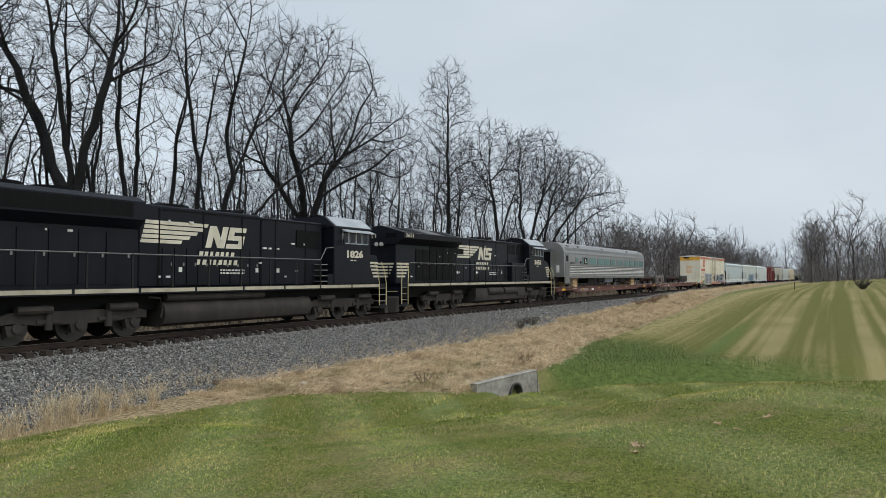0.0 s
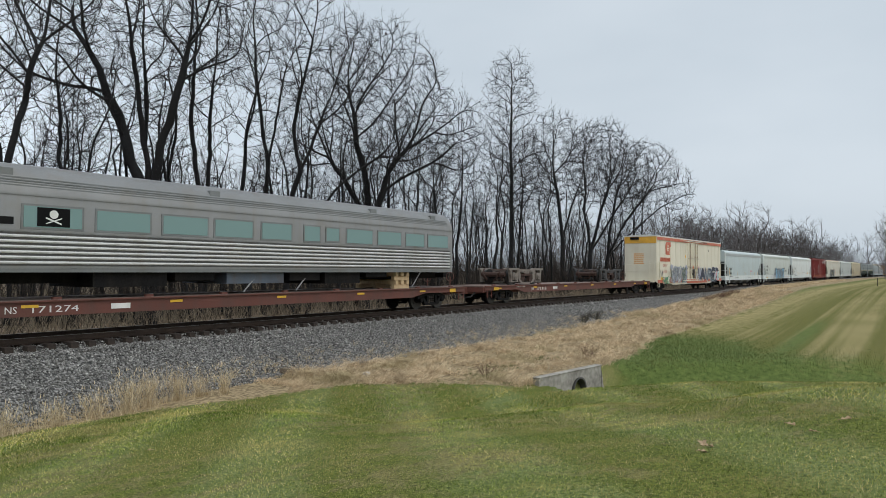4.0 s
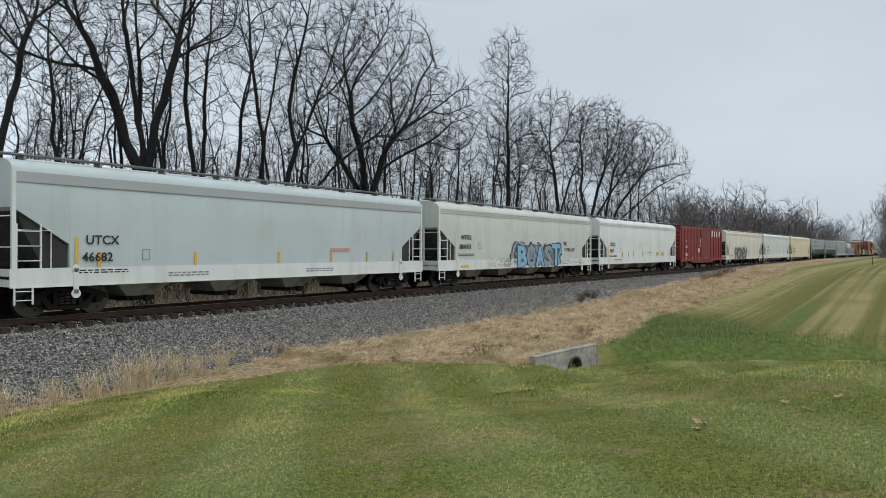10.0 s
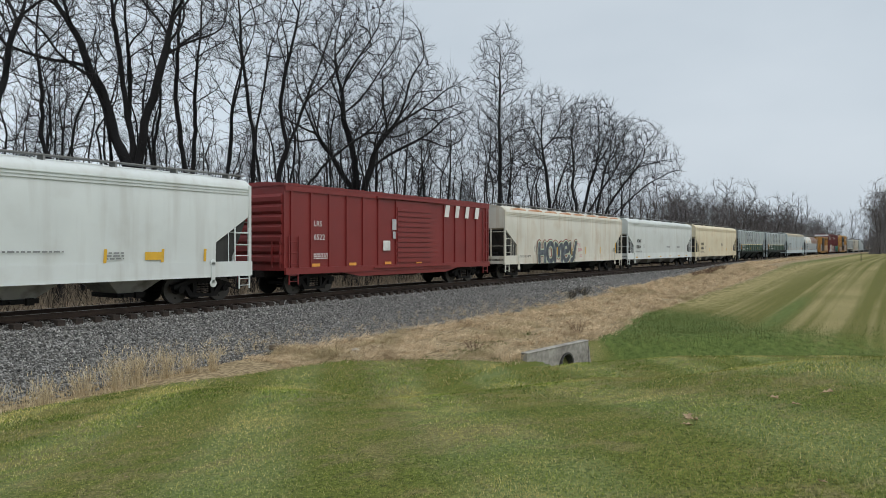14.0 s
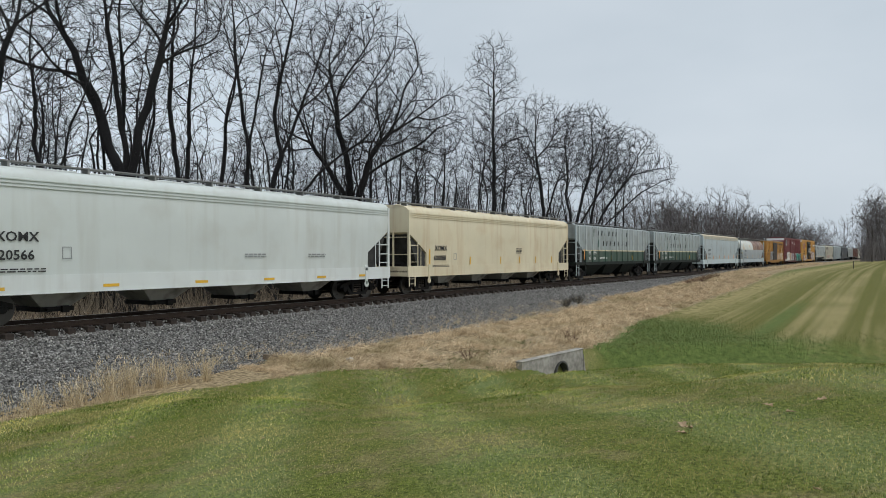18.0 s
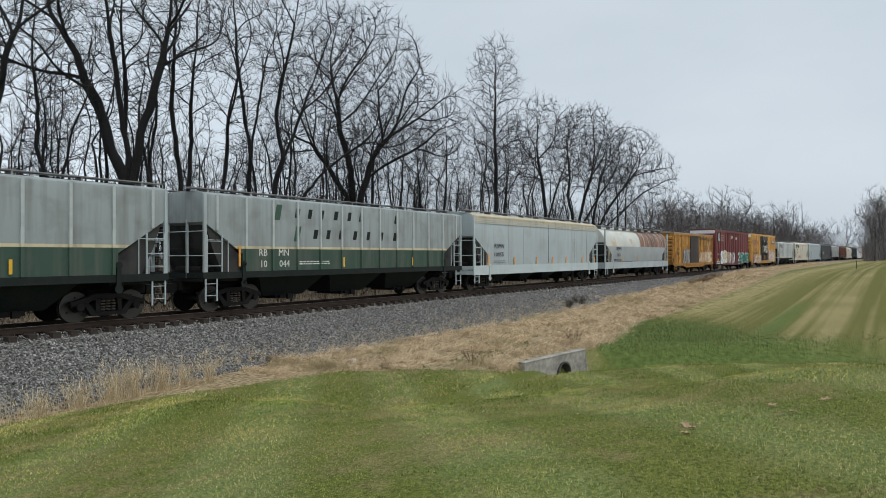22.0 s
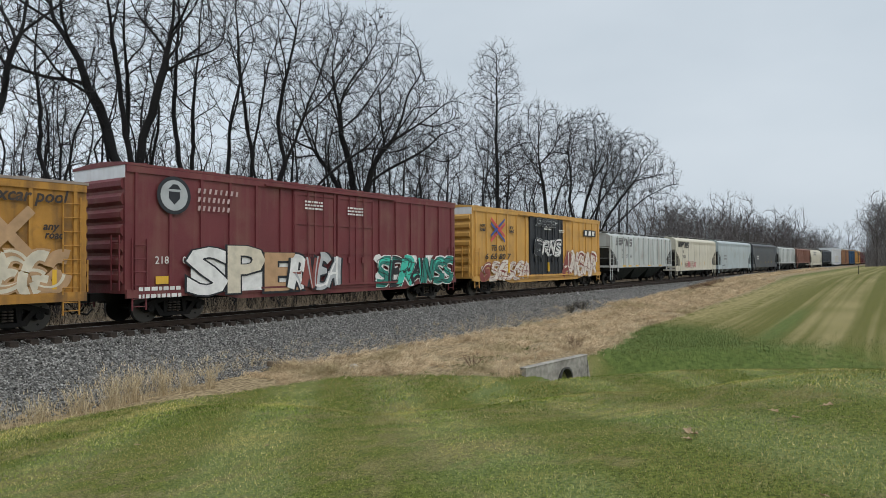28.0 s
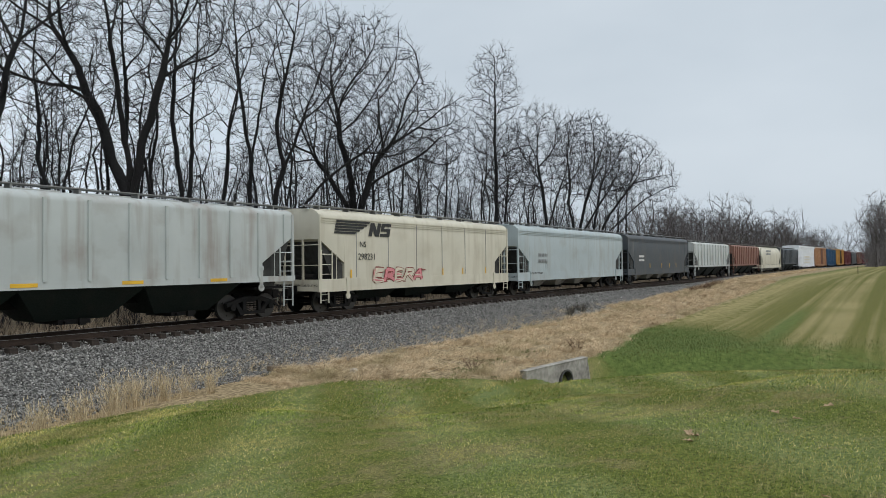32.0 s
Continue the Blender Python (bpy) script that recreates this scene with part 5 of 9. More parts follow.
def boxcar(a, b, label, skin, high, door=None, door_x=(-1.6, 1.6), posts=12, door_mat=None, floor=0.98, roof_mat=None, end_top=None, ribs_end=7, name="box_car", group="box cars", double=False, ribbed=True, louvre=False):
    L = b - a
    h = L / 2
    car = thing(name, pose(0, 0, 0), label, "box car", group)
    TRAIN.append((car, (a + b) / 2))
    w = 1.46
    boxes("body", [(-h, h, -w, w, floor, high - 0.10)], skin, car)
    roof = bmesh.new()
    prism(roof, [(-w - 0.06, high - 0.13), (-w - 0.06, high - 0.05), (-0.4, high + 0.04), (0.4, high + 0.04), (w + 0.06, high - 0.05), (w + 0.06, high - 0.13)], -h - 0.04, h + 0.04, "x")
    part("roof", roof, roof_mat or skin, car)
    seam = shared(("roof_seam", round(high, 2)), lambda bm: prism(bm, [(-w - 0.05, high - 0.06), (-w - 0.05, high - 0.02), (-0.4, high + 0.07), (0.4, high + 0.07), (w + 0.05, high - 0.02), (w + 0.05, high - 0.06)], -0.05, 0.05, "x"), roof_mat or skin)
    for k in range(int(L / 1.3)):
        at(part("roof_seam", seam, None, car), -h + 0.65 + k * 1.3)
    for s in (-1, 1):
        bar(car, "side_sill", -h + 0.02, h - 0.02, s * (w + 0.03) - 0.05, s * (w + 0.03) + 0.05, floor - 0.14, floor + 0.12, skin)
        bar(car, "top_chord", -h + 0.02, h - 0.02, s * (w + 0.02) - 0.035, s * (w + 0.02) + 0.035, high - 0.34, high - 0.14, skin)
        deep = bmesh.new()
        prism(deep, [(-h + 3.2, floor - 0.13), (-h + 4.4, floor - 0.34), (h - 4.4, floor - 0.34), (h - 3.2, floor - 0.13)], s * w - 0.03, s * w + 0.03)
        part("fishbelly_sill", deep, skin, car)
    post = shared(("post", round(high - floor, 2)), lambda bm: box(bm, -0.05, 0.05, -0.045, 0.045, floor + 0.12, high - 0.34), skin)
    for k in range(posts):
        x = -h + 0.35 + (L - 0.7) * k / (posts - 1)
        if ribbed and not (door_x[0] - 0.15 < x < door_x[1] + 0.15):
            for s in (-1, 1):
                at(part("post", post, None, car), x, s * (w + 0.02))
    for s in (-1, 1):
        x = s * h
        for k in range(ribs_end):
            z = floor + 0.25 + (high - floor - 0.7) * (k + 0.5) / ribs_end
            rib = bmesh.new()
            prism(rib, [(0, z - 0.20), (s * 0.09, z - 0.08), (s * 0.09, z + 0.08), (0, z + 0.20)], -w + 0.1, w - 0.1)
            at(part("end_rib", rib, skin, car), x)
        if end_top:
            bar(car, "end_panel", min(x, x + s * 0.02), max(x, x + s * 0.02), -w, w, high - 0.52, high - 0.12, end_top)
            small_print(car, 0, 0, 0.5, 1, M_BLACKTEXT, 0, 0.1)
        bogie(car, s * (h - 2.0))
        for q in (-1, 1):
            ladder(car, x - s * 0.45, q * (w + 0.06), floor + 0.05, high - 2.4 if high > 4.8 else high - 0.5 if s > 0 else high - 2.1, 0.5, skin)
            ladder(car, x - s * 0.45, q * (w + 0.04), 0.45, floor - 0.05, 0.46, skin, rungs=2, name="step")
        ladder(car, x + s * 0.11, -w + 0.35, floor + 0.1, high - 2.3, 0.45, skin, "y")
    couplers(car, h + 0.35)
    bar(car, "centre_sill", -h - 0.4, h + 0.4, -0.24, 0.24, 0.72, floor, M_UNDER)
    pipes = bmesh.new()
    tube(pipes, [(-h + 3, -0.9, 0.72), (h - 3, -0.9, 0.72)], 0.03, 5)
    box(pipes, -1.1, 0.1, -0.8, -0.3, 0.55, 0.95)
    tube(pipes, [(0.6, -0.6, 0.7), (1.9, -0.6, 0.7)], 0.18, 10)
    part("brake_gear", pipes, M_UNDER, car)
    if door:
        dm = door_mat or skin
        spans = [(door_x[0], (door_x[0] + door_x[1]) / 2), ((door_x[0] + door_x[1]) / 2, door_x[1])] if double else [door_x]
        for d0, d1 in spans:
            for s in (-1, 1):
                y = s * (w + 0.055)
                leaf = bar(car, "door", d0 + 0.03, d1 - 0.03, min(y, y - s * 0.05), max(y, y - s * 0.05), floor + 0.05, high - 0.30, dm)
                if louvre:
                    slat = shared(("door_bead", round(d1 - d0, 2)), lambda bm: prism(bm, [(-0.03, -0.09), (0.03, -0.05), (0.03, 0.05), (-0.03, 0.09)], -(d1 - d0) / 2 + 0.1, (d1 - d0) / 2 - 0.1, "x"), dm)
                    n = int((high - floor - 0.6) / 0.24)
                    for k in range(n):
                        at(part("door_bead", slat, None, leaf), (d0 + d1) / 2, y + s * 0.02, floor + 0.3 + k * 0.24)
                else:
                    for x in (d0 + 0.12, (d0 + d1) / 2, d1 - 0.12):
                        bar(leaf, "door_stile", x - 0.045, x + 0.045, min(y, y + s * 0.04), max(y, y + s * 0.04), floor + 0.08, high - 0.33, dm)
                    for k in range(4):
                        z = floor + 0.1 + (high - floor - 0.6) * k / 3
                        bar(leaf, "door_rail", d0 + 0.06, d1 - 0.06, min(y, y + s * 0.03), max(y, y + s * 0.03), z, z + 0.10, dm)
                    for x in (d0 + (d1 - d0) * 0.32, d0 + (d1 - d0) * 0.68):
                        rod = bmesh.new()
                        tube(rod, [(x, y + s * 0.06, floor + 0.06), (x, y + s * 0.06, high - 0.36)], 0.025, 6)
                        box(rod, x - 0.12, x + 0.12, y + s * 0.05 - 0.03, y + s * 0.05 + 0.03, floor + 0.9, floor + 1.15)
                        part("lock_rod", rod, dm, leaf)
        for s in (-1, 1):
            y = s * (w + 0.10)
            bar(car, "door_track", door_x[0] - 1.6, door_x[1] + 1.6, y - 0.05, y + 0.05, floor - 0.02, floor + 0.05, skin)
            bar(car, "door_hood", door_x[0] - 1.4, door_x[1] + 1.4, y - 0.05, y + 0.05, high - 0.30, high - 0.24, skin)
    return car, h


Y = -1.485  # just proud of the side sheet
# refrigerator car
car, h = boxcar(82.2, 103.3, "ivory refrigerator car with red trim and sprayed letters", P_REEFER, 5.12, "plug", (-1.8, 1.8), 15, P_REEFER, 0.98, P_ROOF, None, 0, "refrigerator_car", "", True, False)
for s in (-1, 1):
    bar(car, "red_band", -h + 0.02, h - 0.02, s * 1.519 - 0.005, s * 1.519 + 0.005, 4.70, 4.96, P_REDLINE)
    bar(car, "red_sill", -h + 0.02, h - 0.02, s * 1.548 - 0.004, s * 1.548 + 0.004, 0.84, 1.12, P_REDLINE)
    for k in range(14):
        x = -h + 0.75 + k * (2 * h - 1.5) / 13
        if not -1.9 < x < 1.9:
            bar(car, "side_seam", x - 0.025, x + 0.025, s * 1.468 - 0.012, s * 1.468 + 0.012, 1.12, 4.74, P_REEFER)
bar(car, "end_cap", -h - 0.02, -h, -1.46, 1.46, 4.40, 5.0, paint("yellow_cap_paint", (0.74, 0.40, 0.05), 0.55, 0, (0.4, 0.25, 0.08), 0.3, 0.3))
bar(car, "vent_hood", -h - 0.10, -h - 0.02, 0.1, 0.9, 4.72, 4.95, M_UNDER)
small_print(car, -0.4, 4.75, 0.1, 1, M_BLACKTEXT)
e = small_print(car, 0, 0, 0.9, 6, SP_ORANGE, 0, 0.09)
at(e, -h - 0.006, 0.6, 3.4, 0, 0, -90)
mark = bmesh.new()
prism(mark, [(0, 0.15), (0.2, 0.0), (1.15, 0.0), (1.15, 0.75), (1.45, 0.75), (1.45, 1.18), (0.25, 1.18), (0, 0.95)], -0.004, 0.004)
at(part("mark", mark, P_REDLINE, car), -h + 2.35, Y, 3.40)
flake = bmesh.new()
for k in range(3):
    a = math.pi * k / 3
    tube(flake, [(0.3 * math.cos(a), 0, 0.3 * math.sin(a)), (-0.3 * math.cos(a), 0, -0.3 * math.sin(a))], 0.03, 5)
at(part("snowflake", flake, P_REEFER, car), -h + 2.95, Y - 0.01, 4.0)
for k in range(10):
    slab = bmesh.new()
    prism(slab, [(0, 0), (0.22, 0), (0.30, 0.36), (0.08, 0.36)], -0.003, 0.003)
    at(part("letter_bar", slab, P_REDLINE, car), -9.65 + 0.275 * k, Y, 2.78)
lettering(car, "CRYX", -8.9, 2.3, 0.36, P_REDLINE, Y, 1.1)
lettering(car, "8119", -8.75, 1.74, 0.36, P_REDLINE, Y, 0.9)
blobs(car, -9.75, -8.8, 1.45, 2.0, [SP_DARK, P_REEFER, SP_DARK], 31, Y - 0.005, 4, rim=0.5)
blobs(car, -7.5, -6.9, 1.4, 1.9, [SP_DARK, P_REEFER, P_REEFER], 36, Y - 0.005, 2, rim=0.5)
blobs(car, -9.2, -6.9, 0.82, 1.3, [SP_GREEN, P_REEFER, SP_GREEN, SP_PINK], 35, -1.556, 5, rim=1.9)
blobs(car, -6.8, -2.1, 0.86, 2.3, [SP_GREY, SP_LILAC, SP_SILVER, SP_LILAC, SP_MOSS, SP_WHITE], 32, -1.556, 9, line=SP_DARK, cloud=SP_LILAC)
blobs(car, 1.2, 9.0, 0.84, 2.25, [SP_WHITE, SP_NAVY, SP_GREY, SP_NAVY, SP_NAVY, SP_LILAC], 33, -1.558, 6, cloud=SP_ROSE, line=SP_NAVY, rim=1.3, slant=0.3)
blobs(car, 7.4, 9.3, 1.0, 1.9, [SP_NAVY, SP_ROSE, SP_FROST], 34, -1.60, 3)
for x, z in ((-9.5, 1.1), (-2.45, 3.2), (h - 1.5, 1.4)):
    bar(car, "placard", x, x + 0.6 if z < 2 else x + 0.25, Y - 0.012, Y - 0.004, z, z + 0.25, M_YELLOW)
bar(car, "vent", h - 5.0, h - 4.86, Y - 0.01, Y, 3.95, 4.2, M_UNDER)
P_GEAR = paint("worn_door_gear", (0.34, 0.26, 0.18), 0.6, 0, (0.07, 0.05, 0.04), 0.7, 0.5)
for x in (-1.05, 0.55, 1.25):
    gear = bmesh.new()
    tube(gear, [(x, -1.60, 1.15), (x, -1.60, 4.72)], 0.022, 6)
    for z in (1.3, 2.2, 3.3, 4.4):
        box(gear, x - 0.07, x + 0.07, -1.63, -1.56, z - 0.05, z + 0.05)
    part("lock_bar", gear, P_GEAR, car)
for z in (1.75, 2.35, 3.15):
    gear = bmesh.new()
    tube(gear, [(-1.7, -1.59, z), (1.75, -1.59, z)], 0.02, 6)
    part("cross_bar", gear, P_GEAR, car)
boxes("lock_box", [(-0.35, 0.15, -1.66, -1.52, 1.5, 2.1), (-0.2, 0.02, -1.68, -1.6, 1.2, 1.55)], P_RUSTBLACK, car, bevel=0.02)
bar(car, "notice", -0.38, -0.1, -1.62, -1.61, 2.15, 2.45, MARK_ORANGE)
bar(car, "door_rail_top", -2.0, 4.8, -1.60, -1.52, 4.86, 4.92, P_RUSTBLACK)
bar(car, "door_rail_low", -2.0, 4.8, -1.60, -1.50, 0.74, 0.84, P_REDLINE)
for q in (-1, 1):
    rail_bm = bmesh.new()
    for z in (1.3, 1.9, 2.5):
        tube(rail_bm, [(-h - 0.3, -1.3, z), (-h - 0.3, 1.3, z)], 0.018, 5)
    for y in (-1.3, 1.3):
        tube(rail_bm, [(-h - 0.3, y, 1.0), (-h - 0.3, y, 2.5)], 0.018, 5)
    if q < 0:
        part("end_rail", rail_bm, P_REEFER, car)
        bar(car, "end_deck", -h - 0.5, -h, -1.3, 1.3, 0.92, 1.0, P_REEFER)
    else:
        rail_bm.free()

# red box car with a sliding door
car, h = boxcar(164.9, 180.3, "red box car with ribbed sides and a corrugated sliding door", P_RED, 4.42, "slide", (-0.9, 2.0), 15, P_RED, 0.98, P_RED, None, 7, louvre=True)
word_bars(car, h - 4.6, 3.45, 4, 3.9, 0.62, M_WHITETEXT, -1.545, gap=0.5)
lettering(car, "LRS", -h + 1.5, 2.75, 0.30, M_WHITETEXT, -1.536)
lettering(car, "6522", -h + 1.5, 2.2, 0.32, M_WHITETEXT, -1.536)
small_print(car, -h + 1.5, 1.6, 0.8, 3, M_WHITETEXT, -1.536)
for x in (-h + 1.4, -h + 3.6, -h + 6.0, -h + 8.4):
    bar(car, "reflective_strip", x, x + 0.45, -1.548, -1.54, 1.12, 1.24, SP_ORANGE)
bar(car, "notice", -h + 5.9, -h + 6.4, -1.53, -1.52, 1.75, 2.2, SP_WHITE)
boxes("notice", [(-h + 6.55, -h + 6.85, -1.53, -1.525, 2.7, 3.2), (-h + 6.6, -h + 6.8, -1.53, -1.525, 2.3, 2.62)], SP_SILVER, car)

# grimy ochre box car with a burnt dark door
car, h = boxcar(316.6, 331.9, "grimy ochre box car with a dark corrugated door", P_OCHRE2, 4.32, "slide", (-1.9, 1.4), 13, P_RUSTBLACK, 0.98, P_ROOFRUST, None, 7, louvre=True)
lettering(car, "The nationwide boxcar pool", 1.7, 3.62, 0.5, P_RUSTBLACK, -1.53, 5.4, 0.01, 0.25)
lettering(car, "next", 3.9, 2.86, 0.30, P_RUSTBLACK, -1.53, 0.55, 0.008, 0.25)
lettering(car, "load", 3.95, 2.62, 0.30, P_RUSTBLACK, -1.53, 0.55, 0.008, 0.25)
lettering(car, "any", 6.4, 2.86, 0.30, P_RUSTBLACK, -1.53, 0.45, 0.008, 0.25)
lettering(car, "road", 6.45, 2.62, 0.30, P_RUSTBLACK, -1.53, 0.55, 0.008, 0.25)
cross = bmesh.new()
for k in (-1, 1):
    prism(cross, [(5.5 - 0.7, 2.75 - k * 0.55), (5.5 - 0.5, 2.75 - k * 0.75), (5.5 + 0.7, 2.75 + k * 0.55), (5.5 + 0.5, 2.75 + k * 0.75)], -1.533 - 0.003 * k, -1.53 - 0.003 * k)
part("faded_mark", cross, SP_TAN, car)
lettering(car, "RBOX", -h + 1.0, 2.45, 0.34, P_RUSTBLACK, -1.53)
lettering(car, "42981", -h + 1.0, 1.98, 0.34, P_RUSTBLACK, -1.53)
blobs(car, 1.6, h - 0.6, 1.15, 2.2, [SP_TAN, SP_TAN, SP_CREAM, SP_TAN], 42, -1.53, 9)
blobs(car, -h + 3.3, -2.1, 1.1, 2.5, [P_RUSTBLACK, SP_SILVER, SP_GREY, SP_SILVER], 43, -1.53, 4, line=P_RUSTBLACK, rim=1.3)
for x in (1.9, 4.3, h - 1.0):
    bar(car, "reflective_strip", x, x + 0.12, -1.548, -1.54, 1.2, 1.75, M_YELLOW)

# maroon high box car
car, h = boxcar(333.1, 351.6, "tall maroon box car with sprayed white letters and double doors", P_MAROON, 5.08, "plug", (-2.4, 2.55), 16, P_MAROON, 0.98, P_MAROON, P_WHITEBOX, 7, double=True)
disc_bm = bmesh.new()
disc(disc_bm, 0, 0, -0.004, 0.004, 0.62, 28)
at(part("round_mark", disc_bm, P_BLACK, car), -7.61, -1.545, 4.12)
disc_bm = bmesh.new()
disc(disc_bm, 0, 0, -0.004, 0.004, 0.50, 24)
at(part("round_mark_centre", disc_bm, SP_SILVER, car), -7.61, -1.552, 4.12)
shield = bmesh.new()
prism(shield, [(-0.2, 0.12), (0.2, 0.12), (0.2, -0.1), (0, -0.3), (-0.2, -0.1)], -0.004, 0.004)
prism(shield, [(-0.22, 0.2), (-0.05, 0.36), (0.12, 0.36), (0.24, 0.2)], -0.004, 0.004)
at(part("round_mark_shield", shield, P_BLACK, car), -7.61, -1.559, 4.12)
for z, k, wide in ((4.27, 8, 1.8), (3.98, 7, 1.4), (3.68, 7, 1.4)):
    word_bars(car, -6.72, z, k, wide, 0.17, spray("faded_white", (0.46, 0.34, 0.33)), -1.545, gap=0.42)
lettering(car, "218", -8.3, 1.9, 0.34, M_WHITETEXT, -1.545)
lettering(car, "043", -7.3, 1.9, 0.34, M_WHITETEXT, -1.545)
bar(car, "placard", -8.25, -7.8, -1.53, -1.52, 1.25, 1.5, M_YELLOW)
small_print(car, -1.8, 4.3, 1.0, 3, M_WHITETEXT, -1.60, 0.07)
small_print(car, 0.7, 4.2, 1.0, 3, M_WHITETEXT, -1.60, 0.07)
bar(car, "spray_ground", -7.0, -2.5, -1.578, -1.572, 0.92, 2.3, SP_WHITE)
sprayed(car, "SPE", -7.2, 0.88, 2.05, 5.0, [SP_WHITE, SP_CREAM, SP_TAN], P_BLACK, -1.60, 5, 0.075)
blobs(car, -2.6, 0.2, 0.85, 2.2, [P_BLACK, SP_WHITE, SP_SILVER, SP_WHITE, SP_MAROON], 52, -1.63, 4)
SP_JADE = spray("jade", (0.02, 0.20, 0.16))
blobs(car, 2.7, 8.9, 0.82, 2.1, [SP_WHITE, SP_JADE, P_BLACK, SP_TEAL, SP_JADE], 57, -1.56, 7, line=P_BLACK, rim=1.35, cloud=SP_WHITE)
small_print(car, -h + 0.4, 1.05, 1.5, 2, M_WHITETEXT, -1.56, 0.12)

# ochre high box car with black doors
car, h = boxcar(353.3, 371.8, "tall ochre box car with black double doors and sprayed letters", P_OCHRE, 5.08, "plug", (-2.55, 2.45), 16, P_BLACK, 0.98, P_OCHRE, P_WHITEBOX, 7, double=True)
MARK_BLUE, MARK_RED = paint("mark_blue", (0.03, 0.07, 0.30), 0.5), paint("mark_red", (0.60, 0.06, 0.07), 0.5)
for k, (m, dz) in enumerate(((MARK_BLUE, 0.14), (MARK_RED, -0.14), (MARK_BLUE, -0.14), (MARK_RED, 0.14))):
    s = 1 if k < 2 else -1
    bm = bmesh.new()
    prism(bm, [(-0.80, -0.50 * s + dz - 0.07), (-0.80, -0.50 * s + dz + 0.09), (0.80, 0.50 * s + dz + 0.09), (0.80, 0.50 * s + dz - 0.07)], -0.002 * k, -0.002 * k + 0.002)
    at(part("cross_mark", bm, m, car), -h + 2.75, -1.545, 3.75)
lettering(car, "next", -h + 0.75, 3.9, 0.28, M_BLACKTEXT, -1.53, 0.6, 0.008, 0.2)
lettering(car, "load", -h + 0.78, 3.66, 0.28, M_BLACKTEXT, -1.53, 0.6, 0.008, 0.2)
lettering(car, "any", -h + 4.15, 3.9, 0.28, M_BLACKTEXT, -1.53, 0.5, 0.008, 0.2)
lettering(car, "road", -h + 4.1, 3.66, 0.28, M_BLACKTEXT, -1.53, 0.6, 0.008, 0.2)
lettering(car, "TB OX", -h + 2.0, 2.55, 0.46, M_BLACKTEXT, -1.545, 1.7, 0.01, 0.2)
lettering(car, "6 65 80 7", -h + 1.3, 2.06, 0.46, M_BLACKTEXT, -1.545, 3.0, 0.01, 0.2)
bar(car, "name_plate", 6.0, 8.25, -1.552, -1.540, 3.74, 4.22, P_BLACK)
word_bars(car, 6.2, 3.82, 3, 2.0, 0.32, M_WHITETEXT, -1.556, gap=0.2)
blobs(car, -8.4, -2.6, 0.84, 1.9, [SP_TAN, SP_CHALK, SP_CHALK, SP_CHALK, SP_MAROON], 61, -1.55, 6, cloud=SP_CHALK, line=SP_MAROON, rim=1.2, slant=0.5)
blobs(car, 2.5, 8.3, 0.84, 2.55, [SP_TAN, SP_CHALK, SP_MAROON, SP_CHALK, SP_CHALK], 62, -1.55, 5, cloud=SP_CHALK, line=SP_MAROON, rim=1.2)
blobs(car, -1.9, 2.0, 2.3, 3.3, [SP_SILVER, SP_WHITE, SP_CHALK, SP_WHITE, P_BLACK], 63, -1.61, 4, line=P_BLACK, rim=1.2)
blobs(car, -1.7, 1.2, 4.2, 4.7, [SP_SILVER, P_BLACK, P_BLACK], 64, -1.61, 4, rim=1.3)
small_print(car, -0.6, 4.3, 1.1, 3, M_WHITETEXT, -1.60, 0.08)
small_print(car, 1.7, 4.0, 0.8, 2, M_WHITETEXT, -1.60, 0.06)
for x in (-h + 3.9, -0.0, h - 1.0):
    bar(car, "reflective_strip", x, x + 0.14, -1.61, -1.54, 1.25, 1.85, M_YELLOW)

# the far end of the train
car, h = boxcar(519.8, 539.5, "tall plain white box car", P_WHITEBOX, 4.95, None, (9, 9), 16, None, 0.98, P_WHITEBOX, P_WHITEBOX)
small_print(car, -4, 2.6, 7, 3, P_REEFER, -1.53, 0.3)
car, h = boxcar(541.5, 559.6, "orange-brown box car with a dark door", P_ORANGEBOX, 5.0, "plug", (-0.4, 2.2), 14, P_BROWN, 0.98, P_ROOF, P_WHITEBOX)
car, h = boxcar(562.0, 578.6, "dark blue box car with plain sides", P_BLUEBOX, 4.8, "plug", (-1.5, 1.5), 14, P_BLUEBOX, 0.98, P_BLUEBOX)
car, h = boxcar(580.5, 598.4, "ochre box car with a black door", P_OCHRE, 5.0, "plug", (-0.4, 2.4), 14, P_BLACK, 0.98, P_OCHRE)
car, h = boxcar(600.3, 618.4, "dark maroon box car with plain doors", P_MAROON, 4.7, "plug", (-1.5, 1.5), 14, P_MAROON, 0.98, P_MAROON)
car, h = hopper("hopper_car", 620.4, 637.0, "dark slate covered hopper car", P_SLATE, P_SLATE)
car, h = boxcar(639.0, 657.0, "brown box car with a white roof", P_BROWN, 4.9, "plug", (-1.5, 1.5), 14, P_BROWN, 0.98, P_WHITEBOX, P_WHITEBOX)
for k in range(4):
    car, h = boxcar(659.0 + 19.6 * k, 676.6 + 19.6 * k, "maroon box car with a plain door", P_MAROON, 4.6, "plug", (-1.5, 1.5), 14, P_MAROON)


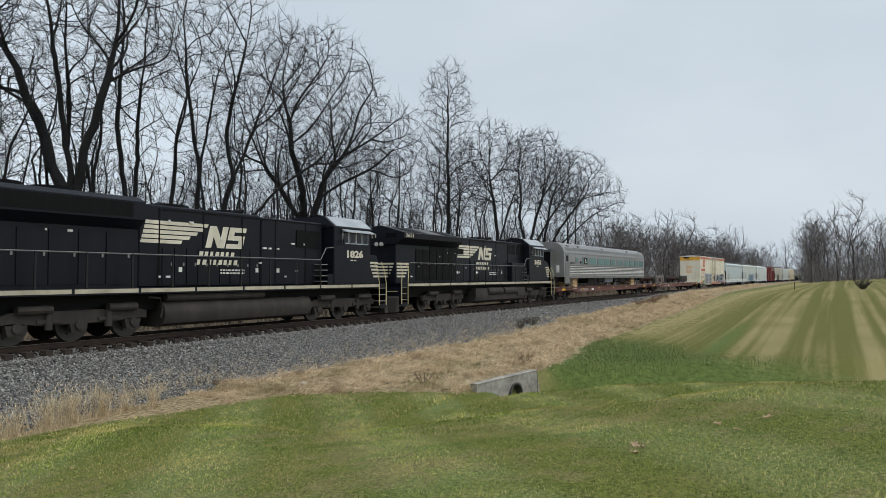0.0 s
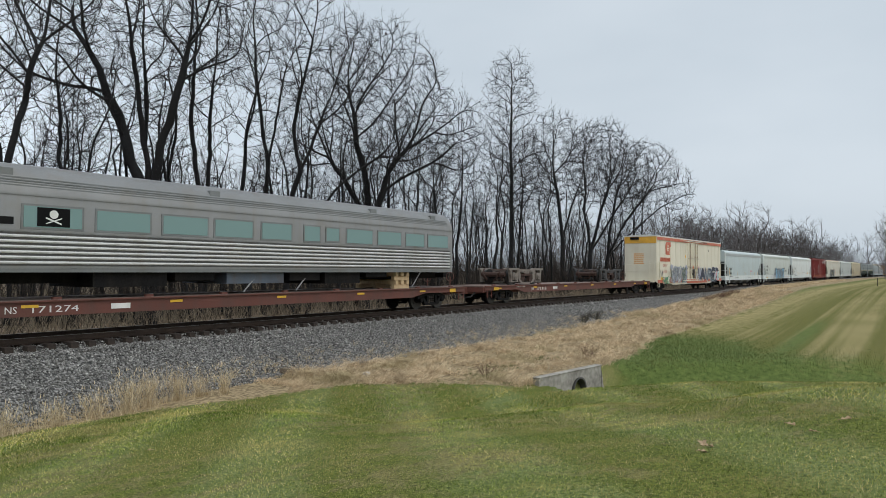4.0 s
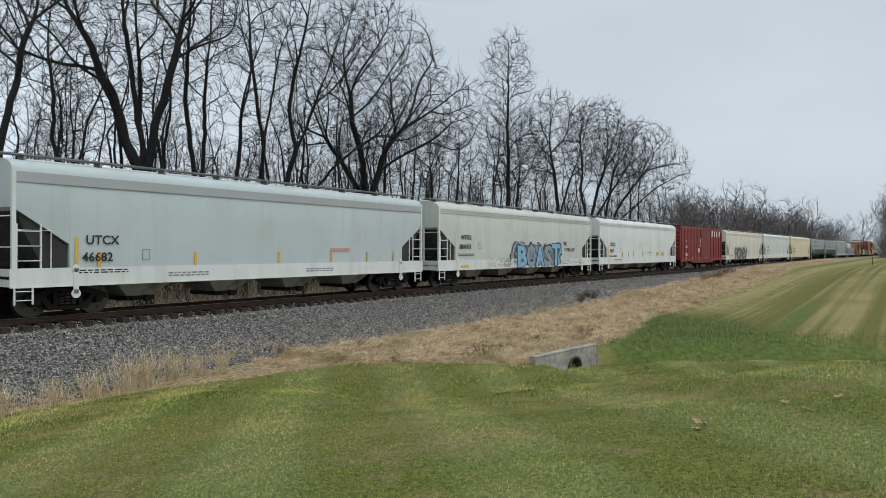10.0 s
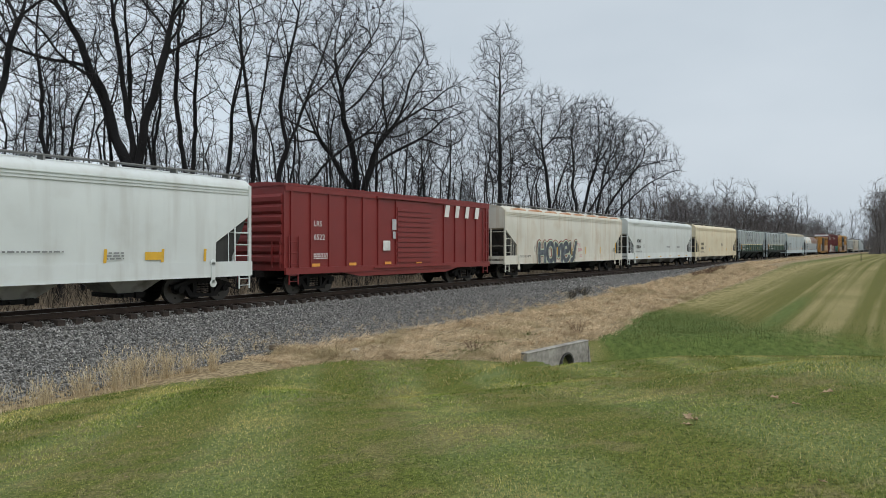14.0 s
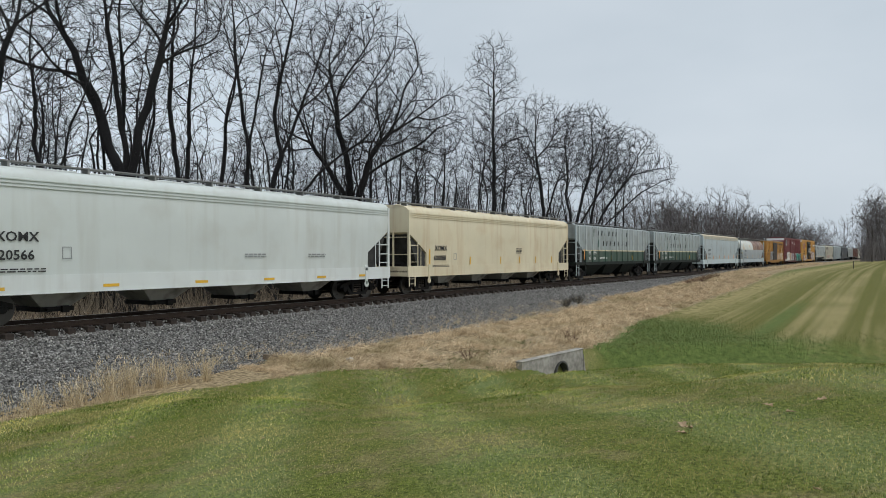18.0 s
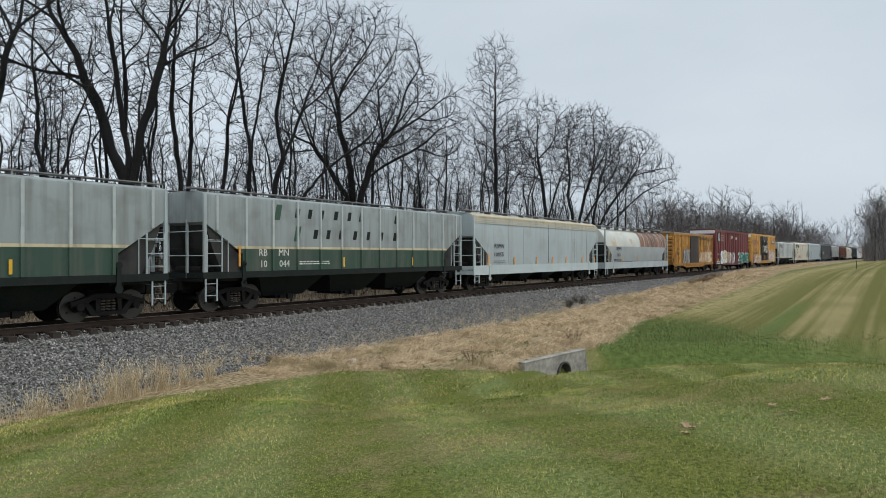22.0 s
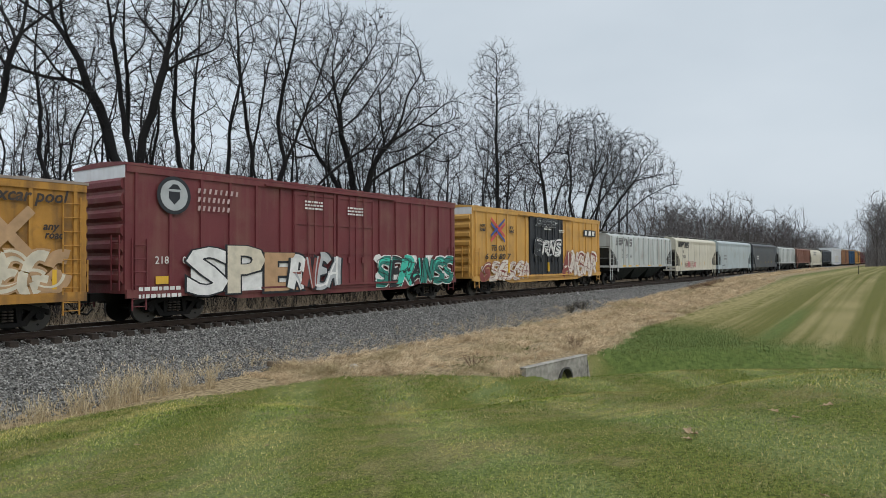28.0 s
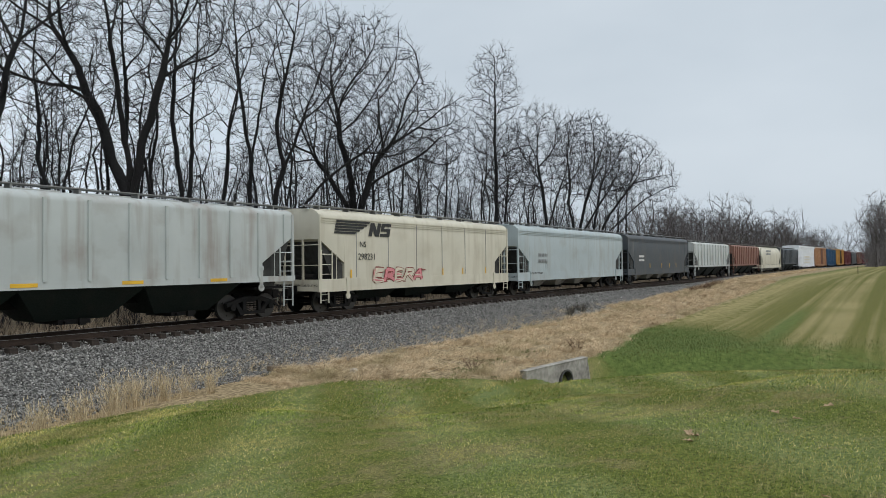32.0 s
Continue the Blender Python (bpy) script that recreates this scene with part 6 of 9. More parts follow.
# ---- locomotives, flat cars and the coach ----
P_LOCO = paint("locomotive_black", (0.0045, 0.0058, 0.0108), 0.45, 0, (0.010, 0.011, 0.0135), 0.30, 0.40, 0.15, 0.6, gloss=0.22)
P_LOCOLOW = paint("grimy_black", (0.040, 0.036, 0.033), 0.7, 0, (0.075, 0.062, 0.052), 0.5, 0.5, gloss=0.2)
P_LOCODARK = paint("vent_black", (0.003, 0.003, 0.0035), 0.6, 0, (0.008, 0.008, 0.008), gloss=0.15)
P_FRAMELINE = paint("frame_stripe", (0.46, 0.42, 0.32), 0.6, 0, (0.22, 0.15, 0.08), 0.5, 0.4)
P_LOCOTEXT = paint("locomotive_lettering", (0.66, 0.62, 0.50), 0.6, 0, (0.35, 0.30, 0.22), 0.35, 0.3)
P_SILVERROOF = paint("pale_cab_roof", (0.42, 0.45, 0.48), 0.45, 0.2, (0.2, 0.2, 0.2), 0.3, 0.3)
P_HANDRAIL = paint("handrail_black", (0.012, 0.012, 0.013), 0.5, gloss=0.3)
P_HANDRAIL2 = paint("handrail_cream", (0.60, 0.53, 0.28), 0.5)
M_CABGLASS = glassy("cab_glass", (0.008, 0.010, 0.012), 0.12)
M_CABGLASS.node_tree.nodes["Principled BSDF"].inputs["Specular IOR Level"].default_value = 0.25
M_LENS = glassy("headlight_lens", (0.5, 0.5, 0.46), 0.15)


def loco_side_frame(bm):
    prism(bm, [(-2.35, 0.62), (-2.35, 0.86), (-2.0, 0.96), (2.0, 0.96), (2.35, 0.86), (2.35, 0.62), (1.9, 0.66), (1.2, 0.56), (-1.2, 0.56), (-1.9, 0.66)], -0.10, 0.10)
    for x in (-1.85, 0, 1.85):
        prism(bm, [(x - 0.30, 0.60), (x - 0.22, 0.30), (x + 0.22, 0.30), (x + 0.30, 0.60)], -0.09, 0.11)
        disc(bm, x, 0.52, -0.17, 0.10, 0.14, 12)
    for x in (-0.95, 0.95):
        tube(bm, [(x, -0.12, 0.42), (x, -0.12, 0.92)], 0.11, 10)
        box(bm, x - 0.35, x + 0.35, -0.16, -0.04, 0.62, 0.72)


def loco_bogie(car, x):
    b = at(part("bogie", shared("loco_bolster", lambda bm: (box(bm, -2.1, 2.1, -0.55, 0.55, 0.5, 0.9), box(bm, -0.4, 0.4, -1.0, 1.0, 0.7, 1.0)), M_TRUCK), None, car), x)
    for s in (-1, 1):
        at(part("side_frame", shared("loco_side_frame", loco_side_frame, P_LOCOLOW), None, b), 0, s * 1.05, 0, 0, 0, 0 if s < 0 else 180)
        cyl = bmesh.new()
        tube(cyl, [(-0.5, 0, 0), (0.5, 0, 0)], 0.13, 10)
        at(part("brake_cylinder", cyl, P_LOCOLOW, b), s * 1.4, -1.22, 1.02)
    for k in (-1, 0, 1):
        w = at(part("wheelset", wheelset_mesh(0.52), None, b), k * 1.85, 0, 0.52)
        WHEELS.append((w, k * 1.85, 0.52))


def hand_rail(car, x0, x1, y, z0, z1, posts, material=None):
    rail = bmesh.new()
    tube(rail, [(x0, y, z1), (x1, y, z1)], 0.02, 6)
    part("handrail", rail, material or M_WALKWAY, car)
    post = shared(("rail_post", round(z1 - z0, 2)), lambda bm: box(bm, -0.03, 0.03, -0.02, 0.02, 0, z1 - z0), P_HANDRAIL)
    for k in range(posts):
        at(part("rail_post", post, None, car), x0 + (x1 - x0) * k / (posts - 1), y, z0)


def stairs_end(car, s, x):
    """Steps, grab rails and plow at one end of a locomotive."""
    for q in (-1, 1):
        for k in range(4):
            bar(car, "stair_tread", min(x, x - s * 0.5), max(x, x - s * 0.5), q * 1.15 - 0.35, q * 1.15 + 0.35, 0.42 + 0.32 * k, 0.46 + 0.32 * k, M_WALKWAY)
        bar(car, "stair_side", min(x, x - s * 0.55), max(x, x - s * 0.55), q * 1.50 - 0.02, q * 1.50 + 0.02, 0.40, 0.62, P_LOCO)
        for d in (0.0, 0.6):
            g = bmesh.new()
            tube(g, [(x - s * d, q * 1.53, 0.55), (x - s * d, q * 1.53, 1.7), (x - s * (d + 0.12), q * 1.5, 2.3), (x - s * (d + 0.12), q * 1.3, 2.72)], 0.022, 6)
            part("grab_rail", g, P_HANDRAIL2, car)
        h = bmesh.new()
        tube(h, [(x + s * 0.05, q * 0.5, 1.3), (x + s * 0.3, q * 0.55, 0.6), (x + s * 0.45, q * 0.5, 0.5), (x + s * 0.5, q * 0.4, 0.8)], 0.035, 6)
        part("air_hose", h, M_HOSE, car)
    plow = bmesh.new()
    prism(plow, [(0, 0.15), (s * 0.35, 0.12), (s * 0.15, 0.85), (0, 0.95)], -1.4, 1.4)
    at(part("plow", plow, P_LOCOLOW, car), x + s * 0.05)
    bar(car, "end_plate", min(x, x + s * 0.05), max(x, x + s * 0.05), -1.5, 1.5, 0.75, 1.62, P_LOCO)
    bar(car, "cut_lever", min(x + s * 0.06, x + s * 0.10), max(x + s * 0.06, x + s * 0.10), -1.3, 1.3, 1.18, 1.22, P_HANDRAIL2)
    hand_rail(car, x, x, -0.7, 1.62, 2.6, 2)


def cab(car, x0, x1, nose, top, number):
    """A wide-nosed cab at the +x end."""
    shell = bmesh.new()
    box(shell, x0, x1, -1.50, 1.50, 1.62, top - 0.50)
    part("cab", shell, P_LOCO, car, bevel=0.03)
    roof = bmesh.new()
    prism(roof, [(-1.54, top - 0.52), (-1.52, top - 0.46), (-0.95, top), (0.95, top), (1.52, top - 0.46), (1.54, top - 0.52)], x0 - 0.05, x1 + 0.10, "x")
    part("cab_roof", roof, P_LOCO, car)
    for s in (-1, 1):
        panel = bmesh.new()
        prism(panel, [(s * 1.525, top - 0.455), (s * 1.530, top - 0.44), (s * 0.96, top + 0.016), (s * 0.955, top + 0.004)], x0 + 0.1, x1, "x")
        part("roof_panel", panel, P_SILVERROOF, car)
        shade = bmesh.new()
        prism(shade, [(s * 1.50, top - 0.60), (s * 1.505, top - 0.56), (s * 1.80, top - 0.68), (s * 1.80, top - 0.72)], x0 + 0.55, x1 - 0.05, "x")
        part("sun_shade", shade, P_SILVERROOF, car)
        n = 4
        for k in range(n):
            a = x0 + 0.60 + k * (x1 - x0 - 0.75) / n
            b = a + (x1 - x0 - 0.75) / n - 0.06
            win = bar(car, "window_frame", a, b, s * 1.505 - 0.012, s * 1.505 + 0.012, top - 1.24, top - 0.64, P_SILVERROOF)
            bar(win, "pane", a + 0.045, b - 0.045, s * 1.512 - 0.012, s * 1.512 + 0.012, top - 1.195, top - 0.685, M_CABGLASS)
    nose_bm = bmesh.new()
    prism(nose_bm, [(x1 - 0.02, 1.62), (nose, 1.62), (nose, 2.85), (nose - 0.10, 3.02), (x1 - 0.02, 3.46 if nose - x1 > 1.3 else 3.12)], -1.18, 1.18)
    part("nose", nose_bm, P_LOCO, car, bevel=0.04)
    for k in range(5):
        for s in (-1, 1):
            bar(car, "nose_stripe", nose - 0.75 + 0.08 * k, nose - 0.02, s * 1.186 - 0.004, s * 1.186 + 0.004, 2.62 - 0.17 * k, 2.71 - 0.17 * k, P_LOCOTEXT)
        bar(car, "nose_bar", nose + 0.001, nose + 0.006, -1.1 + 0.1 * k, 1.1 - 0.1 * k, 2.62 - 0.17 * k, 2.71 - 0.17 * k, P_LOCOTEXT)
    wind = bmesh.new()
    prism(wind, [(x1 + 0.0, top - 1.05), (x1 + 0.03, top - 1.05), (x1 + 0.03, top - 0.42), (x1, top - 0.42)], -1.3, 1.3)
    part("windshield", wind, M_CABGLASS, car)
    lettering(car, number, x0 + 0.95, 2.88, 0.44, P_LOCOTEXT, -1.505, 1.25, 0.02)
    small_print(car, x0 + 1.2, 2.72, 0.5, 1, P_LOCOTEXT, -1.505)
    mirror = bmesh.new()
    tube(mirror, [(x0 + 0.5, -1.5, 3.6), (x0 + 0.5, -1.66, 3.6), (x0 + 0.5, -1.66, 3.75)], 0.02, 5)
    box(mirror, x0 + 0.44, x0 + 0.56, -1.70, -1.64, 3.45, 3.7)
    part("mirror", mirror, P_LOCO, car)


def hood_doors(car, x0, x1, z0, z1, n, y, material):
    leaf = shared(("hood_door", round((x1 - x0) / n, 2), round(z1 - z0, 2)), lambda bm: box(bm, 0.03, (x1 - x0) / n - 0.03, -0.015, 0.015, 0, z1 - z0), material)
    latch = shared("door_latch", lambda bm: box(bm, -0.03, 0.03, -0.02, 0.02, -0.06, 0.06), M_WALKWAY)
    for k in range(n):
        for s in (-1, 1):
            d = at(part("hood_door", leaf, None, car), x0 + k * (x1 - x0) / n, s * y, z0)
            if s < 0:
                at(part("door_latch", latch, None, d), (x1 - x0) / n - 0.12, -0.02, (z1 - z0) * 0.55)


def loco(a, b, number, flared, label):
    car = thing("locomotive", pose(0, 0, 0), label, "locomotive", "black diesel locomotives")
    TRAIN.append((car, (a + b) / 2))
    h = (b - a) / 2
    top = 4.66
    boxes("underframe", [(-h + 0.9, h - 0.9, -0.95, 0.95, 0.85, 1.42), (-2.2, 5.1, -0.8, 0.8, 0.45, 0.9)], P_LOCODARK, car)
    bar(car, "platform", -h + 0.3, h - 0.3, -1.52, 1.52, 1.42, 1.62, P_LOCO)
    for s in (-1, 1):
        for k in range(9):
            x = -h + 0.9 + k * (2 * h - 1.8) / 9
            bar(car, "frame_stripe", x + 0.05, x + (2 * h - 1.8) / 9 - 0.05, s * 1.524 - 0.004, s * 1.524 + 0.004, 1.47, 1.60, P_FRAMELINE)
    if flared:
        hood = bmesh.new()
        box(hood, -4.15, 6.2, -0.98, 0.98, 1.62, 4.42)
        part("engine_hood", hood, P_LOCO, car, bevel=0.05)
        rear = bmesh.new()
        box(rear, -h + 0.55, -4.2, -1.02, 1.02, 1.62, 3.85)
        part("radiator_cabinet", rear, P_LOCO, car, bevel=0.03)
        wings = bmesh.new()
        prism(wings, [(-1.05, 3.70), (-1.60, 4.02), (-1.62, 4.30), (-0.15, 4.72), (0.15, 4.72), (1.62, 4.30), (1.60, 4.02), (1.05, 3.70)], -h + 0.45, -4.25, "x")
        part("radiator_wing", wings, P_LOCO, car)
        for k in range(3):
            x = -h + 1.3 + 1.85 * k
            for s in (-1, 1):
                vent = bmesh.new()
                prism(vent, [(s * 1.45, 4.355), (s * 1.44, 4.375), (s * 0.35, 4.685), (s * 0.35, 4.665)], x, x + 1.4, "x")
                part("roof_screen", vent, P_LOCODARK if k != 1 else M_WALKWAY, car)
        for s in (-1, 1):
            bar(car, "number_board", -h + 0.44, -h + 0.46, s * 0.8 - 0.35, s * 0.8 + 0.35, 4.05, 4.3, P_LOCODARK)
            lettering(car, number, -h + 0.62, 4.06, 0.30, P_LOCOTEXT, s * 1.622, 0.75) if s < 0 else None
        end_no = lettering(car, number, 0, 0, 0.30, P_LOCOTEXT, 0, 0.75)
        at(end_no, -h + 0.435, 0.95, 4.06, 90, 0, -90)
        hood_doors(car, -8.7, -4.3, 1.75, 3.5, 6, 1.035, P_LOCODARK)
        for k in range(2):
            bar(car, "intake_screen", -7.2 + 2.2 * k, -5.4 + 2.2 * k, -1.04, -1.02, 3.35, 3.7, P_LOCODARK)
        step_x = 3.6
        blower = bmesh.new()
        box(blower, 3.4, 6.3, -1.30, 1.30, 1.62, 2.95)
        part("blower_cabinet", blower, P_LOCO, car, bevel=0.04)
        cab_x = (6.0, 8.85)
        logo_x = -3.9
        for k in range(4):
            bar(car, "hood_vent", 3.3 + 0.75 * k, 3.85 + 0.75 * k, -1.0, -0.975, 3.55, 4.2, P_LOCODARK)
    else:
        hood = bmesh.new()
        box(hood, -3.1, 2.5, -1.02, 1.02, 1.62, 4.46)
        part("engine_hood", hood, P_LOCO, car, bevel=0.05)
        rear = bmesh.new()
        prism(rear, [(-1.06, 1.62), (-1.06, 3.55), (-1.42, 3.85), (-1.42, 4.45), (-1.1, 4.62), (1.1, 4.62), (1.42, 4.45), (1.42, 3.85), (1.06, 3.55), (1.06, 1.62)], -h + 0.6, -3.15, "x")
        part("radiator_hood", rear, P_LOCO, car)
        bar(car, "radiator_screen", -h + 1.5, -3.6, -1.435, -1.42, 3.92, 4.40, P_LOCODARK)
        front = bmesh.new()
        box(front, 2.55, 6.35, -1.02, 1.02, 1.62, 4.40)
        part("inverter_hood", front, P_LOCO, car, bevel=0.05)
        bar(car, "blower_intake", 4.6, 6.1, -1.06, -1.02, 3.25, 4.0, P_LOCODARK)
        hood_doors(car, -h + 1.2, -3.4, 1.75, 3.4, 7, 1.075, P_LOCO)
        for k in range(3):
            fan = bmesh.new()
            tube(fan, [(-h + 2.2 + 1.7 * k, 0, 4.6), (-h + 2.2 + 1.7 * k, 0, 4.78)], 0.72, 20)
            part("fan_housing", fan, P_LOCODARK, car)
        cab_x = (6.6, 9.40)
        logo_x = -3.05
        fuel = bmesh.new()
        prism(fuel, [(-1.35, 0.95), (-1.42, 0.70), (-1.30, 0.38), (-0.9, 0.26), (0.9, 0.26), (1.30, 0.38), (1.42, 0.70), (1.35, 0.95), (1.2, 1.12), (-1.2, 1.12)], -2.3, 5.2, "x")
        part("fuel_tank", fuel, P_LOCOLOW, car, smooth=True)
        res = bmesh.new()
        tube(res, [(-2.2, -1.25, 1.28), (2.4, -1.25, 1.28)], 0.15, 12)
        part("air_reservoir", res, P_LOCOLOW, car)
        pipe = bmesh.new()
        tube(pipe, [(-2.9, -1.3, 1.3), (-2.45, -1.32, 1.25), (-2.35, -1.32, 0.9), (-2.4, -1.3, 0.6)], 0.04, 6)
        part("pipe", pipe, P_LOCOLOW, car)
        for q in (-1.2, 1.6):
            bar(car, "exhaust_hood", q - 0.5, q + 0.5, -0.4, 0.4, 4.46, 4.62, P_LOCODARK)
    if flared:
        tank = bmesh.new()
        prism(tank, [(-1.40, 0.98), (-1.40, 0.45), (-1.0, 0.28), (1.0, 0.28), (1.40, 0.45), (1.40, 0.98)], -2.4, 5.2, "x")
        part("fuel_tank", tank, P_LOCOLOW, car)
        for k in range(2):
            res = bmesh.new()
            tube(res, [(-0.6 + 2.4 * k, -1.30, 1.0), (1.5 + 2.4 * k, -1.30, 1.0)], 0.26, 14)
            part("air_reservoir", res, P_LOCOLOW, car, smooth=True)
        bar(car, "tank_box", -2.4, -0.8, -1.48, -1.0, 0.62, 1.22, P_LOCOLOW)
        bar(car, "tank_box", 4.0, 5.2, -1.48, -1.0, 0.62, 1.22, P_LOCOLOW)
        bar(car, "exhaust_hood", 0.2, 1.6, -0.4, 0.4, 4.42, 4.62, P_LOCODARK)
    # side doors and mark on the hood
    n = 9
    hood_doors(car, -2.2, 2.4, 1.72, 3.0, n, 1.035 if not flared else 1.0, P_LOCO)
    stripe_logo(car, logo_x, 3.14, 4.6, 0.82, P_LOCOTEXT, -1.03 if not flared else -0.99)
    for k in range(7):
        letter_shape(car, logo_x + 2.42 + 0.25 * k, 2.72, 0.21, 0.19, P_LOCOTEXT, k + 1, -1.066 if not flared else -1.025)
    for k in range(8):
        letter_shape(car, logo_x + 2.32 + 0.25 * k, 2.42, 0.21, 0.19, P_LOCOTEXT, k, -1.066 if not flared else -1.025)
    small_print(car, 0.4, 2.2, 1.2, 2, M_WHITETEXT, -1.056 if not flared else -1.02, 0.06)
    for x in (-4.0, -1.5, 2.2, 3.4):
        bar(car, "notice", x, x + 0.14, -1.07 if not flared else -1.035, -1.03 if not flared else -1.0, 2.15, 2.32, M_WHITETEXT)
    spots = random.Random(h)
    for k in range(16):
        x, z = spots.uniform(-h + 1.5, cab_x[0] - 1.0), spots.choice((1.95, 2.2, 2.5, 3.1, 3.35, 3.9))
        w = spots.choice((0.05, 0.05, 0.09, 0.16))
        bar(car, "label_plate", x, x + w, -1.10 if not flared else -1.06, -1.02, z, z + 0.07, M_WHITETEXT)
    lug = shared("lifting_lug", lambda bm: prism(bm, [(-0.12, 0), (0.12, 0), (0.05, 0.12), (-0.05, 0.12)], -0.03, 0.03), P_LOCO)
    for k in range(7):
        at(part("lifting_lug", lug, None, car), -2.0 + 1.1 * k, -0.7, 4.42 if flared else 4.46)
    seam = shared("hood_seam", lambda bm: box(bm, -0.03, 0.03, -0.012, 0.012, 1.66, 4.36), P_LOCODARK)
    for x in (-2.3, -0.4, 1.5, 3.35, 5.2):
        at(part("hood_seam", seam, None, car), x, -0.985 if flared else -1.025)
    bar(car, "hood_gutter", -2.2, cab_x[0] - 0.1, -1.05, -0.96, 4.30, 4.34, P_LOCODARK)
    antenna = bmesh.new()
    box(antenna, cab_x[0] + 0.4, cab_x[0] + 1.2, -0.3, 0.3, 4.74, 4.86)
    tube(antenna, [(cab_x[0] + 1.6, 0.2, 4.72), (cab_x[0] + 1.6, 0.2, 5.0)], 0.03, 6)
    part("antenna", antenna, P_LOCODARK, car)
    cab(car, cab_x[0], cab_x[1], h - 0.55, 4.74, number)
    bar(car, "cab_base", cab_x[0] - 0.4, cab_x[1] + 0.2, -1.46, 1.46, 1.62, 2.1, P_LOCO)
    hand_rail(car, -h + 1.2, cab_x[0] - 0.9, -1.47, 1.62, 2.72, 11)
    hand_rail(car, -h + 1.2, cab_x[0] - 0.9, 1.47, 1.62, 2.72, 11)
    up = bmesh.new()
    tube(up, [(cab_x[0] - 0.9, -1.47, 2.72), (cab_x[0] - 0.55, -1.49, 3.25), (cab_x[0] - 0.05, -1.50, 3.3)], 0.02, 6)
    part("handrail", up, M_WALKWAY, car)
    for k in range(4):
        bar(car, "cab_step", cab_x[0] - 0.85, cab_x[0] - 0.4, -1.45, -1.05, 1.75 + 0.25 * k, 1.79 + 0.25 * k, M_WALKWAY)
    for x in ((-5.8, 7.8) if flared else (-5.2, 7.8)):
        loco_bogie(car, x)
    for s in (-1, 1):
        stairs_end(car, s, s * (h - 0.35))
    for y in (-0.16, 0.16):
        lamp = bmesh.new()
        tube(lamp, [(-h + 0.52, y, 3.72), (-h + 0.40, y, 3.72)], 0.11, 14)
        part("headlight", lamp, M_LENS, car)
    for k in range(5):
        bar(car, "rear_stripe", -h + 0.535, -h + 0.545, -0.9 + 0.08 * k, 0.9 - 0.08 * k, 2.62 - 0.17 * k, 2.71 - 0.17 * k, P_LOCOTEXT)
        for s in (-1, 1):
            y = s * (1.035 if flared else 1.07)
            bar(car, "rear_flag", -h + 0.62, -h + 1.9 - 0.12 * k, y - 0.004, y + 0.004, 2.62 - 0.17 * k, 2.71 - 0.17 * k, P_LOCOTEXT)
    horn = bmesh.new()
    for y in (-0.15, 0, 0.15):
        tube(horn, [(1.9, y, 4.62), (2.35, y, 4.66)], 0.05, 8, 0.09)
    part("horn", horn, P_LOCODARK, car)
    couplers(car, h + 0.15)
    return car


loco(-21.2, 0.9, "1826", False, "black diesel locomotive with cream lettering and a wide cab")
loco(1.6, 23.9, "3651", True, "black diesel locomotive with winged radiators and cream lettering")

# ---- flat cars ----
P_DECK = paint("oxide_flat_car_paint", (0.125, 0.042, 0.030), 0.65, 0, (0.07, 0.045, 0.036), 0.5, 0.4, 0.12, 0.8)
P_DECKTOP = paint("worn_deck", (0.17, 0.12, 0.10), 0.75, 0, (0.16, 0.09, 0.07), 0.5, 0.2)


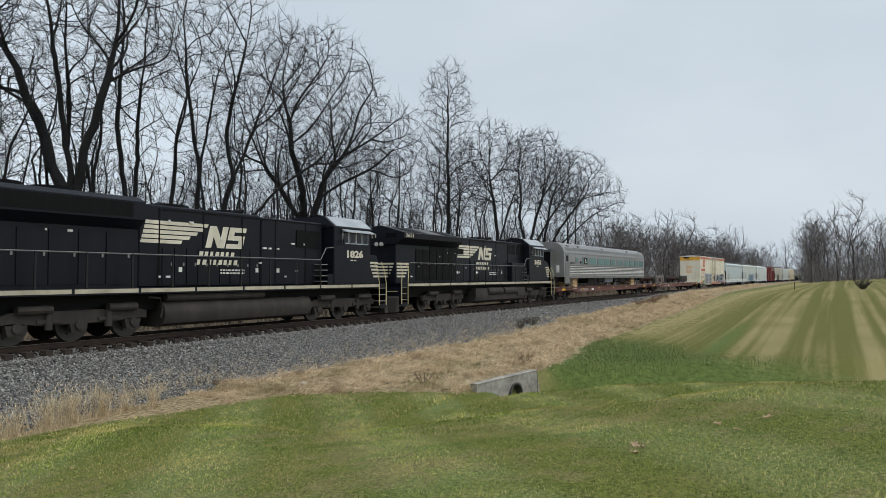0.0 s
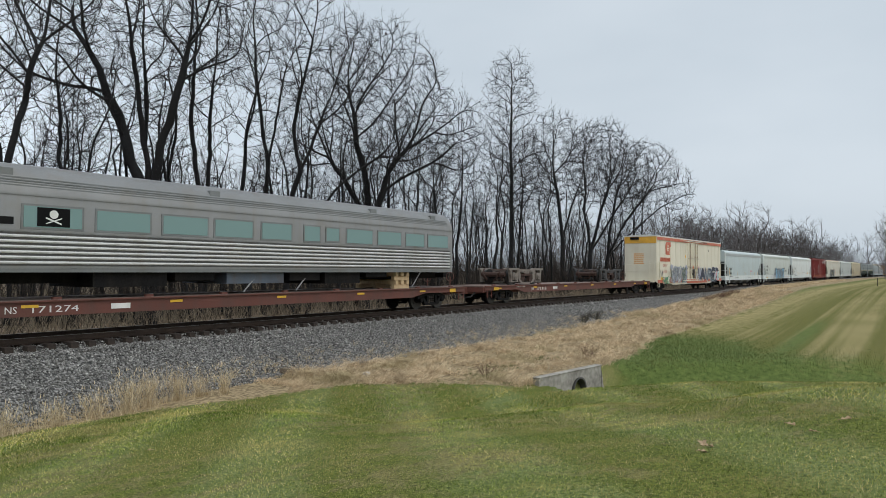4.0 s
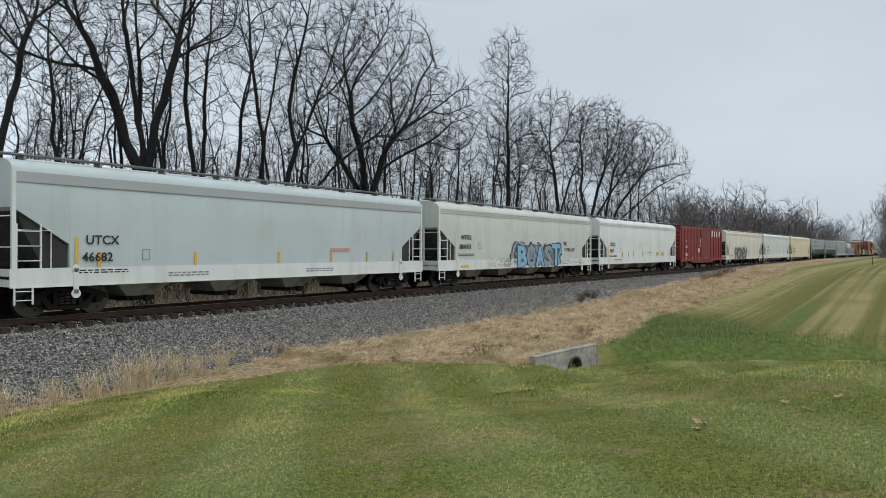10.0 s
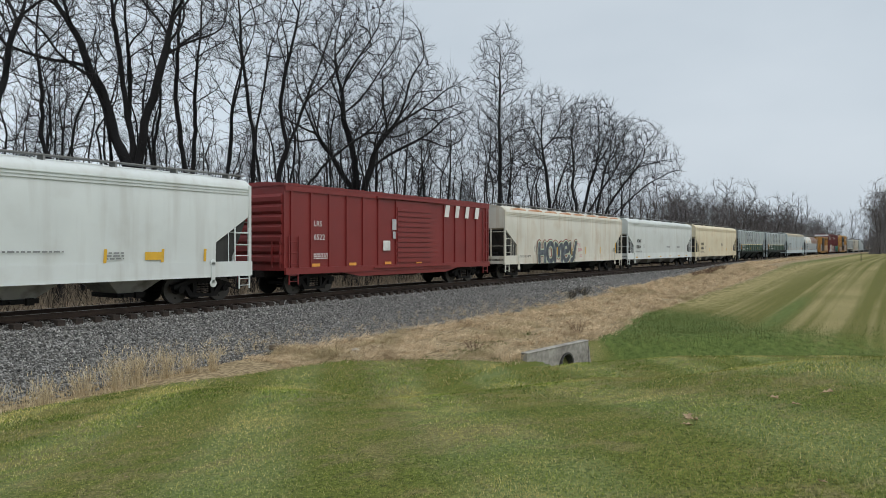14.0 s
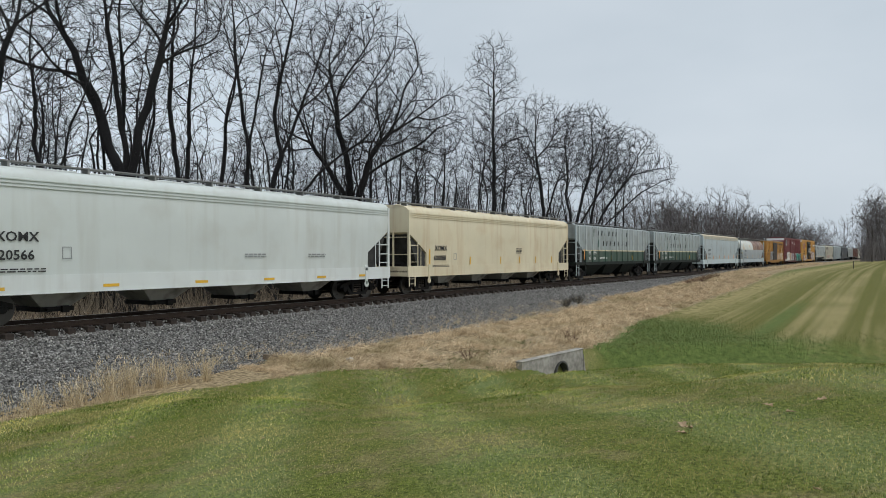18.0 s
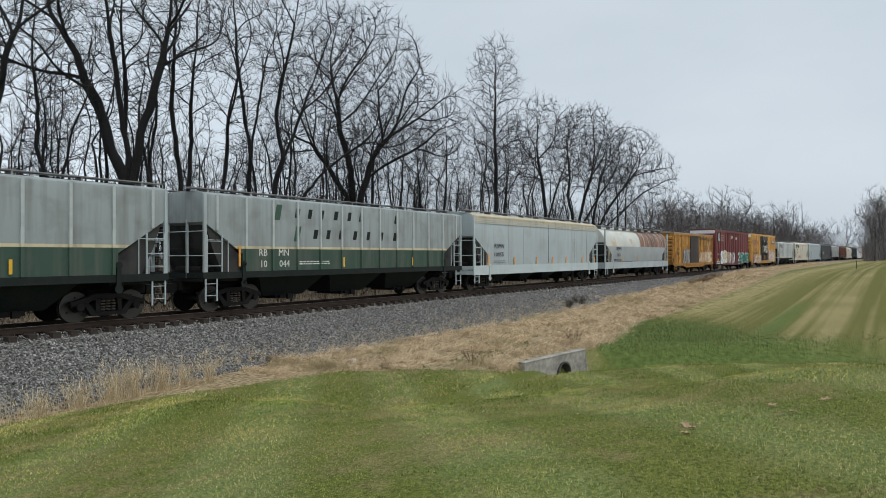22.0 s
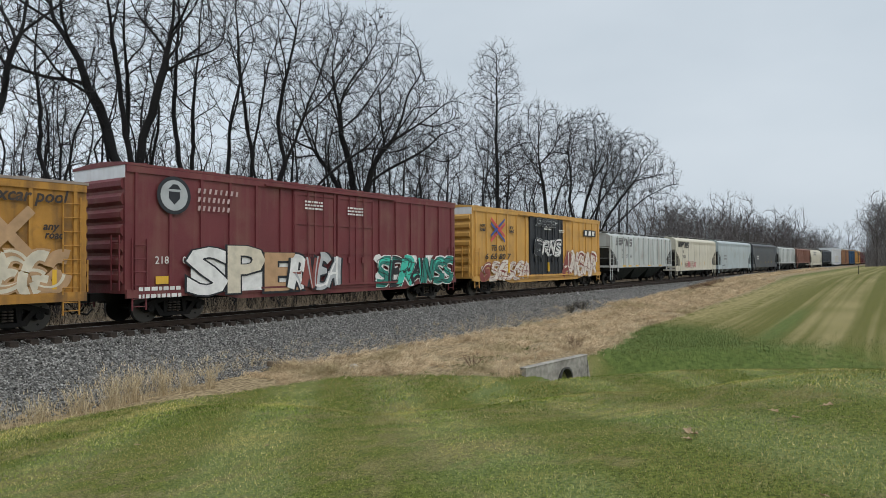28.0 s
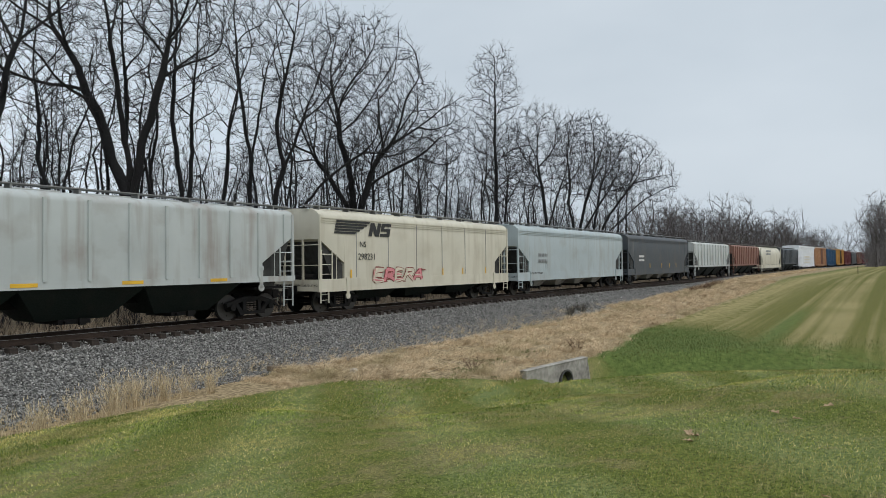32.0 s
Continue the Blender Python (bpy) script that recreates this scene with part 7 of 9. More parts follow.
def flat_car(a, b, number, label):
    L = b - a
    h = L / 2
    car = thing("flat_car", pose(0, 0, 0), label, "flat car", "oxide red flat cars")
    TRAIN.append((car, (a + b) / 2))
    bar(car, "deck", -h, h, -1.36, 1.36, 0.98, 1.06, P_DECKTOP)
    for s in (-1, 1):
        sill = bmesh.new()
        prism(sill, [(-h + 0.1, 1.03), (-h + 0.1, 0.80), (-h + 3.6, 0.80), (-h + 4.6, 0.62), (h - 4.6, 0.62), (h - 3.6, 0.80), (h - 0.1, 0.80), (h - 0.1, 1.03)], s * 1.38 - 0.03, s * 1.38 + 0.03)
        part("side_sill", sill, P_DECK, car)
        bar(car, "sill_flange", -h + 0.1, h - 0.1, s * 1.42 - 0.05, s * 1.42 + 0.05, 1.01, 1.05, P_DECK)
        bogie(car, s * (h - 2.6))
        x = s * h
        bar(car, "end_sill", min(x, x - s * 0.3), max(x, x - s * 0.3), -1.35, 1.35, 0.70, 1.0, P_DECK)
        ladder(car, x - s * 0.5, -1.43, 0.40, 0.82, 0.45, P_DECK, rungs=2, name="step")
        wheel = bmesh.new()
        ring = [(x - s * 0.15, 1.0 + 0.26 * math.cos(2 * math.pi * k / 12), 1.55 + 0.26 * math.sin(2 * math.pi * k / 12)) for k in range(13)]
        tube(wheel, ring, 0.02, 5)
        tube(wheel, [(x - s * 0.15, 1.0, 1.0), (x - s * 0.15, 1.0, 1.55)], 0.03, 6)
        part("brake_wheel", wheel, P_DECK, car)
        bar(car, "reflector", x - s * 1.5 if s > 0 else x + 1.0, x - s * 1.0 if s > 0 else x + 1.5, -1.435, -1.415, 0.80, 0.98, M_YELLOW)
    bar(car, "centre_sill", -h - 0.2, h + 0.2, -0.3, 0.3, 0.60, 0.98, P_DECK)
    for k in range(12):
        x = -h + 1.6 + k * (L - 3.2) / 11
        bar(car, "cross_bearer", x - 0.06, x + 0.06, -1.3, 1.3, 0.78, 0.97, P_DECK)
        if k % 2 == 0:
            bar(car, "reflective_strip", x - 0.22, x + 0.22, -1.425, -1.405, 0.86, 0.94, M_YELLOW)
    lettering(car, "NS", -h + 5.4, 0.72, 0.26, M_WHITETEXT, -1.412)
    lettering(car, number, -h + 6.1, 0.72, 0.26, M_WHITETEXT, -1.412, 1.25)
    bar(car, "notice", -h + 8.3, -h + 8.9, -1.425, -1.405, 0.74, 0.90, M_WHITETEXT)
    small_print(car, -h + 3.6, 0.93, 1.0, 1, M_WHITETEXT, -1.412, 0.05)
    for k in range(10):
        x = -h + 1.2 + k * (L - 2.4) / 9
        bar(car, "chain_anchor", x - 0.12, x + 0.12, -1.33, -1.20, 1.06, 1.13, P_DECK)
    for s in (-1, 1):
        draft = bmesh.new()
        tube(draft, [(s * (h - 0.1), -0.8, 0.75), (s * (h + 0.25), -0.7, 0.45), (s * (h + 0.6), -0.5, 0.42), (s * (h + 0.8), -0.3, 0.7)], 0.04, 6)
        part("air_hose", draft, M_HOSE, car)
    couplers(car, h + 0.35)
    return car


flat_car(24.6, 52.2, "171274", "long oxide red flat car carrying a passenger coach")
flat_car(54.0, 80.8, "171318", "long oxide red flat car carrying two loose wheel trucks")

# ---- stainless coach on wooden blocks ----
P_STEEL = paint("dull_stainless_steel", (0.26, 0.262, 0.258), 0.42, 0.5, (0.24, 0.22, 0.19), 0.45, 0.55, 0.08, 0.8)
P_STEELROOF = paint("dirty_stainless_roof", (0.21, 0.22, 0.22), 0.5, 0.5, (0.17, 0.16, 0.14), 0.5, 0.4, 0.1, 0.8)
# one steel in two tones: gleam painted on the flutes, shade in the grooves
P_FLUTE = paint("lit_fluting", (0.62, 0.62, 0.61), 0.5, 0.3, (0.3, 0.28, 0.25), 0.3, 0.3, 0.06, 0.8)
P_GROOVE = paint("shaded_groove", (0.07, 0.07, 0.068), 0.6, 0.2)
# green glass, its base colour lightened to stand for reflected sky
M_COACHGLASS = glassy("sky_pale_green_glass", (0.15, 0.26, 0.245), 0.08)
coach = thing("passenger_coach", pose(0, 0, 0), "stainless steel passenger coach without wheels on wooden blocks", "coach")
TRAIN.append((coach, 38.4))
CH, CW = 12.45, 1.46
prof = [(-CW, 1.92), (-CW, 3.95), (-CW * 0.97, 4.20), (-CW * 0.84, 4.52), (-CW * 0.6, 4.76), (-CW * 0.3, 4.86), (0, 4.88)]
prof = prof + [(-y, z) for y, z in prof[-2::-1]]
shell = bmesh.new()
prism(shell, prof, -CH, CH, "x")
part("shell", shell, P_STEEL, coach, smooth=True)
for s in (-1, 1):
    bar(coach, "flute_ground", -CH + 1.34, CH - 0.24, s * (CW + 0.004) - 0.004, s * (CW + 0.004) + 0.004, 2.0, 2.9, P_GROOVE)
    for k in range(6):
        flute = bmesh.new()
        prism(flute, [(s * CW, 0.0), (s * (CW + 0.028), 0.016), (s * (CW + 0.036), 0.046), (s * (CW + 0.028), 0.076), (s * CW, 0.09)], -CH + 1.35, CH - 0.25, "x")
        at(part("fluting", flute, P_FLUTE, coach), 0, 0, 2.04 + 0.143 * k)
    for k in range(7):
        y, z = CW * (0.965 - 0.018 * k * k * 0.42), 4.14 + 0.075 * k
        bar(coach, "roof_corrugation", -CH + 0.6, CH - 0.4, s * y - 0.02, s * y + 0.02, z, z + 0.035, P_STEELROOF)
    bar(coach, "drip_rail", -CH + 0.1, CH - 0.1, s * (CW + 0.01) - 0.02, s * (CW + 0.01) + 0.02, 3.90, 3.95, P_STEEL)
    bar(coach, "belt_rail", -CH + 1.3, CH - 0.1, s * (CW + 0.008) - 0.012, s * (CW + 0.008) + 0.012, 2.92, 2.98, P_STEEL)
    bar(coach, "skirt", -CH + 1.3, CH, s * (CW - 0.02) - 0.02, s * (CW - 0.02) + 0.02, 1.82, 1.94, P_STEELROOF)
    wins = [(-9.7, -9.1, 3.24, 3.54), (-8.0, -6.44, 3.05, 3.62), (-6.0, -4.33, 3.05, 3.62), (-3.87, -2.24, 3.05, 3.62), (-1.92, -0.35, 3.05, 3.62), (0.1, 1.5, 3.05, 3.62), (2.2, 3.0, 3.05, 3.62), (3.4, 4.1, 3.1, 3.6), (4.6, 6.2, 3.05, 3.62), (6.6, 8.2, 3.05, 3.62), (8.6, 10.0, 3.05, 3.62), (10.35, 12.0, 3.05, 3.62)]
    for a, b, z0, z1 in wins:
        win = bar(coach, "window_frame", a - 0.06, b + 0.06, s * (CW + 0.006) - 0.012, s * (CW + 0.006) + 0.012, z0 - 0.06, z1 + 0.06, P_STEELROOF)
        bar(win, "pane", a, b, s * (CW + 0.012) - 0.012, s * (CW + 0.012) + 0.012, z0, z1, M_COACHGLASS)
    if s < 0:
        bar(coach, "vent", -8.64, -8.24, -CW - 0.014, -CW + 0.01, 3.10, 3.30, M_UNDER)
    door = bar(coach, "vestibule_door", -CH + 0.25, -CH + 1.15, s * (CW + 0.01) - 0.012, s * (CW + 0.01) + 0.012, 2.0, 3.92, P_STEELROOF)
    bar(door, "pane", -CH + 0.45, -CH + 0.95, s * (CW + 0.02) - 0.008, s * (CW + 0.02) + 0.008, 3.25, 3.72, M_CABGLASS)
    for k in range(6):
        bar(coach, "step_panel", -CH + 0.22, -CH + 1.2, s * (CW + 0.012) - 0.012, s * (CW + 0.012) + 0.012, 1.42 + 0.09 * k, 1.47 + 0.09 * k, P_STEEL)
    bar(coach, "step_well", -CH + 0.2, -CH + 1.22, s * (CW - 0.03) - 0.03, s * (CW - 0.03) + 0.03, 1.38, 1.95, P_STEELROOF)
skull = bmesh.new()
disc(skull, -7.22, 3.42, -CW - 0.032, -CW - 0.028, 0.12, 14)
for k in (-1, 1):
    prism(skull, [(-7.44, 3.22 - k * 0.08), (-7.42, 3.26 - k * 0.08), (-7.00, 3.26 + k * 0.08), (-7.02, 3.22 + k * 0.08)], -CW - 0.032 - 0.002 * k, -CW - 0.028 - 0.002 * k)
flag = bar(coach, "window_flag", -7.66, -6.78, -CW - 0.028, -CW - 0.022, 3.08, 3.60, P_LOCODARK)
part("flag_emblem", skull, M_WHITETEXT, flag)
lettering(coach, "RBMN 563", -CH + 1.36, 3.05, 0.21, M_BLACKTEXT, -CW - 0.016, 1.15, 0.004)
for q in (-1, 1):
    x = q * CH
    ends = [("end_post", 0.42), ("end_post", -0.42)]
    for nm, y in ends:
        bar(coach, nm, min(x, x + q * 0.25), max(x, x + q * 0.25), y - 0.05, y + 0.05, 1.8, 4.2, P_STEELROOF)
    bar(coach, "end_doorway", min(x, x + q * 0.02), max(x, x + q * 0.02), -0.36, 0.36, 1.95, 4.0, P_LOCODARK)
    bar(coach, "diaphragm_hood", min(x, x + q * 0.26), max(x, x + q * 0.26), -0.5, 0.5, 4.15, 4.28, P_STEELROOF)
    bar(coach, "buffer_beam", min(x, x + q * 0.3), max(x, x + q * 0.3), -0.9, 0.9, 1.55, 1.8, M_UNDER)
    for y in (-1.05, 0.85):
        bar(coach, "notice", x + q * 0.002 if q > 0 else x - 0.008, x + 0.008 if q > 0 else x - 0.002, y, y + 0.25, 2.3, 2.9, M_WHITETEXT)
for k, x in enumerate((-11.2, -8.6, -2.0, 6.3, 10.8)):
    bar(coach, "roof_vent", x, x + 0.4, -1.28, -1.0, 4.36, 4.62, P_STEELROOF)
for x0, x1, z0, m in ((-6.0, -3.6, 1.38, M_UNDER), (-3.3, -1.8, 1.55, M_UNDER), (-1.3, 1.3, 1.42, paint("blue_grey_box", (0.08, 0.10, 0.13), 0.6)), (1.6, 3.2, 1.5, M_UNDER), (3.5, 5.6, 1.36, M_UNDER), (6.0, 7.4, 1.6, M_UNDER)):
    bar(coach, "equipment_box", x0, x1, -1.30, 1.30, z0, 1.90, m)
bar(coach, "centre_beam", -CH, CH, -0.4, 0.4, 1.5, 1.92, M_UNDER)

M_PINE = grainy("pale_pine", (0.42, 0.29, 0.16), (0.62, 0.46, 0.27), 0.8, 8)
M_CHAIN = paint("chain_steel", (0.30, 0.30, 0.30), 0.4, 0.8)


def crib(x):
    """Crossed timbers that carry the coach."""
    ob = thing("timber_crib", pose(0, 0, 0), "crossed pale timber blocks under the coach", "timber blocks", "timber cribs under the coach")
    TRAIN.append((ob, 38.4 + x))
    for k in range(4):
        z = 1.06 + k * 0.19
        for j in range(3):
            if k % 2 == 0:
                bar(ob, "timber", -0.55, 0.55, -1.2 + j * 1.1, -1.0 + j * 1.1, z, z + 0.185, M_PINE, bevel=0.008)
            else:
                bar(ob, "timber", -0.5 + j * 0.4, -0.3 + j * 0.4, -1.25, 1.25, z, z + 0.185, M_PINE, bevel=0.008)
    return ob


crib(-9.25)
crib(8.6)
for x in (-10.6, -0.2, 2.3, 9.6):
    ob = thing("tie_down_chain", pose(0, 0, 0), "steel chain holding the coach to the flat car", "chain", "tie-down chains")
    TRAIN.append((ob, 38.4 + x))
    for k in range(10):
        t = k / 9
        link = bmesh.new()
        tube(link, [(-0.4 + 0.8 * t, -1.33 + 0.1 * t, 1.12 + 0.72 * t), (-0.4 + 0.8 * (t + 0.09), -1.33 + 0.1 * t, 1.12 + 0.72 * (t + 0.09))], 0.03, 5)
        part("link", link, M_CHAIN, ob)

# ---- loose passenger trucks on the second flat car ----
P_CASTING = paint("pale_casting", (0.21, 0.185, 0.16), 0.75, 0, (0.055, 0.034, 0.025), 0.7, 0.6, 0.2, 3.0)
P_CASTING2 = paint("dark_casting", (0.055, 0.058, 0.060), 0.7, 0.2, (0.10, 0.07, 0.05), 0.4, 0.4)
P_RUSTY = paint("rusted_iron", (0.06, 0.032, 0.024), 0.85, 0, (0.025, 0.018, 0.016), 0.6, 0.3)


def truck_side(bm):
    """A cast passenger truck frame: top chord, pedestals, journal boxes and the sling for the springs."""
    prism(bm, [(-2.1, 0.86), (-2.15, 0.98), (-1.0, 0.99), (-0.75, 0.90), (0.75, 0.90), (1.0, 0.99), (2.15, 0.98), (2.1, 0.86), (1.1, 0.86), (0.85, 0.77), (-0.85, 0.77), (-1.1, 0.86)], -0.10, 0.10)
    for x in (-1.45, 1.45):
        for q in (-1, 1):
            prism(bm, [(x + q * 0.30, 0.20), (x + q * 0.40, 0.20), (x + q * 0.52, 0.90), (x + q * 0.30, 0.90)], -0.085, 0.085)
        box(bm, x - 0.42, x + 0.42, -0.09, 0.09, 0.14, 0.21)
        box(bm, x - 0.24, x + 0.24, -0.13, 0.08, 0.28, 0.68)
        disc(bm, x, 0.46, -0.19, 0.09, 0.19, 14)
        disc(bm, x, 0.46, -0.23, -0.19, 0.09, 10)
    for q in (-1, 1):
        prism(bm, [(q * 1.0, 0.84), (q * 0.86, 0.84), (q * 0.74, 0.55), (q * 0.78, 0.30), (q * 0.55, 0.16), (q * 0.55, 0.06), (q * 0.88, 0.14), (q * 1.0, 0.34), (q * 0.92, 0.58)], -0.10, 0.08)
    box(bm, -0.56, 0.56, -0.10, 0.08, 0.05, 0.14)
    prism(bm, [(-0.5, 0.70), (-0.3, 0.80), (0.3, 0.80), (0.5, 0.70), (0.25, 0.66), (-0.25, 0.66)], -0.13, 0.05)


def loose_truck(offset, mat, label):
    ob = thing("wheel_truck", pose(0, 0, 0), label, "wheel truck", "loose wheel trucks on the flat car")
    TRAIN.append((ob, offset))
    base = 1.06
    for s in (-1, 1):
        at(part("side_frame", shared("truck_side", truck_side, mat), None, ob), 0, s * 1.02, base + 0.02, 0, 0, 0 if s < 0 else 180)
        ws = at(part("wheelset", wheelset_mesh(0.46), None, ob), s * 1.45, 0, base + 0.46)
        for k in range(2):
            coil = bmesh.new()
            for q in range(6):
                box(coil, -0.24 + 0.018 * abs(q - 3), 0.24 - 0.018 * abs(q - 3), -0.09, 0.09, 0.075 * q, 0.075 * q + 0.05)
            at(part("leaf_spring", coil, P_RUSTY, ob), (k - 0.5) * 0.95, s * 1.03, base + 0.2)
        rod = bmesh.new()
        tube(rod, [(-1.3, s * 0.75, base + 0.9), (1.3, s * 0.75, base + 0.9)], 0.05, 6)
        part("brake_rod", rod, P_RUSTY, ob)
        for k, z in enumerate((0.35, 0.95)):
            hanger = bmesh.new()
            tube(hanger, [(-2.1, s * 0.62, base + z), (-2.45, s * 0.55, base + 0.7), (-2.3, s * 0.3, base + 0.3)], 0.05, 6)
            part("brake_hanger", hanger, P_RUSTY, ob)
        motor = bmesh.new()
        tube(motor, [(s * 2.1, -0.8, base + 0.62), (s * 2.1, 0.8, base + 0.62)], 0.14, 10)
        part("brake_beam", motor, P_RUSTY, ob)
    bar(ob, "bolster", -0.35, 0.35, -1.15, 1.15, base + 0.55, base + 0.82, P_RUSTY)
    bar(ob, "transom", -1.1, 1.1, -0.5, 0.5, base + 0.62, base + 0.78, mat)


loose_truck(67.4 - 8.1, P_CASTING, "loose passenger wheel truck with a pale rusty frame")
loose_truck(67.4 + 5.3, P_CASTING2, "loose passenger wheel truck with a dark frame")


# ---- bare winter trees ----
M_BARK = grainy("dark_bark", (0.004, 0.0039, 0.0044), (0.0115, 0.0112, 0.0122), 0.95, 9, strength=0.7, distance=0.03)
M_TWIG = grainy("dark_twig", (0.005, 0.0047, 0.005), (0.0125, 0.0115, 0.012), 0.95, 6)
# distant bark and twigs: the haze of distance is mixed into these pale colours
M_FARBARK = grainy("hazed_bark", (0.04, 0.035, 0.033), (0.09, 0.08, 0.075), 0.95, 3)
M_FARTWIG = grainy("hazed_twig", (0.085, 0.076, 0.076), (0.165, 0.15, 0.15), 0.95, 2)
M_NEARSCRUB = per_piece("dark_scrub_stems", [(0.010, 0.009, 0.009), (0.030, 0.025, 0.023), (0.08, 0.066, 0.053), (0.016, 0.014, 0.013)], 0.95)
# stems at the field's edge, paled with painted haze
M_HAZE = per_piece("hazed_stems", [(0.09, 0.083, 0.085), (0.20, 0.185, 0.185), (0.14, 0.128, 0.13)], 0.95)
M_PALEWEED = per_piece("pale_weed_stems", [(0.20, 0.155, 0.11), (0.46, 0.38, 0.28), (0.10, 0.078, 0.058), (0.36, 0.28, 0.19)], 0.95)
# far thicket stems, greyed in colour for distance haze too
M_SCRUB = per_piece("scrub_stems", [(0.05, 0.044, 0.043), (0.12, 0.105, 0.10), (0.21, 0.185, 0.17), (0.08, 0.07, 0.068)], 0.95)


class Sticks:
    """Collects tapering bars along paths, then makes one mesh of them."""

    def __init__(self):
        self.v, self.f, self.loose = [], [], []

    def add(self, pts, r0, r1, sides, radii=None):
        base = len(self.v)
        n = len(pts)
        for i, q in enumerate(pts):
            d = pts[min(i + 1, n - 1)] - pts[max(i - 1, 0)]
            ax, ay, az = d.x, d.y, d.z
            k = math.sqrt(ax * ax + ay * ay + az * az) or 1
            ax, ay, az = ax / k, ay / k, az / k
            if abs(az) < 0.9:
                bx, by, bz = -ay, ax, 0.0
            else:
                bx, by, bz = 0.0, -az, ay
            k = math.sqrt(bx * bx + by * by + bz * bz) or 1
            bx, by, bz = bx / k, by / k, bz / k
            cx, cy, cz = ay * bz - az * by, az * bx - ax * bz, ax * by - ay * bx
            r = radii[i] if radii else r0 + (r1 - r0) * i / (n - 1)
            for j in range(sides):
                t = 6.28319 * j / sides
                co, si = r * math.cos(t), r * math.sin(t)
                self.v.append((q.x + bx * co + cx * si, q.y + by * co + cy * si, q.z + bz * co + cz * si))
        for i in range(n - 1):
            a, b = base + i * sides, base + (i + 1) * sides
            for j in range(sides):
                k = (j + 1) % sides
                self.f.append((a + j, a + k, b + k, b + j))

    def whips(self, start, mid, tip, rad):
        """Many thin twigs at once: a three-sided bar that bends at mid and ends in a point."""
        d = tip - start
        a = np.cross(d, np.array([0.31, 0.52, 0.79]))
        a /= np.linalg.norm(a, axis=1, keepdims=True) + 1e-9
        b = np.cross(d, a)
        b /= np.linalg.norm(b, axis=1, keepdims=True) + 1e-9
        for t in (0.0, 2.0944, 4.1888):
            side = (a * math.cos(t) + b * math.sin(t)) * rad[:, None]
            nxt = (a * math.cos(t + 2.0944) + b * math.sin(t + 2.0944)) * rad[:, None]
            p, q, s, w = start + side, start + nxt, mid + side * 0.75, mid + nxt * 0.75
            self.loose += [np.stack([p, q, w], 1), np.stack([p, w, s], 1), np.stack([s, w, tip], 1)]

    def mesh(self, name, material):
        v, f = self.v, self.f
        if self.loose:
            t = np.concatenate(self.loose).reshape(-1, 3)
            k = len(v) + np.arange(len(t)).reshape(-1, 3)
            v, f = v + t.tolist(), f + k.tolist()
        return raw(name, v, f, material, True)


SIDE = np.array([0.6, -0.8, 0.0])  # along the edge of the wood as it is seen from the lawn
DEEP = np.array([0.8, 0.6, 0.0])


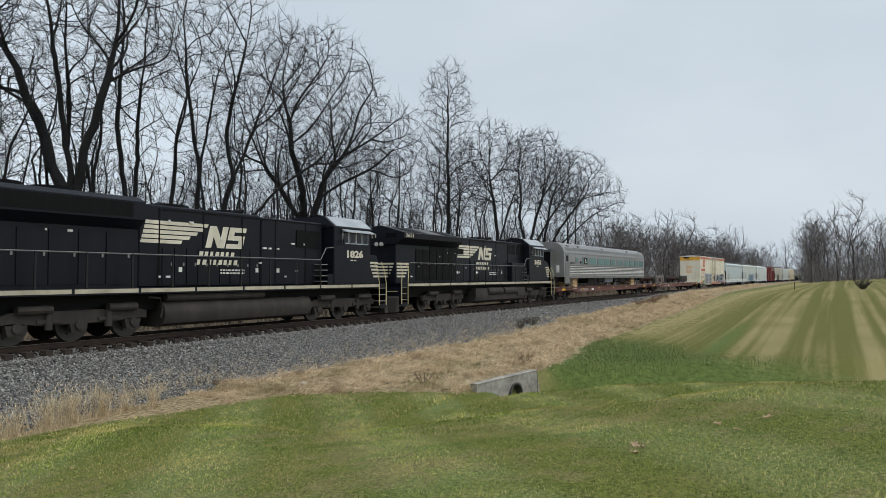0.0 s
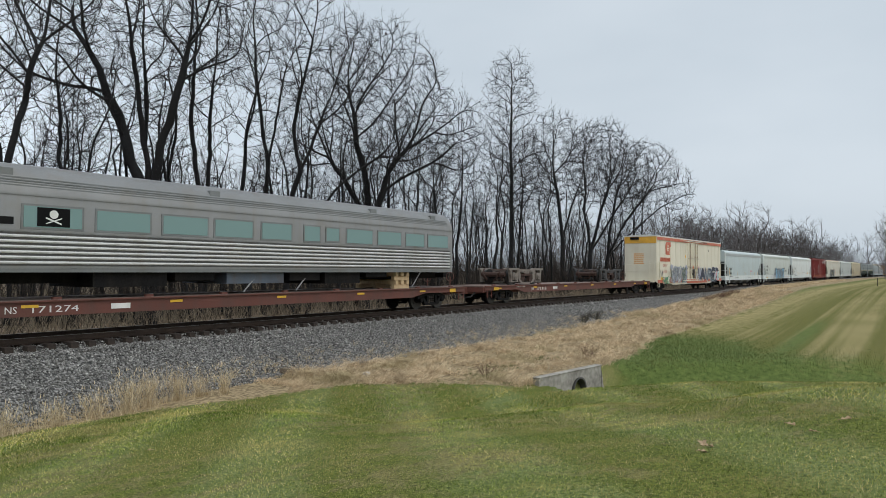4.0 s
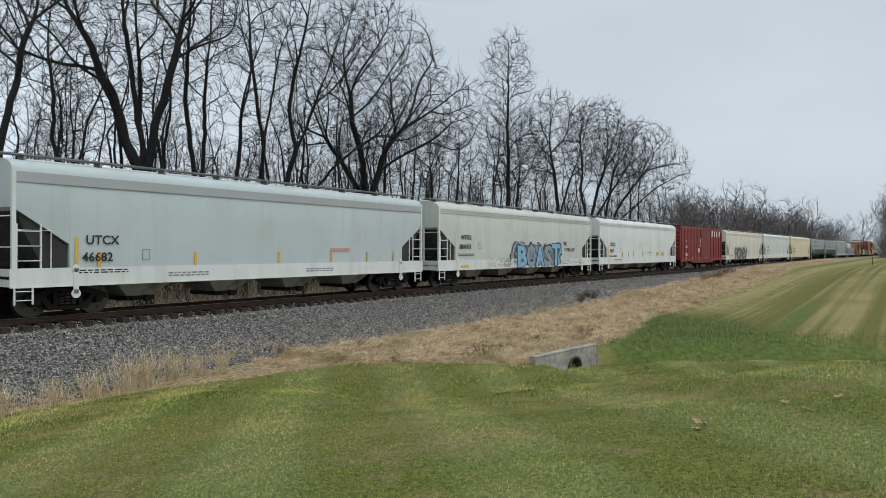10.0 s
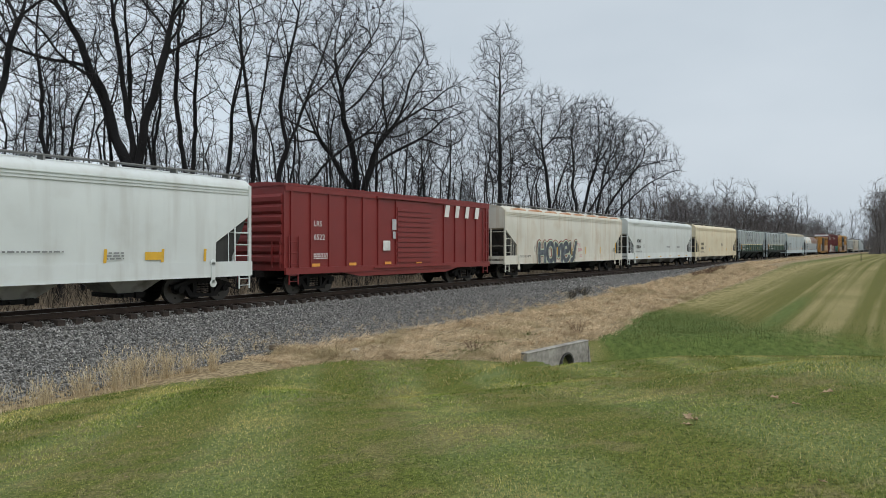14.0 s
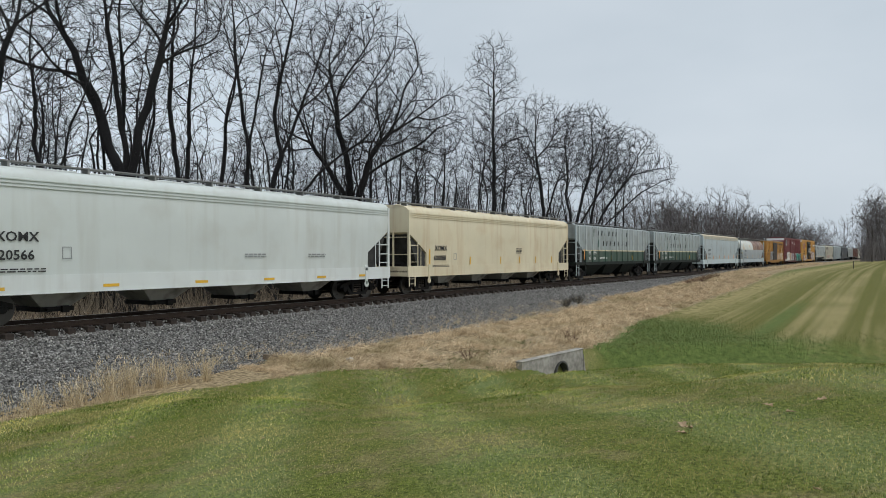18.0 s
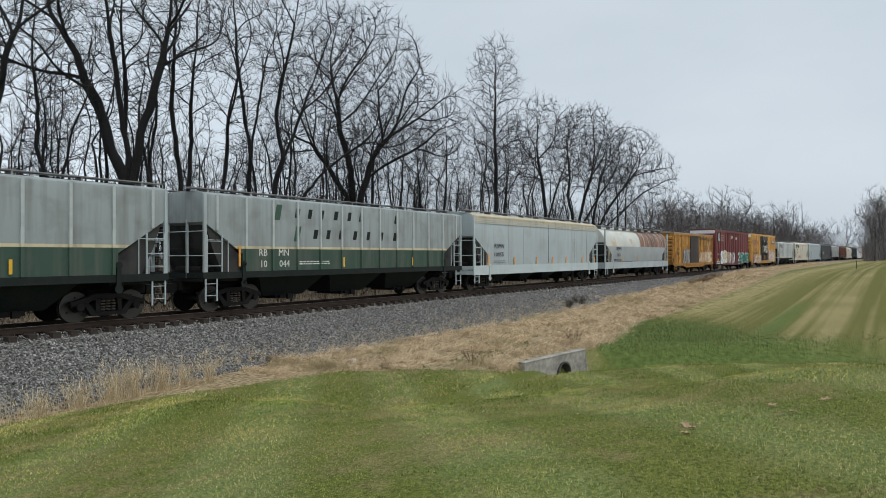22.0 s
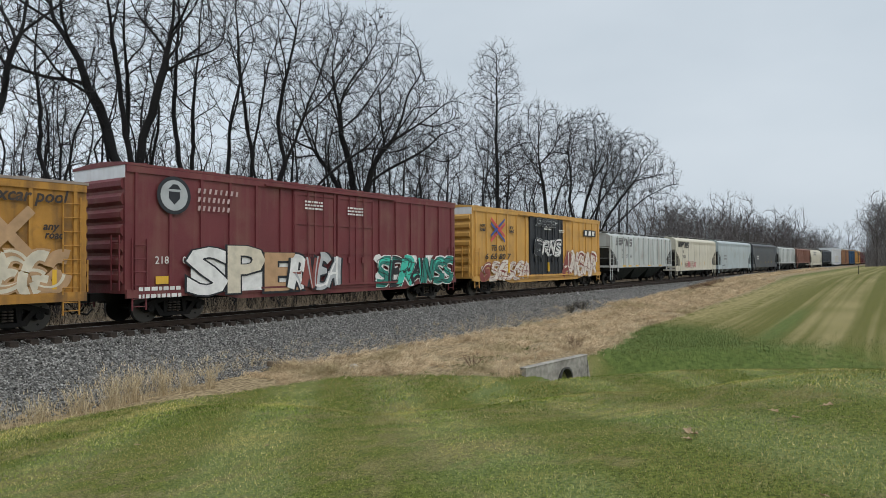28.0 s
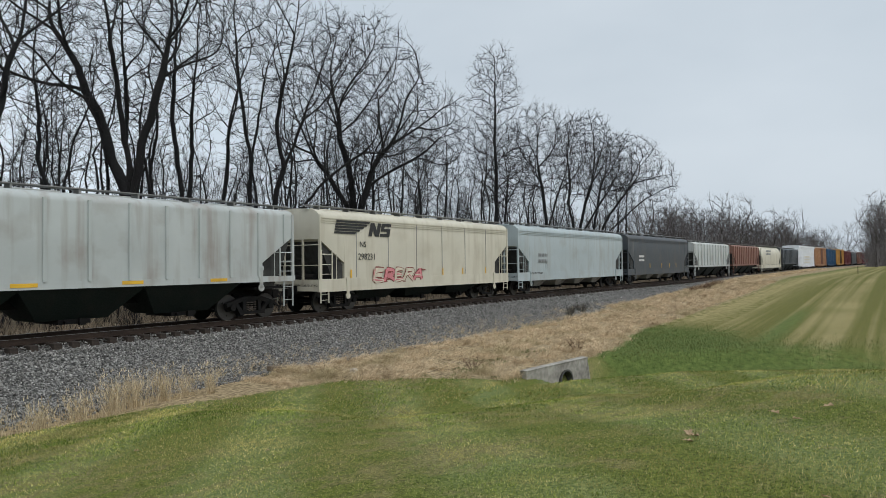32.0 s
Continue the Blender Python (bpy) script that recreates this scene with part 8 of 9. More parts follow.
def grow(seed, stems, crowns, count, reach=0.5, near=0.60, lift=0.22, wander=0.12):
    """Boughs that grow step by step towards free places of the crown, and divide where they are drawn two ways.
    stems: paths of (side, deep, z); crowns: (side, deep, z, radius, depth, height) of egg-shaped spaces."""
    r = np.random.default_rng(seed)
    vol = np.array([c[3] * c[4] * c[5] for c in crowns])
    free = []
    for c, share in zip(crowns, vol / vol.sum()):
        k = max(8, int(count * share))
        q = r.normal(size=(k, 3))
        q *= (r.random((k, 1)) ** 0.30) / np.linalg.norm(q, axis=1, keepdims=True)
        q = q * np.array(c[3:6]) + np.array(c[0:3])
        free.append(q[:, :1] * SIDE + q[:, 1:2] * DEEP + q[:, 2:] * np.array([0, 0, 1]))
    free = np.concatenate(free)
    pos, up, root = [], [], {}
    for path in stems:
        pts = [s * SIDE + d * DEEP + np.array([0, 0, z]) for s, d, z in path]
        last = -1
        sway = r.normal(0, 0.16, 3) * np.array([1, 1, 0])
        for a, b in zip(pts, pts[1:]):
            n = max(1, int(np.linalg.norm(b - a) / reach))
            for i in range(n):
                p = a + (b - a) * i / n + (sway * math.sin(3.1416 * i / n) + r.normal(0, 0.025, 3) if pos else 0)
                key = tuple(np.round(a, 2)) if i == 0 else None
                if key in root:
                    last = root[key]
                    continue
                pos.append(p)
                up.append(last)
                last = len(pos) - 1
                if key:
                    root[key] = last
        pos.append(pts[-1])
        up.append(last)
    pos, up = [np.asarray(p, float) for p in pos], list(up)
    all_pos = np.array(pos)

    def effort(q):
        """How far a free place is from the points q; boughs rather rise to it than reach out."""
        v = free[:, None] - q[None]
        far = np.linalg.norm(v, axis=2) + 1e-6
        return far * (1 + 0.9 * np.clip(0.8 - v[:, :, 2] / far, 0, 2) * np.clip((far - 0.8) / 2, 0, 1))

    d = effort(all_pos)
    # only the upper part of a stem sends out boughs
    d[:, all_pos[:, 2] < 0.26 * free[:, 2].max()] += 8.0
    first = len(pos)
    great = r.random(len(free)) < max(14, len(free) / 30) / len(free)
    kids = {}
    for fine in (False, True):
        if fine:
            d = effort(np.array(pos))
            d[:, :first] += 1.0
            d[:, :first][:, all_pos[:, 2] < 0.26 * free[:, 2].max()] += 8.0
        own, gap = d.argmin(1), d.min(1)
        alive = np.ones(len(free), bool) if fine else great.copy()
        for _ in range(110):
            alive &= gap > (near if fine else 1.1)
            idx = np.nonzero(alive & (gap < 16.0))[0]
            if not len(idx):
                break
            way = free[idx] - np.array(pos)[own[idx]]
            way /= np.linalg.norm(way, axis=1, keepdims=True)
            pull = np.zeros((len(pos), 3))
            np.add.at(pull, own[idx], way)
            made = []
            for k in np.unique(own[idx]):
                g = pull[k] / (np.linalg.norm(pull[k]) + 1e-6)
                if up[k] >= 0:
                    b = pos[k] - pos[up[k]]
                    g = g + 0.6 * b / (np.linalg.norm(b) + 1e-6)
                g = g + np.array([0, 0, lift]) + r.normal(0, wander, 3)
                if kids.get(k, 0) < 3:
                    kids[k] = kids.get(k, 0) + 1
                    made.append(pos[k] + g / np.linalg.norm(g) * reach * r.uniform(0.8, 1.2))
                    up.append(int(k))
                    pos.append(made[-1])
            if not made:
                break
            d = effort(np.array(made))
            j, m = d.argmin(1), d.min(1)
            own = np.where(m < gap, len(pos) - len(made) + j, own)
            gap = np.minimum(m, gap)
    pos, up = np.array(pos), np.array(up)
    # boughs run smooth
    follow = np.full(len(pos), -1)
    for k in range(len(pos) - 1, first, -1):
        follow[up[k]] = k
    on = np.nonzero((follow >= 0) & (up >= 0) & (np.arange(len(pos)) >= first))[0]
    for _ in range(2):
        pos[on] = 0.5 * pos[on] + 0.25 * (pos[up[on]] + pos[follow[on]])
    return pos, up


def tree_meshes(seed, rad, stems, crowns, count=900, tip=0.008, twigs=2, length=0.8, fine=0.7, **change):
    count = int(count * 2.2)
    pos, up = grow(seed, stems, crowns, count, **change)
    r = np.random.default_rng(seed + 1000)
    n = len(pos)
    below = [[] for _ in range(n)]
    for k in range(n):
        if up[k] >= 0:
            below[up[k]].append(k)
    tips = np.zeros(n)
    for k in range(n - 1, -1, -1):
        tips[k] = max(1.0, sum(tips[c] for c in below[k]))
    e = math.log(rad / (tip * 1.8)) / math.log(max(3.0, tips.max()))
    thick = tip * 1.8 * tips ** max(0.42, e)
    foot = np.clip(1.0 - pos[:, 2] / 1.6, 0, 1)
    thick = thick * (1 + 0.35 * foot ** 2) * (1 - 0.45 * np.clip(pos[:, 2] / pos[:, 2].max(), 0, 1) * (tips > 3))
    trunk, crown = Sticks(), Sticks()
    done = set()
    order = [k for k in range(n) if up[k] < 0]
    while order:
        k = order.pop()
        chain = [k]
        while below[chain[-1]]:
            c = sorted(below[chain[-1]], key=lambda j: -tips[j])
            order += [j for j in c[1:]]
            chain.append(c[0])
        full = ([up[k]] if up[k] >= 0 else []) + chain
        if len(full) < 2:
            continue
        radii = [float(min(thick[j], thick[chain[0]])) for j in full]
        radii[-1] = tip * 0.8
        big = radii[0]
        (trunk if up[k] < 0 else crown).add([Vector(pos[j]) for j in full], 0, 0, 9 if big > 0.14 else 6 if big > 0.05 else 4 if big > 0.025 else 3, radii)
    # twigs on every thin bough
    thin = np.nonzero((tips < 5) & (up >= 0))[0]
    base = np.repeat(thin, np.where(tips[thin] < 2, twigs, max(1, twigs - 1)))
    k = len(base)
    axis = pos[base] - pos[up[base]]
    axis /= np.linalg.norm(axis, axis=1, keepdims=True) + 1e-9
    way = axis * r.uniform(0.4, 1.1, (k, 1)) + r.normal(0, 0.45, (k, 3)) + np.array([0, 0, 0.35])
    way /= np.linalg.norm(way, axis=1, keepdims=True)
    start = pos[base] - axis * r.uniform(0, 0.5, (k, 1))
    ln = length * r.uniform(0.35, 1.25, (k, 1))
    mid = start + way * ln * 0.5
    bend = way + r.normal(0, 0.28, (k, 3)) + np.array([0, 0, 0.12])
    tipp = mid + bend * ln * 0.5
    crown.whips(start, mid, tipp, np.full(k, tip))
    # and finer ones on those
    pick = np.nonzero(r.random(2 * k) < fine * 0.5)[0]
    f = len(pick)
    if f:
        s2 = np.concatenate([mid, (mid + tipp) / 2])[pick]
        w2 = np.concatenate([bend, bend])[pick] + r.normal(0, 0.6, (f, 3))
        l2 = np.concatenate([ln, ln])[pick] * r.uniform(0.25, 0.6, (f, 1))
        crown.whips(s2, s2 + w2 * l2 * 0.5, s2 + w2 * l2 + r.normal(0, 0.05, (f, 3)), np.full(f, tip * 0.7))
    return trunk, crown


def tree(u, n, seed, rad, stems, crowns, bark=None, twigs_of=None, label="tall bare tree with dark bark behind the track", **change):
    x, y, z = ground_at(u, n)
    ob = thing("tree", pose(x, y, z), label, "tree", "bare trees behind the track")
    trunk, crown = tree_meshes(seed, rad, stems, crowns, **change)
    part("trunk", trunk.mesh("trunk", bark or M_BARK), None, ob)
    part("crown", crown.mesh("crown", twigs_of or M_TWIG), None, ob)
    return ob


def joined(models, poses, name, label, category):
    """Many trees that stand too deep in the wood to tell apart, as one mesh."""
    vs, fs, total = [], [], 0
    made = {}
    for k, m in enumerate(poses):
        ob = models[k % len(models)]
        for child in ob.children:
            me = child.data
            if me.name not in made:
                me.calc_loop_triangles()
                v, f = np.empty(len(me.vertices) * 3, np.float32), np.empty(len(me.loop_triangles) * 3, np.int32)
                me.vertices.foreach_get("co", v)
                me.loop_triangles.foreach_get("vertices", f)
                made[me.name] = v.reshape(-1, 3), f.reshape(-1, 3)
            v, f = made[me.name]
            a = np.array(m)
            vs.append(v @ a[:3, :3].T + a[:3, 3])
            fs.append(f + total)
            total += len(v)
    v, f = np.concatenate(vs), np.concatenate(fs)
    out = bpy.data.meshes.new(name)
    out.vertices.add(len(v))
    out.vertices.foreach_set("co", v.astype(np.float32).ravel())
    out.loops.add(3 * len(f))
    out.loops.foreach_set("vertex_index", f.astype(np.int32).ravel())
    out.polygons.add(len(f))
    out.polygons.foreach_set("loop_start", np.arange(0, 3 * len(f), 3, dtype=np.int32))
    out.update(calc_edges=True)
    out.materials.append(models[0].children[1].data.materials[0])
    return tagged(new(name, out), label, category, kind="stuff")


FOOT = (0, 0, -0.3)
# the trees that stand out, in order along the track; places in a crown are side, depth and height in metres
tree(-15.2, -11, 1, 0.22, [(FOOT, (0.2, 0, 5), (1.2, 0, 10), (2.0, 0, 13)), (FOOT, (0.2, 0, 5), (-0.9, 0, 9))], [(1.2, 0, 15.5, 4.5, 4, 5.5), (-3, 0, 13, 4, 4, 6)])
tree(-13.0, -15, 2, 0.11, [(FOOT, (-0.3, 0, 6), (-1.2, 0, 11))], [(-1.2, 0, 12.5, 2.2, 2.5, 5)], count=300)
tree(-11.4, -12, 3, 0.14, [(FOOT, (0.1, 0, 4.5), (-0.8, 0, 8), (-1.0, 0, 12)), (FOOT, (0.1, 0, 4.5), (0.9, 0, 9))], [(-1.0, 0, 13.0, 2.4, 2.6, 5), (1.1, 0, 11, 1.8, 2, 4)], count=520)
tree(-8.0, -11.5, 4, 0.47, [(FOOT, (0.1, 0, 3.2), (0.0, 0, 5.2), (-0.9, 0, 8.4), (-2.4, 0.4, 12.0), (-4.0, 0.5, 15.2)), (FOOT, (0.1, 0, 3.2), (0.0, 0, 5.2), (-0.1, 0.3, 8.0), (-0.7, 0.6, 11.5), (-1.2, 0.5, 15)), (FOOT, (0.1, 0, 3.2), (0.0, 0, 5.2), (0.7, -0.2, 9.2), (1.5, -0.4, 11.5), (2.2, -0.4, 14.5))],
     [(-5.0, 0, 16, 4, 4, 5), (-1.0, 0, 18, 4, 4, 4.5), (3.0, 0, 16.5, 2.8, 3.5, 4.5), (-2.5, 0, 12, 3, 2.5, 2.5)], count=1500)
tree(-6.3, -13, 5, 0.16, [(FOOT, (-0.2, 0, 5), (-0.9, 0, 9.5), (-1.0, 0, 14))], [(-0.8, 0, 15.5, 2.4, 2.5, 5)], count=420)
tree(-4.4, -12, 6, 0.16, [(FOOT, (-0.1, 0, 6), (-0.7, 0, 11), (-0.5, 0, 15))], [(-0.5, 0, 16, 2.4, 2.5, 5.5)], count=460)
tree(-3.5, -13, 26, 0.15, [(FOOT, (0, 0, 6), (0.2, 0, 11))], [(0.4, 0, 14.5, 2.1, 2.5, 5.5)], count=400)
tree(-2.6, -12, 27, 0.14, [(FOOT, (0.2, 0, 5), (0.9, 0, 10))], [(1.4, 0, 13.5, 2.0, 2.5, 5)], count=380)
tree(0.0, -12, 7, 0.16, [(FOOT, (0.1, 0, 5), (0.2, 0, 9.5), (-0.5, 0, 14), (-0.7, 0, 17)), (FOOT, (0.1, 0, 5), (0.2, 0, 9.5), (1.0, 0, 14))], [(-0.6, 0, 18, 2.3, 2.6, 4.5), (1.2, 0, 16, 2, 2.4, 4)], count=560)
tree(1.9, -11.5, 8, 0.22, [(FOOT, (0.1, 0, 4.0), (0.4, 0, 9), (0.6, 0, 15)), (FOOT, (0.1, 0, 4.0), (1.3, 0, 6.0), (3.0, 0, 8.2), (5.4, 0, 10.0)), (FOOT, (0.1, 0, 4.0), (0.4, 0, 9), (2.0, 0, 13.2))], [(0.6, 0, 18, 3, 3, 5), (3.4, 0, 15.5, 2.3, 2.8, 4), (6.6, 0, 11.2, 2.4, 2.4, 2.4)], count=1000)
BIRD_TREE = tree(9.3, -12, 9, 0.46, [(FOOT, (-0.2, 0, 4), (0.1, 0, 8), (-0.8, 0, 12), (-1.2, 0, 15)), (FOOT, (0.9, 0, 4.5), (1.2, 0, 8.5), (2.8, 0, 11.5)), (FOOT, (-0.2, 0, 4), (-0.3, 0, 7.2), (-2.8, 0, 11))], [(0.6, 0, 15.0, 5.6, 5, 6.2), (5.6, 0, 12.6, 3.6, 3.6, 3.4), (-3.6, 0, 13.5, 3, 3.4, 4.6)], count=3600, near=0.5, tip=0.0085)
tree(14.6, -15, 10, 0.15, [(FOOT, (0.2, 0, 6), (0.4, 0, 9))], [(0.5, 0, 11.5, 2.2, 2.5, 4.2)], count=420)
tree(17.4, -14, 11, 0.14, [(FOOT, (0, 0, 5), (0.3, 0, 9))], [(0.2, 0, 11.2, 2.3, 2.5, 4.4)], count=420)
tree(20.8, -14, 28, 0.15, [(FOOT, (0, 0, 5), (-0.4, 0, 10))], [(-0.2, 0, 11.6, 2.4, 2.5, 4.6)], count=420)
tree(25.0, -15, 12, 0.15, [(FOOT, (0, 0, 5), (0.5, 0, 10))], [(0.3, 0, 11.6, 2.6, 2.5, 4.8)], count=460)
tree(29.8, -12, 13, 0.25, [(FOOT, (0.1, 0, 8), (0.0, 0, 15), (0.1, 0, 20), (0.0, 0, 23.5))], [(0, 0, 19.2, 2.7, 2.7, 5.4), (0.4, 0, 13.6, 3.6, 3.2, 3.0), (0, 0, 10.5, 2.6, 2.6, 2.5)], label="tall straight bare tree with a narrow crown", count=2300, tip=0.0095, near=0.52)
tree(34.5, -14, 24, 0.16, [(FOOT, (0.2, 0, 5), (0.6, 0, 10))], [(0.6, 0, 12.6, 3.2, 3, 5)], count=520, tip=0.008)
tree(41.0, -12, 14, 0.24, [(FOOT, (0, 0, 6), (-0.5, 0, 11), (-1.0, 0, 14)), (FOOT, (0, 0, 6), (1.4, 0, 11))], [(-0.9, 0, 15.2, 3.8, 3.6, 5.6), (2.4, 0, 15.0, 2.4, 2.6, 4.6)], count=1485, tip=0.0105, near=0.52)
tree(47.5, -12, 15, 0.25, [(FOOT, (0.3, 0, 5.0), (1.6, 0, 10), (2.6, 0, 13)), (FOOT, (0.3, 0, 5.0), (-0.5, 0, 10), (-0.3, 0, 13)), (FOOT, (0.3, 0, 5.0), (3.4, 0, 10.0))], [(1.6, 0, 15.6, 4.4, 4, 5.4), (4.8, 0, 14.0, 3.0, 3, 4.6)], count=2295, tip=0.0105, near=0.52)
tree(54.5, -13, 16, 0.27, [(FOOT, (0.5, 0, 4.5), (2.8, 0, 9.0), (5.5, 0, 12.5)), (FOOT, (0.5, 0, 4.5), (1.2, 0, 10), (2.2, 0, 14)), (FOOT, (0.5, 0, 4.5), (4.6, 0, 8.6))], [(5.2, 0, 15.2, 4.8, 4, 4.4), (8.6, 0, 13.2, 3.2, 3, 3.2), (1.6, 0, 15.0, 3.2, 3, 4.6)], count=1890, tip=0.0105, near=0.52)
tree(64.0, -13, 17, 0.18, [(FOOT, (0.1, 0, 5), (0.3, 0, 10))], [(0.4, 0, 12.2, 2.8, 2.8, 4.6)], count=520, tip=0.012)

# a broken trunk
snag = thing("dead_snag", pose(*ground_at(-2.0, -11)), "broken dead tree trunk with a jagged top", "tree")
snag_sticks = Sticks()
snag_sticks.add([Vector((0, 0, -0.3)), Vector((0.05, 0, 2)), Vector((0.0, 0.05, 4.5)), Vector((0.12, 0, 6.6))], 0.24, 0.17, 9)
snag_sticks.add([Vector((0.18, 0, 6.4)), Vector((0.22, 0, 7.3))], 0.07, 0.01, 5)
snag_sticks.add([Vector((0.05, 0.05, 6.4)), Vector((0.02, 0.05, 6.9))], 0.08, 0.01, 5)
part("trunk", snag_sticks.mesh("trunk", M_BARK), None, snag)

# thinner trees between and behind them
THIN = []
r5 = random.Random(55)
for k in range(8):
    tall, bend = 11.5 + 0.9 * k, r5.uniform(-1.0, 1.0)
    t = tree(-33 + 13.5 * k, -17 - 1.5 * (k % 3), 100 + k, 0.075 + 0.009 * k, [(FOOT, (bend * 0.3, 0, tall * 0.35), (bend, 0, tall * 0.62)), (FOOT, (bend * 0.3, 0, tall * 0.35), (-0.5 * bend - 0.3, 0, tall * 0.6))], [(bend, 0, tall * 0.74, 1.5 + 0.1 * k, 1.6, tall * 0.25), (-0.5 * bend - 0.3, 0, tall * 0.66, 1.2, 1.4, tall * 0.24)], count=130, twigs=2, fine=0.2, label="slender bare tree in the woods behind the track")
    THIN.append(t)
back = []
for k in range(190):
    u, n = r5.uniform(-34, 72) if k < 90 else r5.uniform(-16, 36), -r5.uniform(9.5, 34)
    x, y, z = ground_at(u, n)
    m, size = pose(x, y, z, r5.gauss(0, 3), r5.gauss(0, 3), r5.uniform(0, 360)), r5.uniform(0.62, 1.0)
    if n > -22:
        c = copy_thing(THIN[k % 8], m)
        c.scale = (size,) * 3
    else:
        back.append(m @ Matrix.Scale(size, 4))
joined(THIN, back, "woodland", "slender bare trees deep in the wood behind the track", "woods")
young = []
for k in range(34):
    u, n = r5.uniform(-34, 66), -r5.uniform(9, 26)
    x, y, z = ground_at(u, n)
    young.append(pose(x, y, z, r5.gauss(0, 5), r5.gauss(0, 5), r5.uniform(0, 360)) @ Matrix.Scale(r5.uniform(0.35, 0.62), 4))
joined(THIN, young, "saplings", "young bare saplings under the taller trees", "woods")

# the woods farther along, lower and thicker
FAR = []
for k in range(6):
    tall = 12.0 + 0.7 * k
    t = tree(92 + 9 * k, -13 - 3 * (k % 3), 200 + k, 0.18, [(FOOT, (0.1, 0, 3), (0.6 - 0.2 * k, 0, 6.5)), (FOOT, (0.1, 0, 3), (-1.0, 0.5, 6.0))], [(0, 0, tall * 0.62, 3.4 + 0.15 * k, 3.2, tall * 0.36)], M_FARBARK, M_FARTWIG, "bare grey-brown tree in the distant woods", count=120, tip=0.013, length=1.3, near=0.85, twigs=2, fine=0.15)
    t["group"] = "distant woods"
    FAR.append(t)
far = []
for k in range(190):
    if k >= 150:
        u = 330 + 130 * r5.random()
        n, size = r5.choice((-1, 1)) * (9 + 60 * r5.random()), r5.uniform(1.1, 1.6)
    elif k < 100:
        u = 76 + 330 * r5.random()
        n, size = -r5.uniform(9, 40) - 0.05 * (u - 78), r5.uniform(0.75, 1.1) * (1 + 0.5 * float(step(90, 190, u)))
    else:
        u = 152 + 90 * r5.random()
        n, size = 11.5 + 70 * r5.random() ** 1.5 - 0.045 * (u - 140), r5.uniform(1.0, 1.6)
    x, y, z = ground_at(u, n)
    m = pose(x, y, z, r5.gauss(0, 2), r5.gauss(0, 2), r5.uniform(0, 360))
    if k < 150 and k % 100 < 34:
        c = copy_thing(FAR[k % 6], m)
        c.scale = (size,) * 3
    else:
        far.append(m @ Matrix.Scale(size, 4))
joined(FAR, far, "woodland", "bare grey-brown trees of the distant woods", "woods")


# brush: whips and saplings under the trees, one mesh
def brush(count, area, tall, rad, seed, material, label):
    r = random.Random(seed)
    out = Sticks()
    for _ in range(count):
        u, n = area(r)
        x, y, z = ground_at(u, n)
        h = tall * r.uniform(0.45, 1.2)
        lean = Vector((r.gauss(0, 0.25), r.gauss(0, 0.25), 1))
        p = Vector((x, y, z - 0.1))
        pts = [p]
        for k in range(2):
            lean = (lean + Vector((r.gauss(0, 0.18), r.gauss(0, 0.18), 0))).normalized()
            pts.append(pts[-1] + lean * h / 2)
        out.add(pts, rad, rad * 0.35, 3)
        for k in range(3):
            q = pts[1 + k % 2]
            w = Vector((r.gauss(0, 0.6), r.gauss(0, 0.6), 0.8)).normalized() * h * r.uniform(0.2, 0.4)
            out.add([q, q + w + Vector((0, 0, 0.1 * h))], rad * 0.55, rad * 0.25, 3)
    return tagged(new("brush", out.mesh("brush", material)), label, "brush", kind="stuff")


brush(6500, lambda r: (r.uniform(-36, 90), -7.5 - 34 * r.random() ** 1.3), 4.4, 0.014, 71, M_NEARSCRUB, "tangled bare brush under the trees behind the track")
brush(3200, lambda r: (r.uniform(-34, 80), -4.2 - 5.5 * r.random()), 1.3, 0.009, 75, M_PALEWEED, "pale dead weeds and brambles beyond the track")
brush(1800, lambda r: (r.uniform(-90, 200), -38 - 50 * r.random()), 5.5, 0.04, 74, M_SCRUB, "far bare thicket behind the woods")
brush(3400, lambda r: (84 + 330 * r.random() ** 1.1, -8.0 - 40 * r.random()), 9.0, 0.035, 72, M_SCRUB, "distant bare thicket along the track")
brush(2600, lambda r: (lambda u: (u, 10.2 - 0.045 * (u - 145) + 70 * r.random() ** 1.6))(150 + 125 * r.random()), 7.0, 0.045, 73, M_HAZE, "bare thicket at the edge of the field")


# ---- places of small things ----
CLUMPS = [(-19.2, 4.7, 0.80, 260, 0.26), (-18.4, 4.8, 0.95, 300, 0.26), (-17.8, 4.7, 0.95, 300, 0.24), (-17.0, 4.8, 0.95, 280, 0.24), (-16.4, 4.9, 0.75, 180, 0.2),
          (-15.9, 5.3, 0.85, 170, 0.08), (-20.2, 4.9, 0.7, 240, 0.3), (-21.4, 5.1, 0.7, 260, 0.35), (-22.6, 5.0, 0.8, 260, 0.35)]
SHRUBS = [(13.9, 3.7, 0.75, 60, 0), (11.6, 3.9, 0.55, 40, 0), (12.6, 3.6, 0.5, 30, 0), (-2.9, 10.6, 0.7, 18, 1), (37.5, 5.2, 0.8, 60, 1), (36.0, 4.9, 0.7, 50, 1), (39.5, 5.2, 0.8, 60, 1), (42.0, 5.0, 0.9, 60, 1), (46.0, 4.8, 0.8, 50, 1), (-9.0, 9.6, 0.5, 20, 1), (61.0, 22.6, 1.25, 240, 2)]
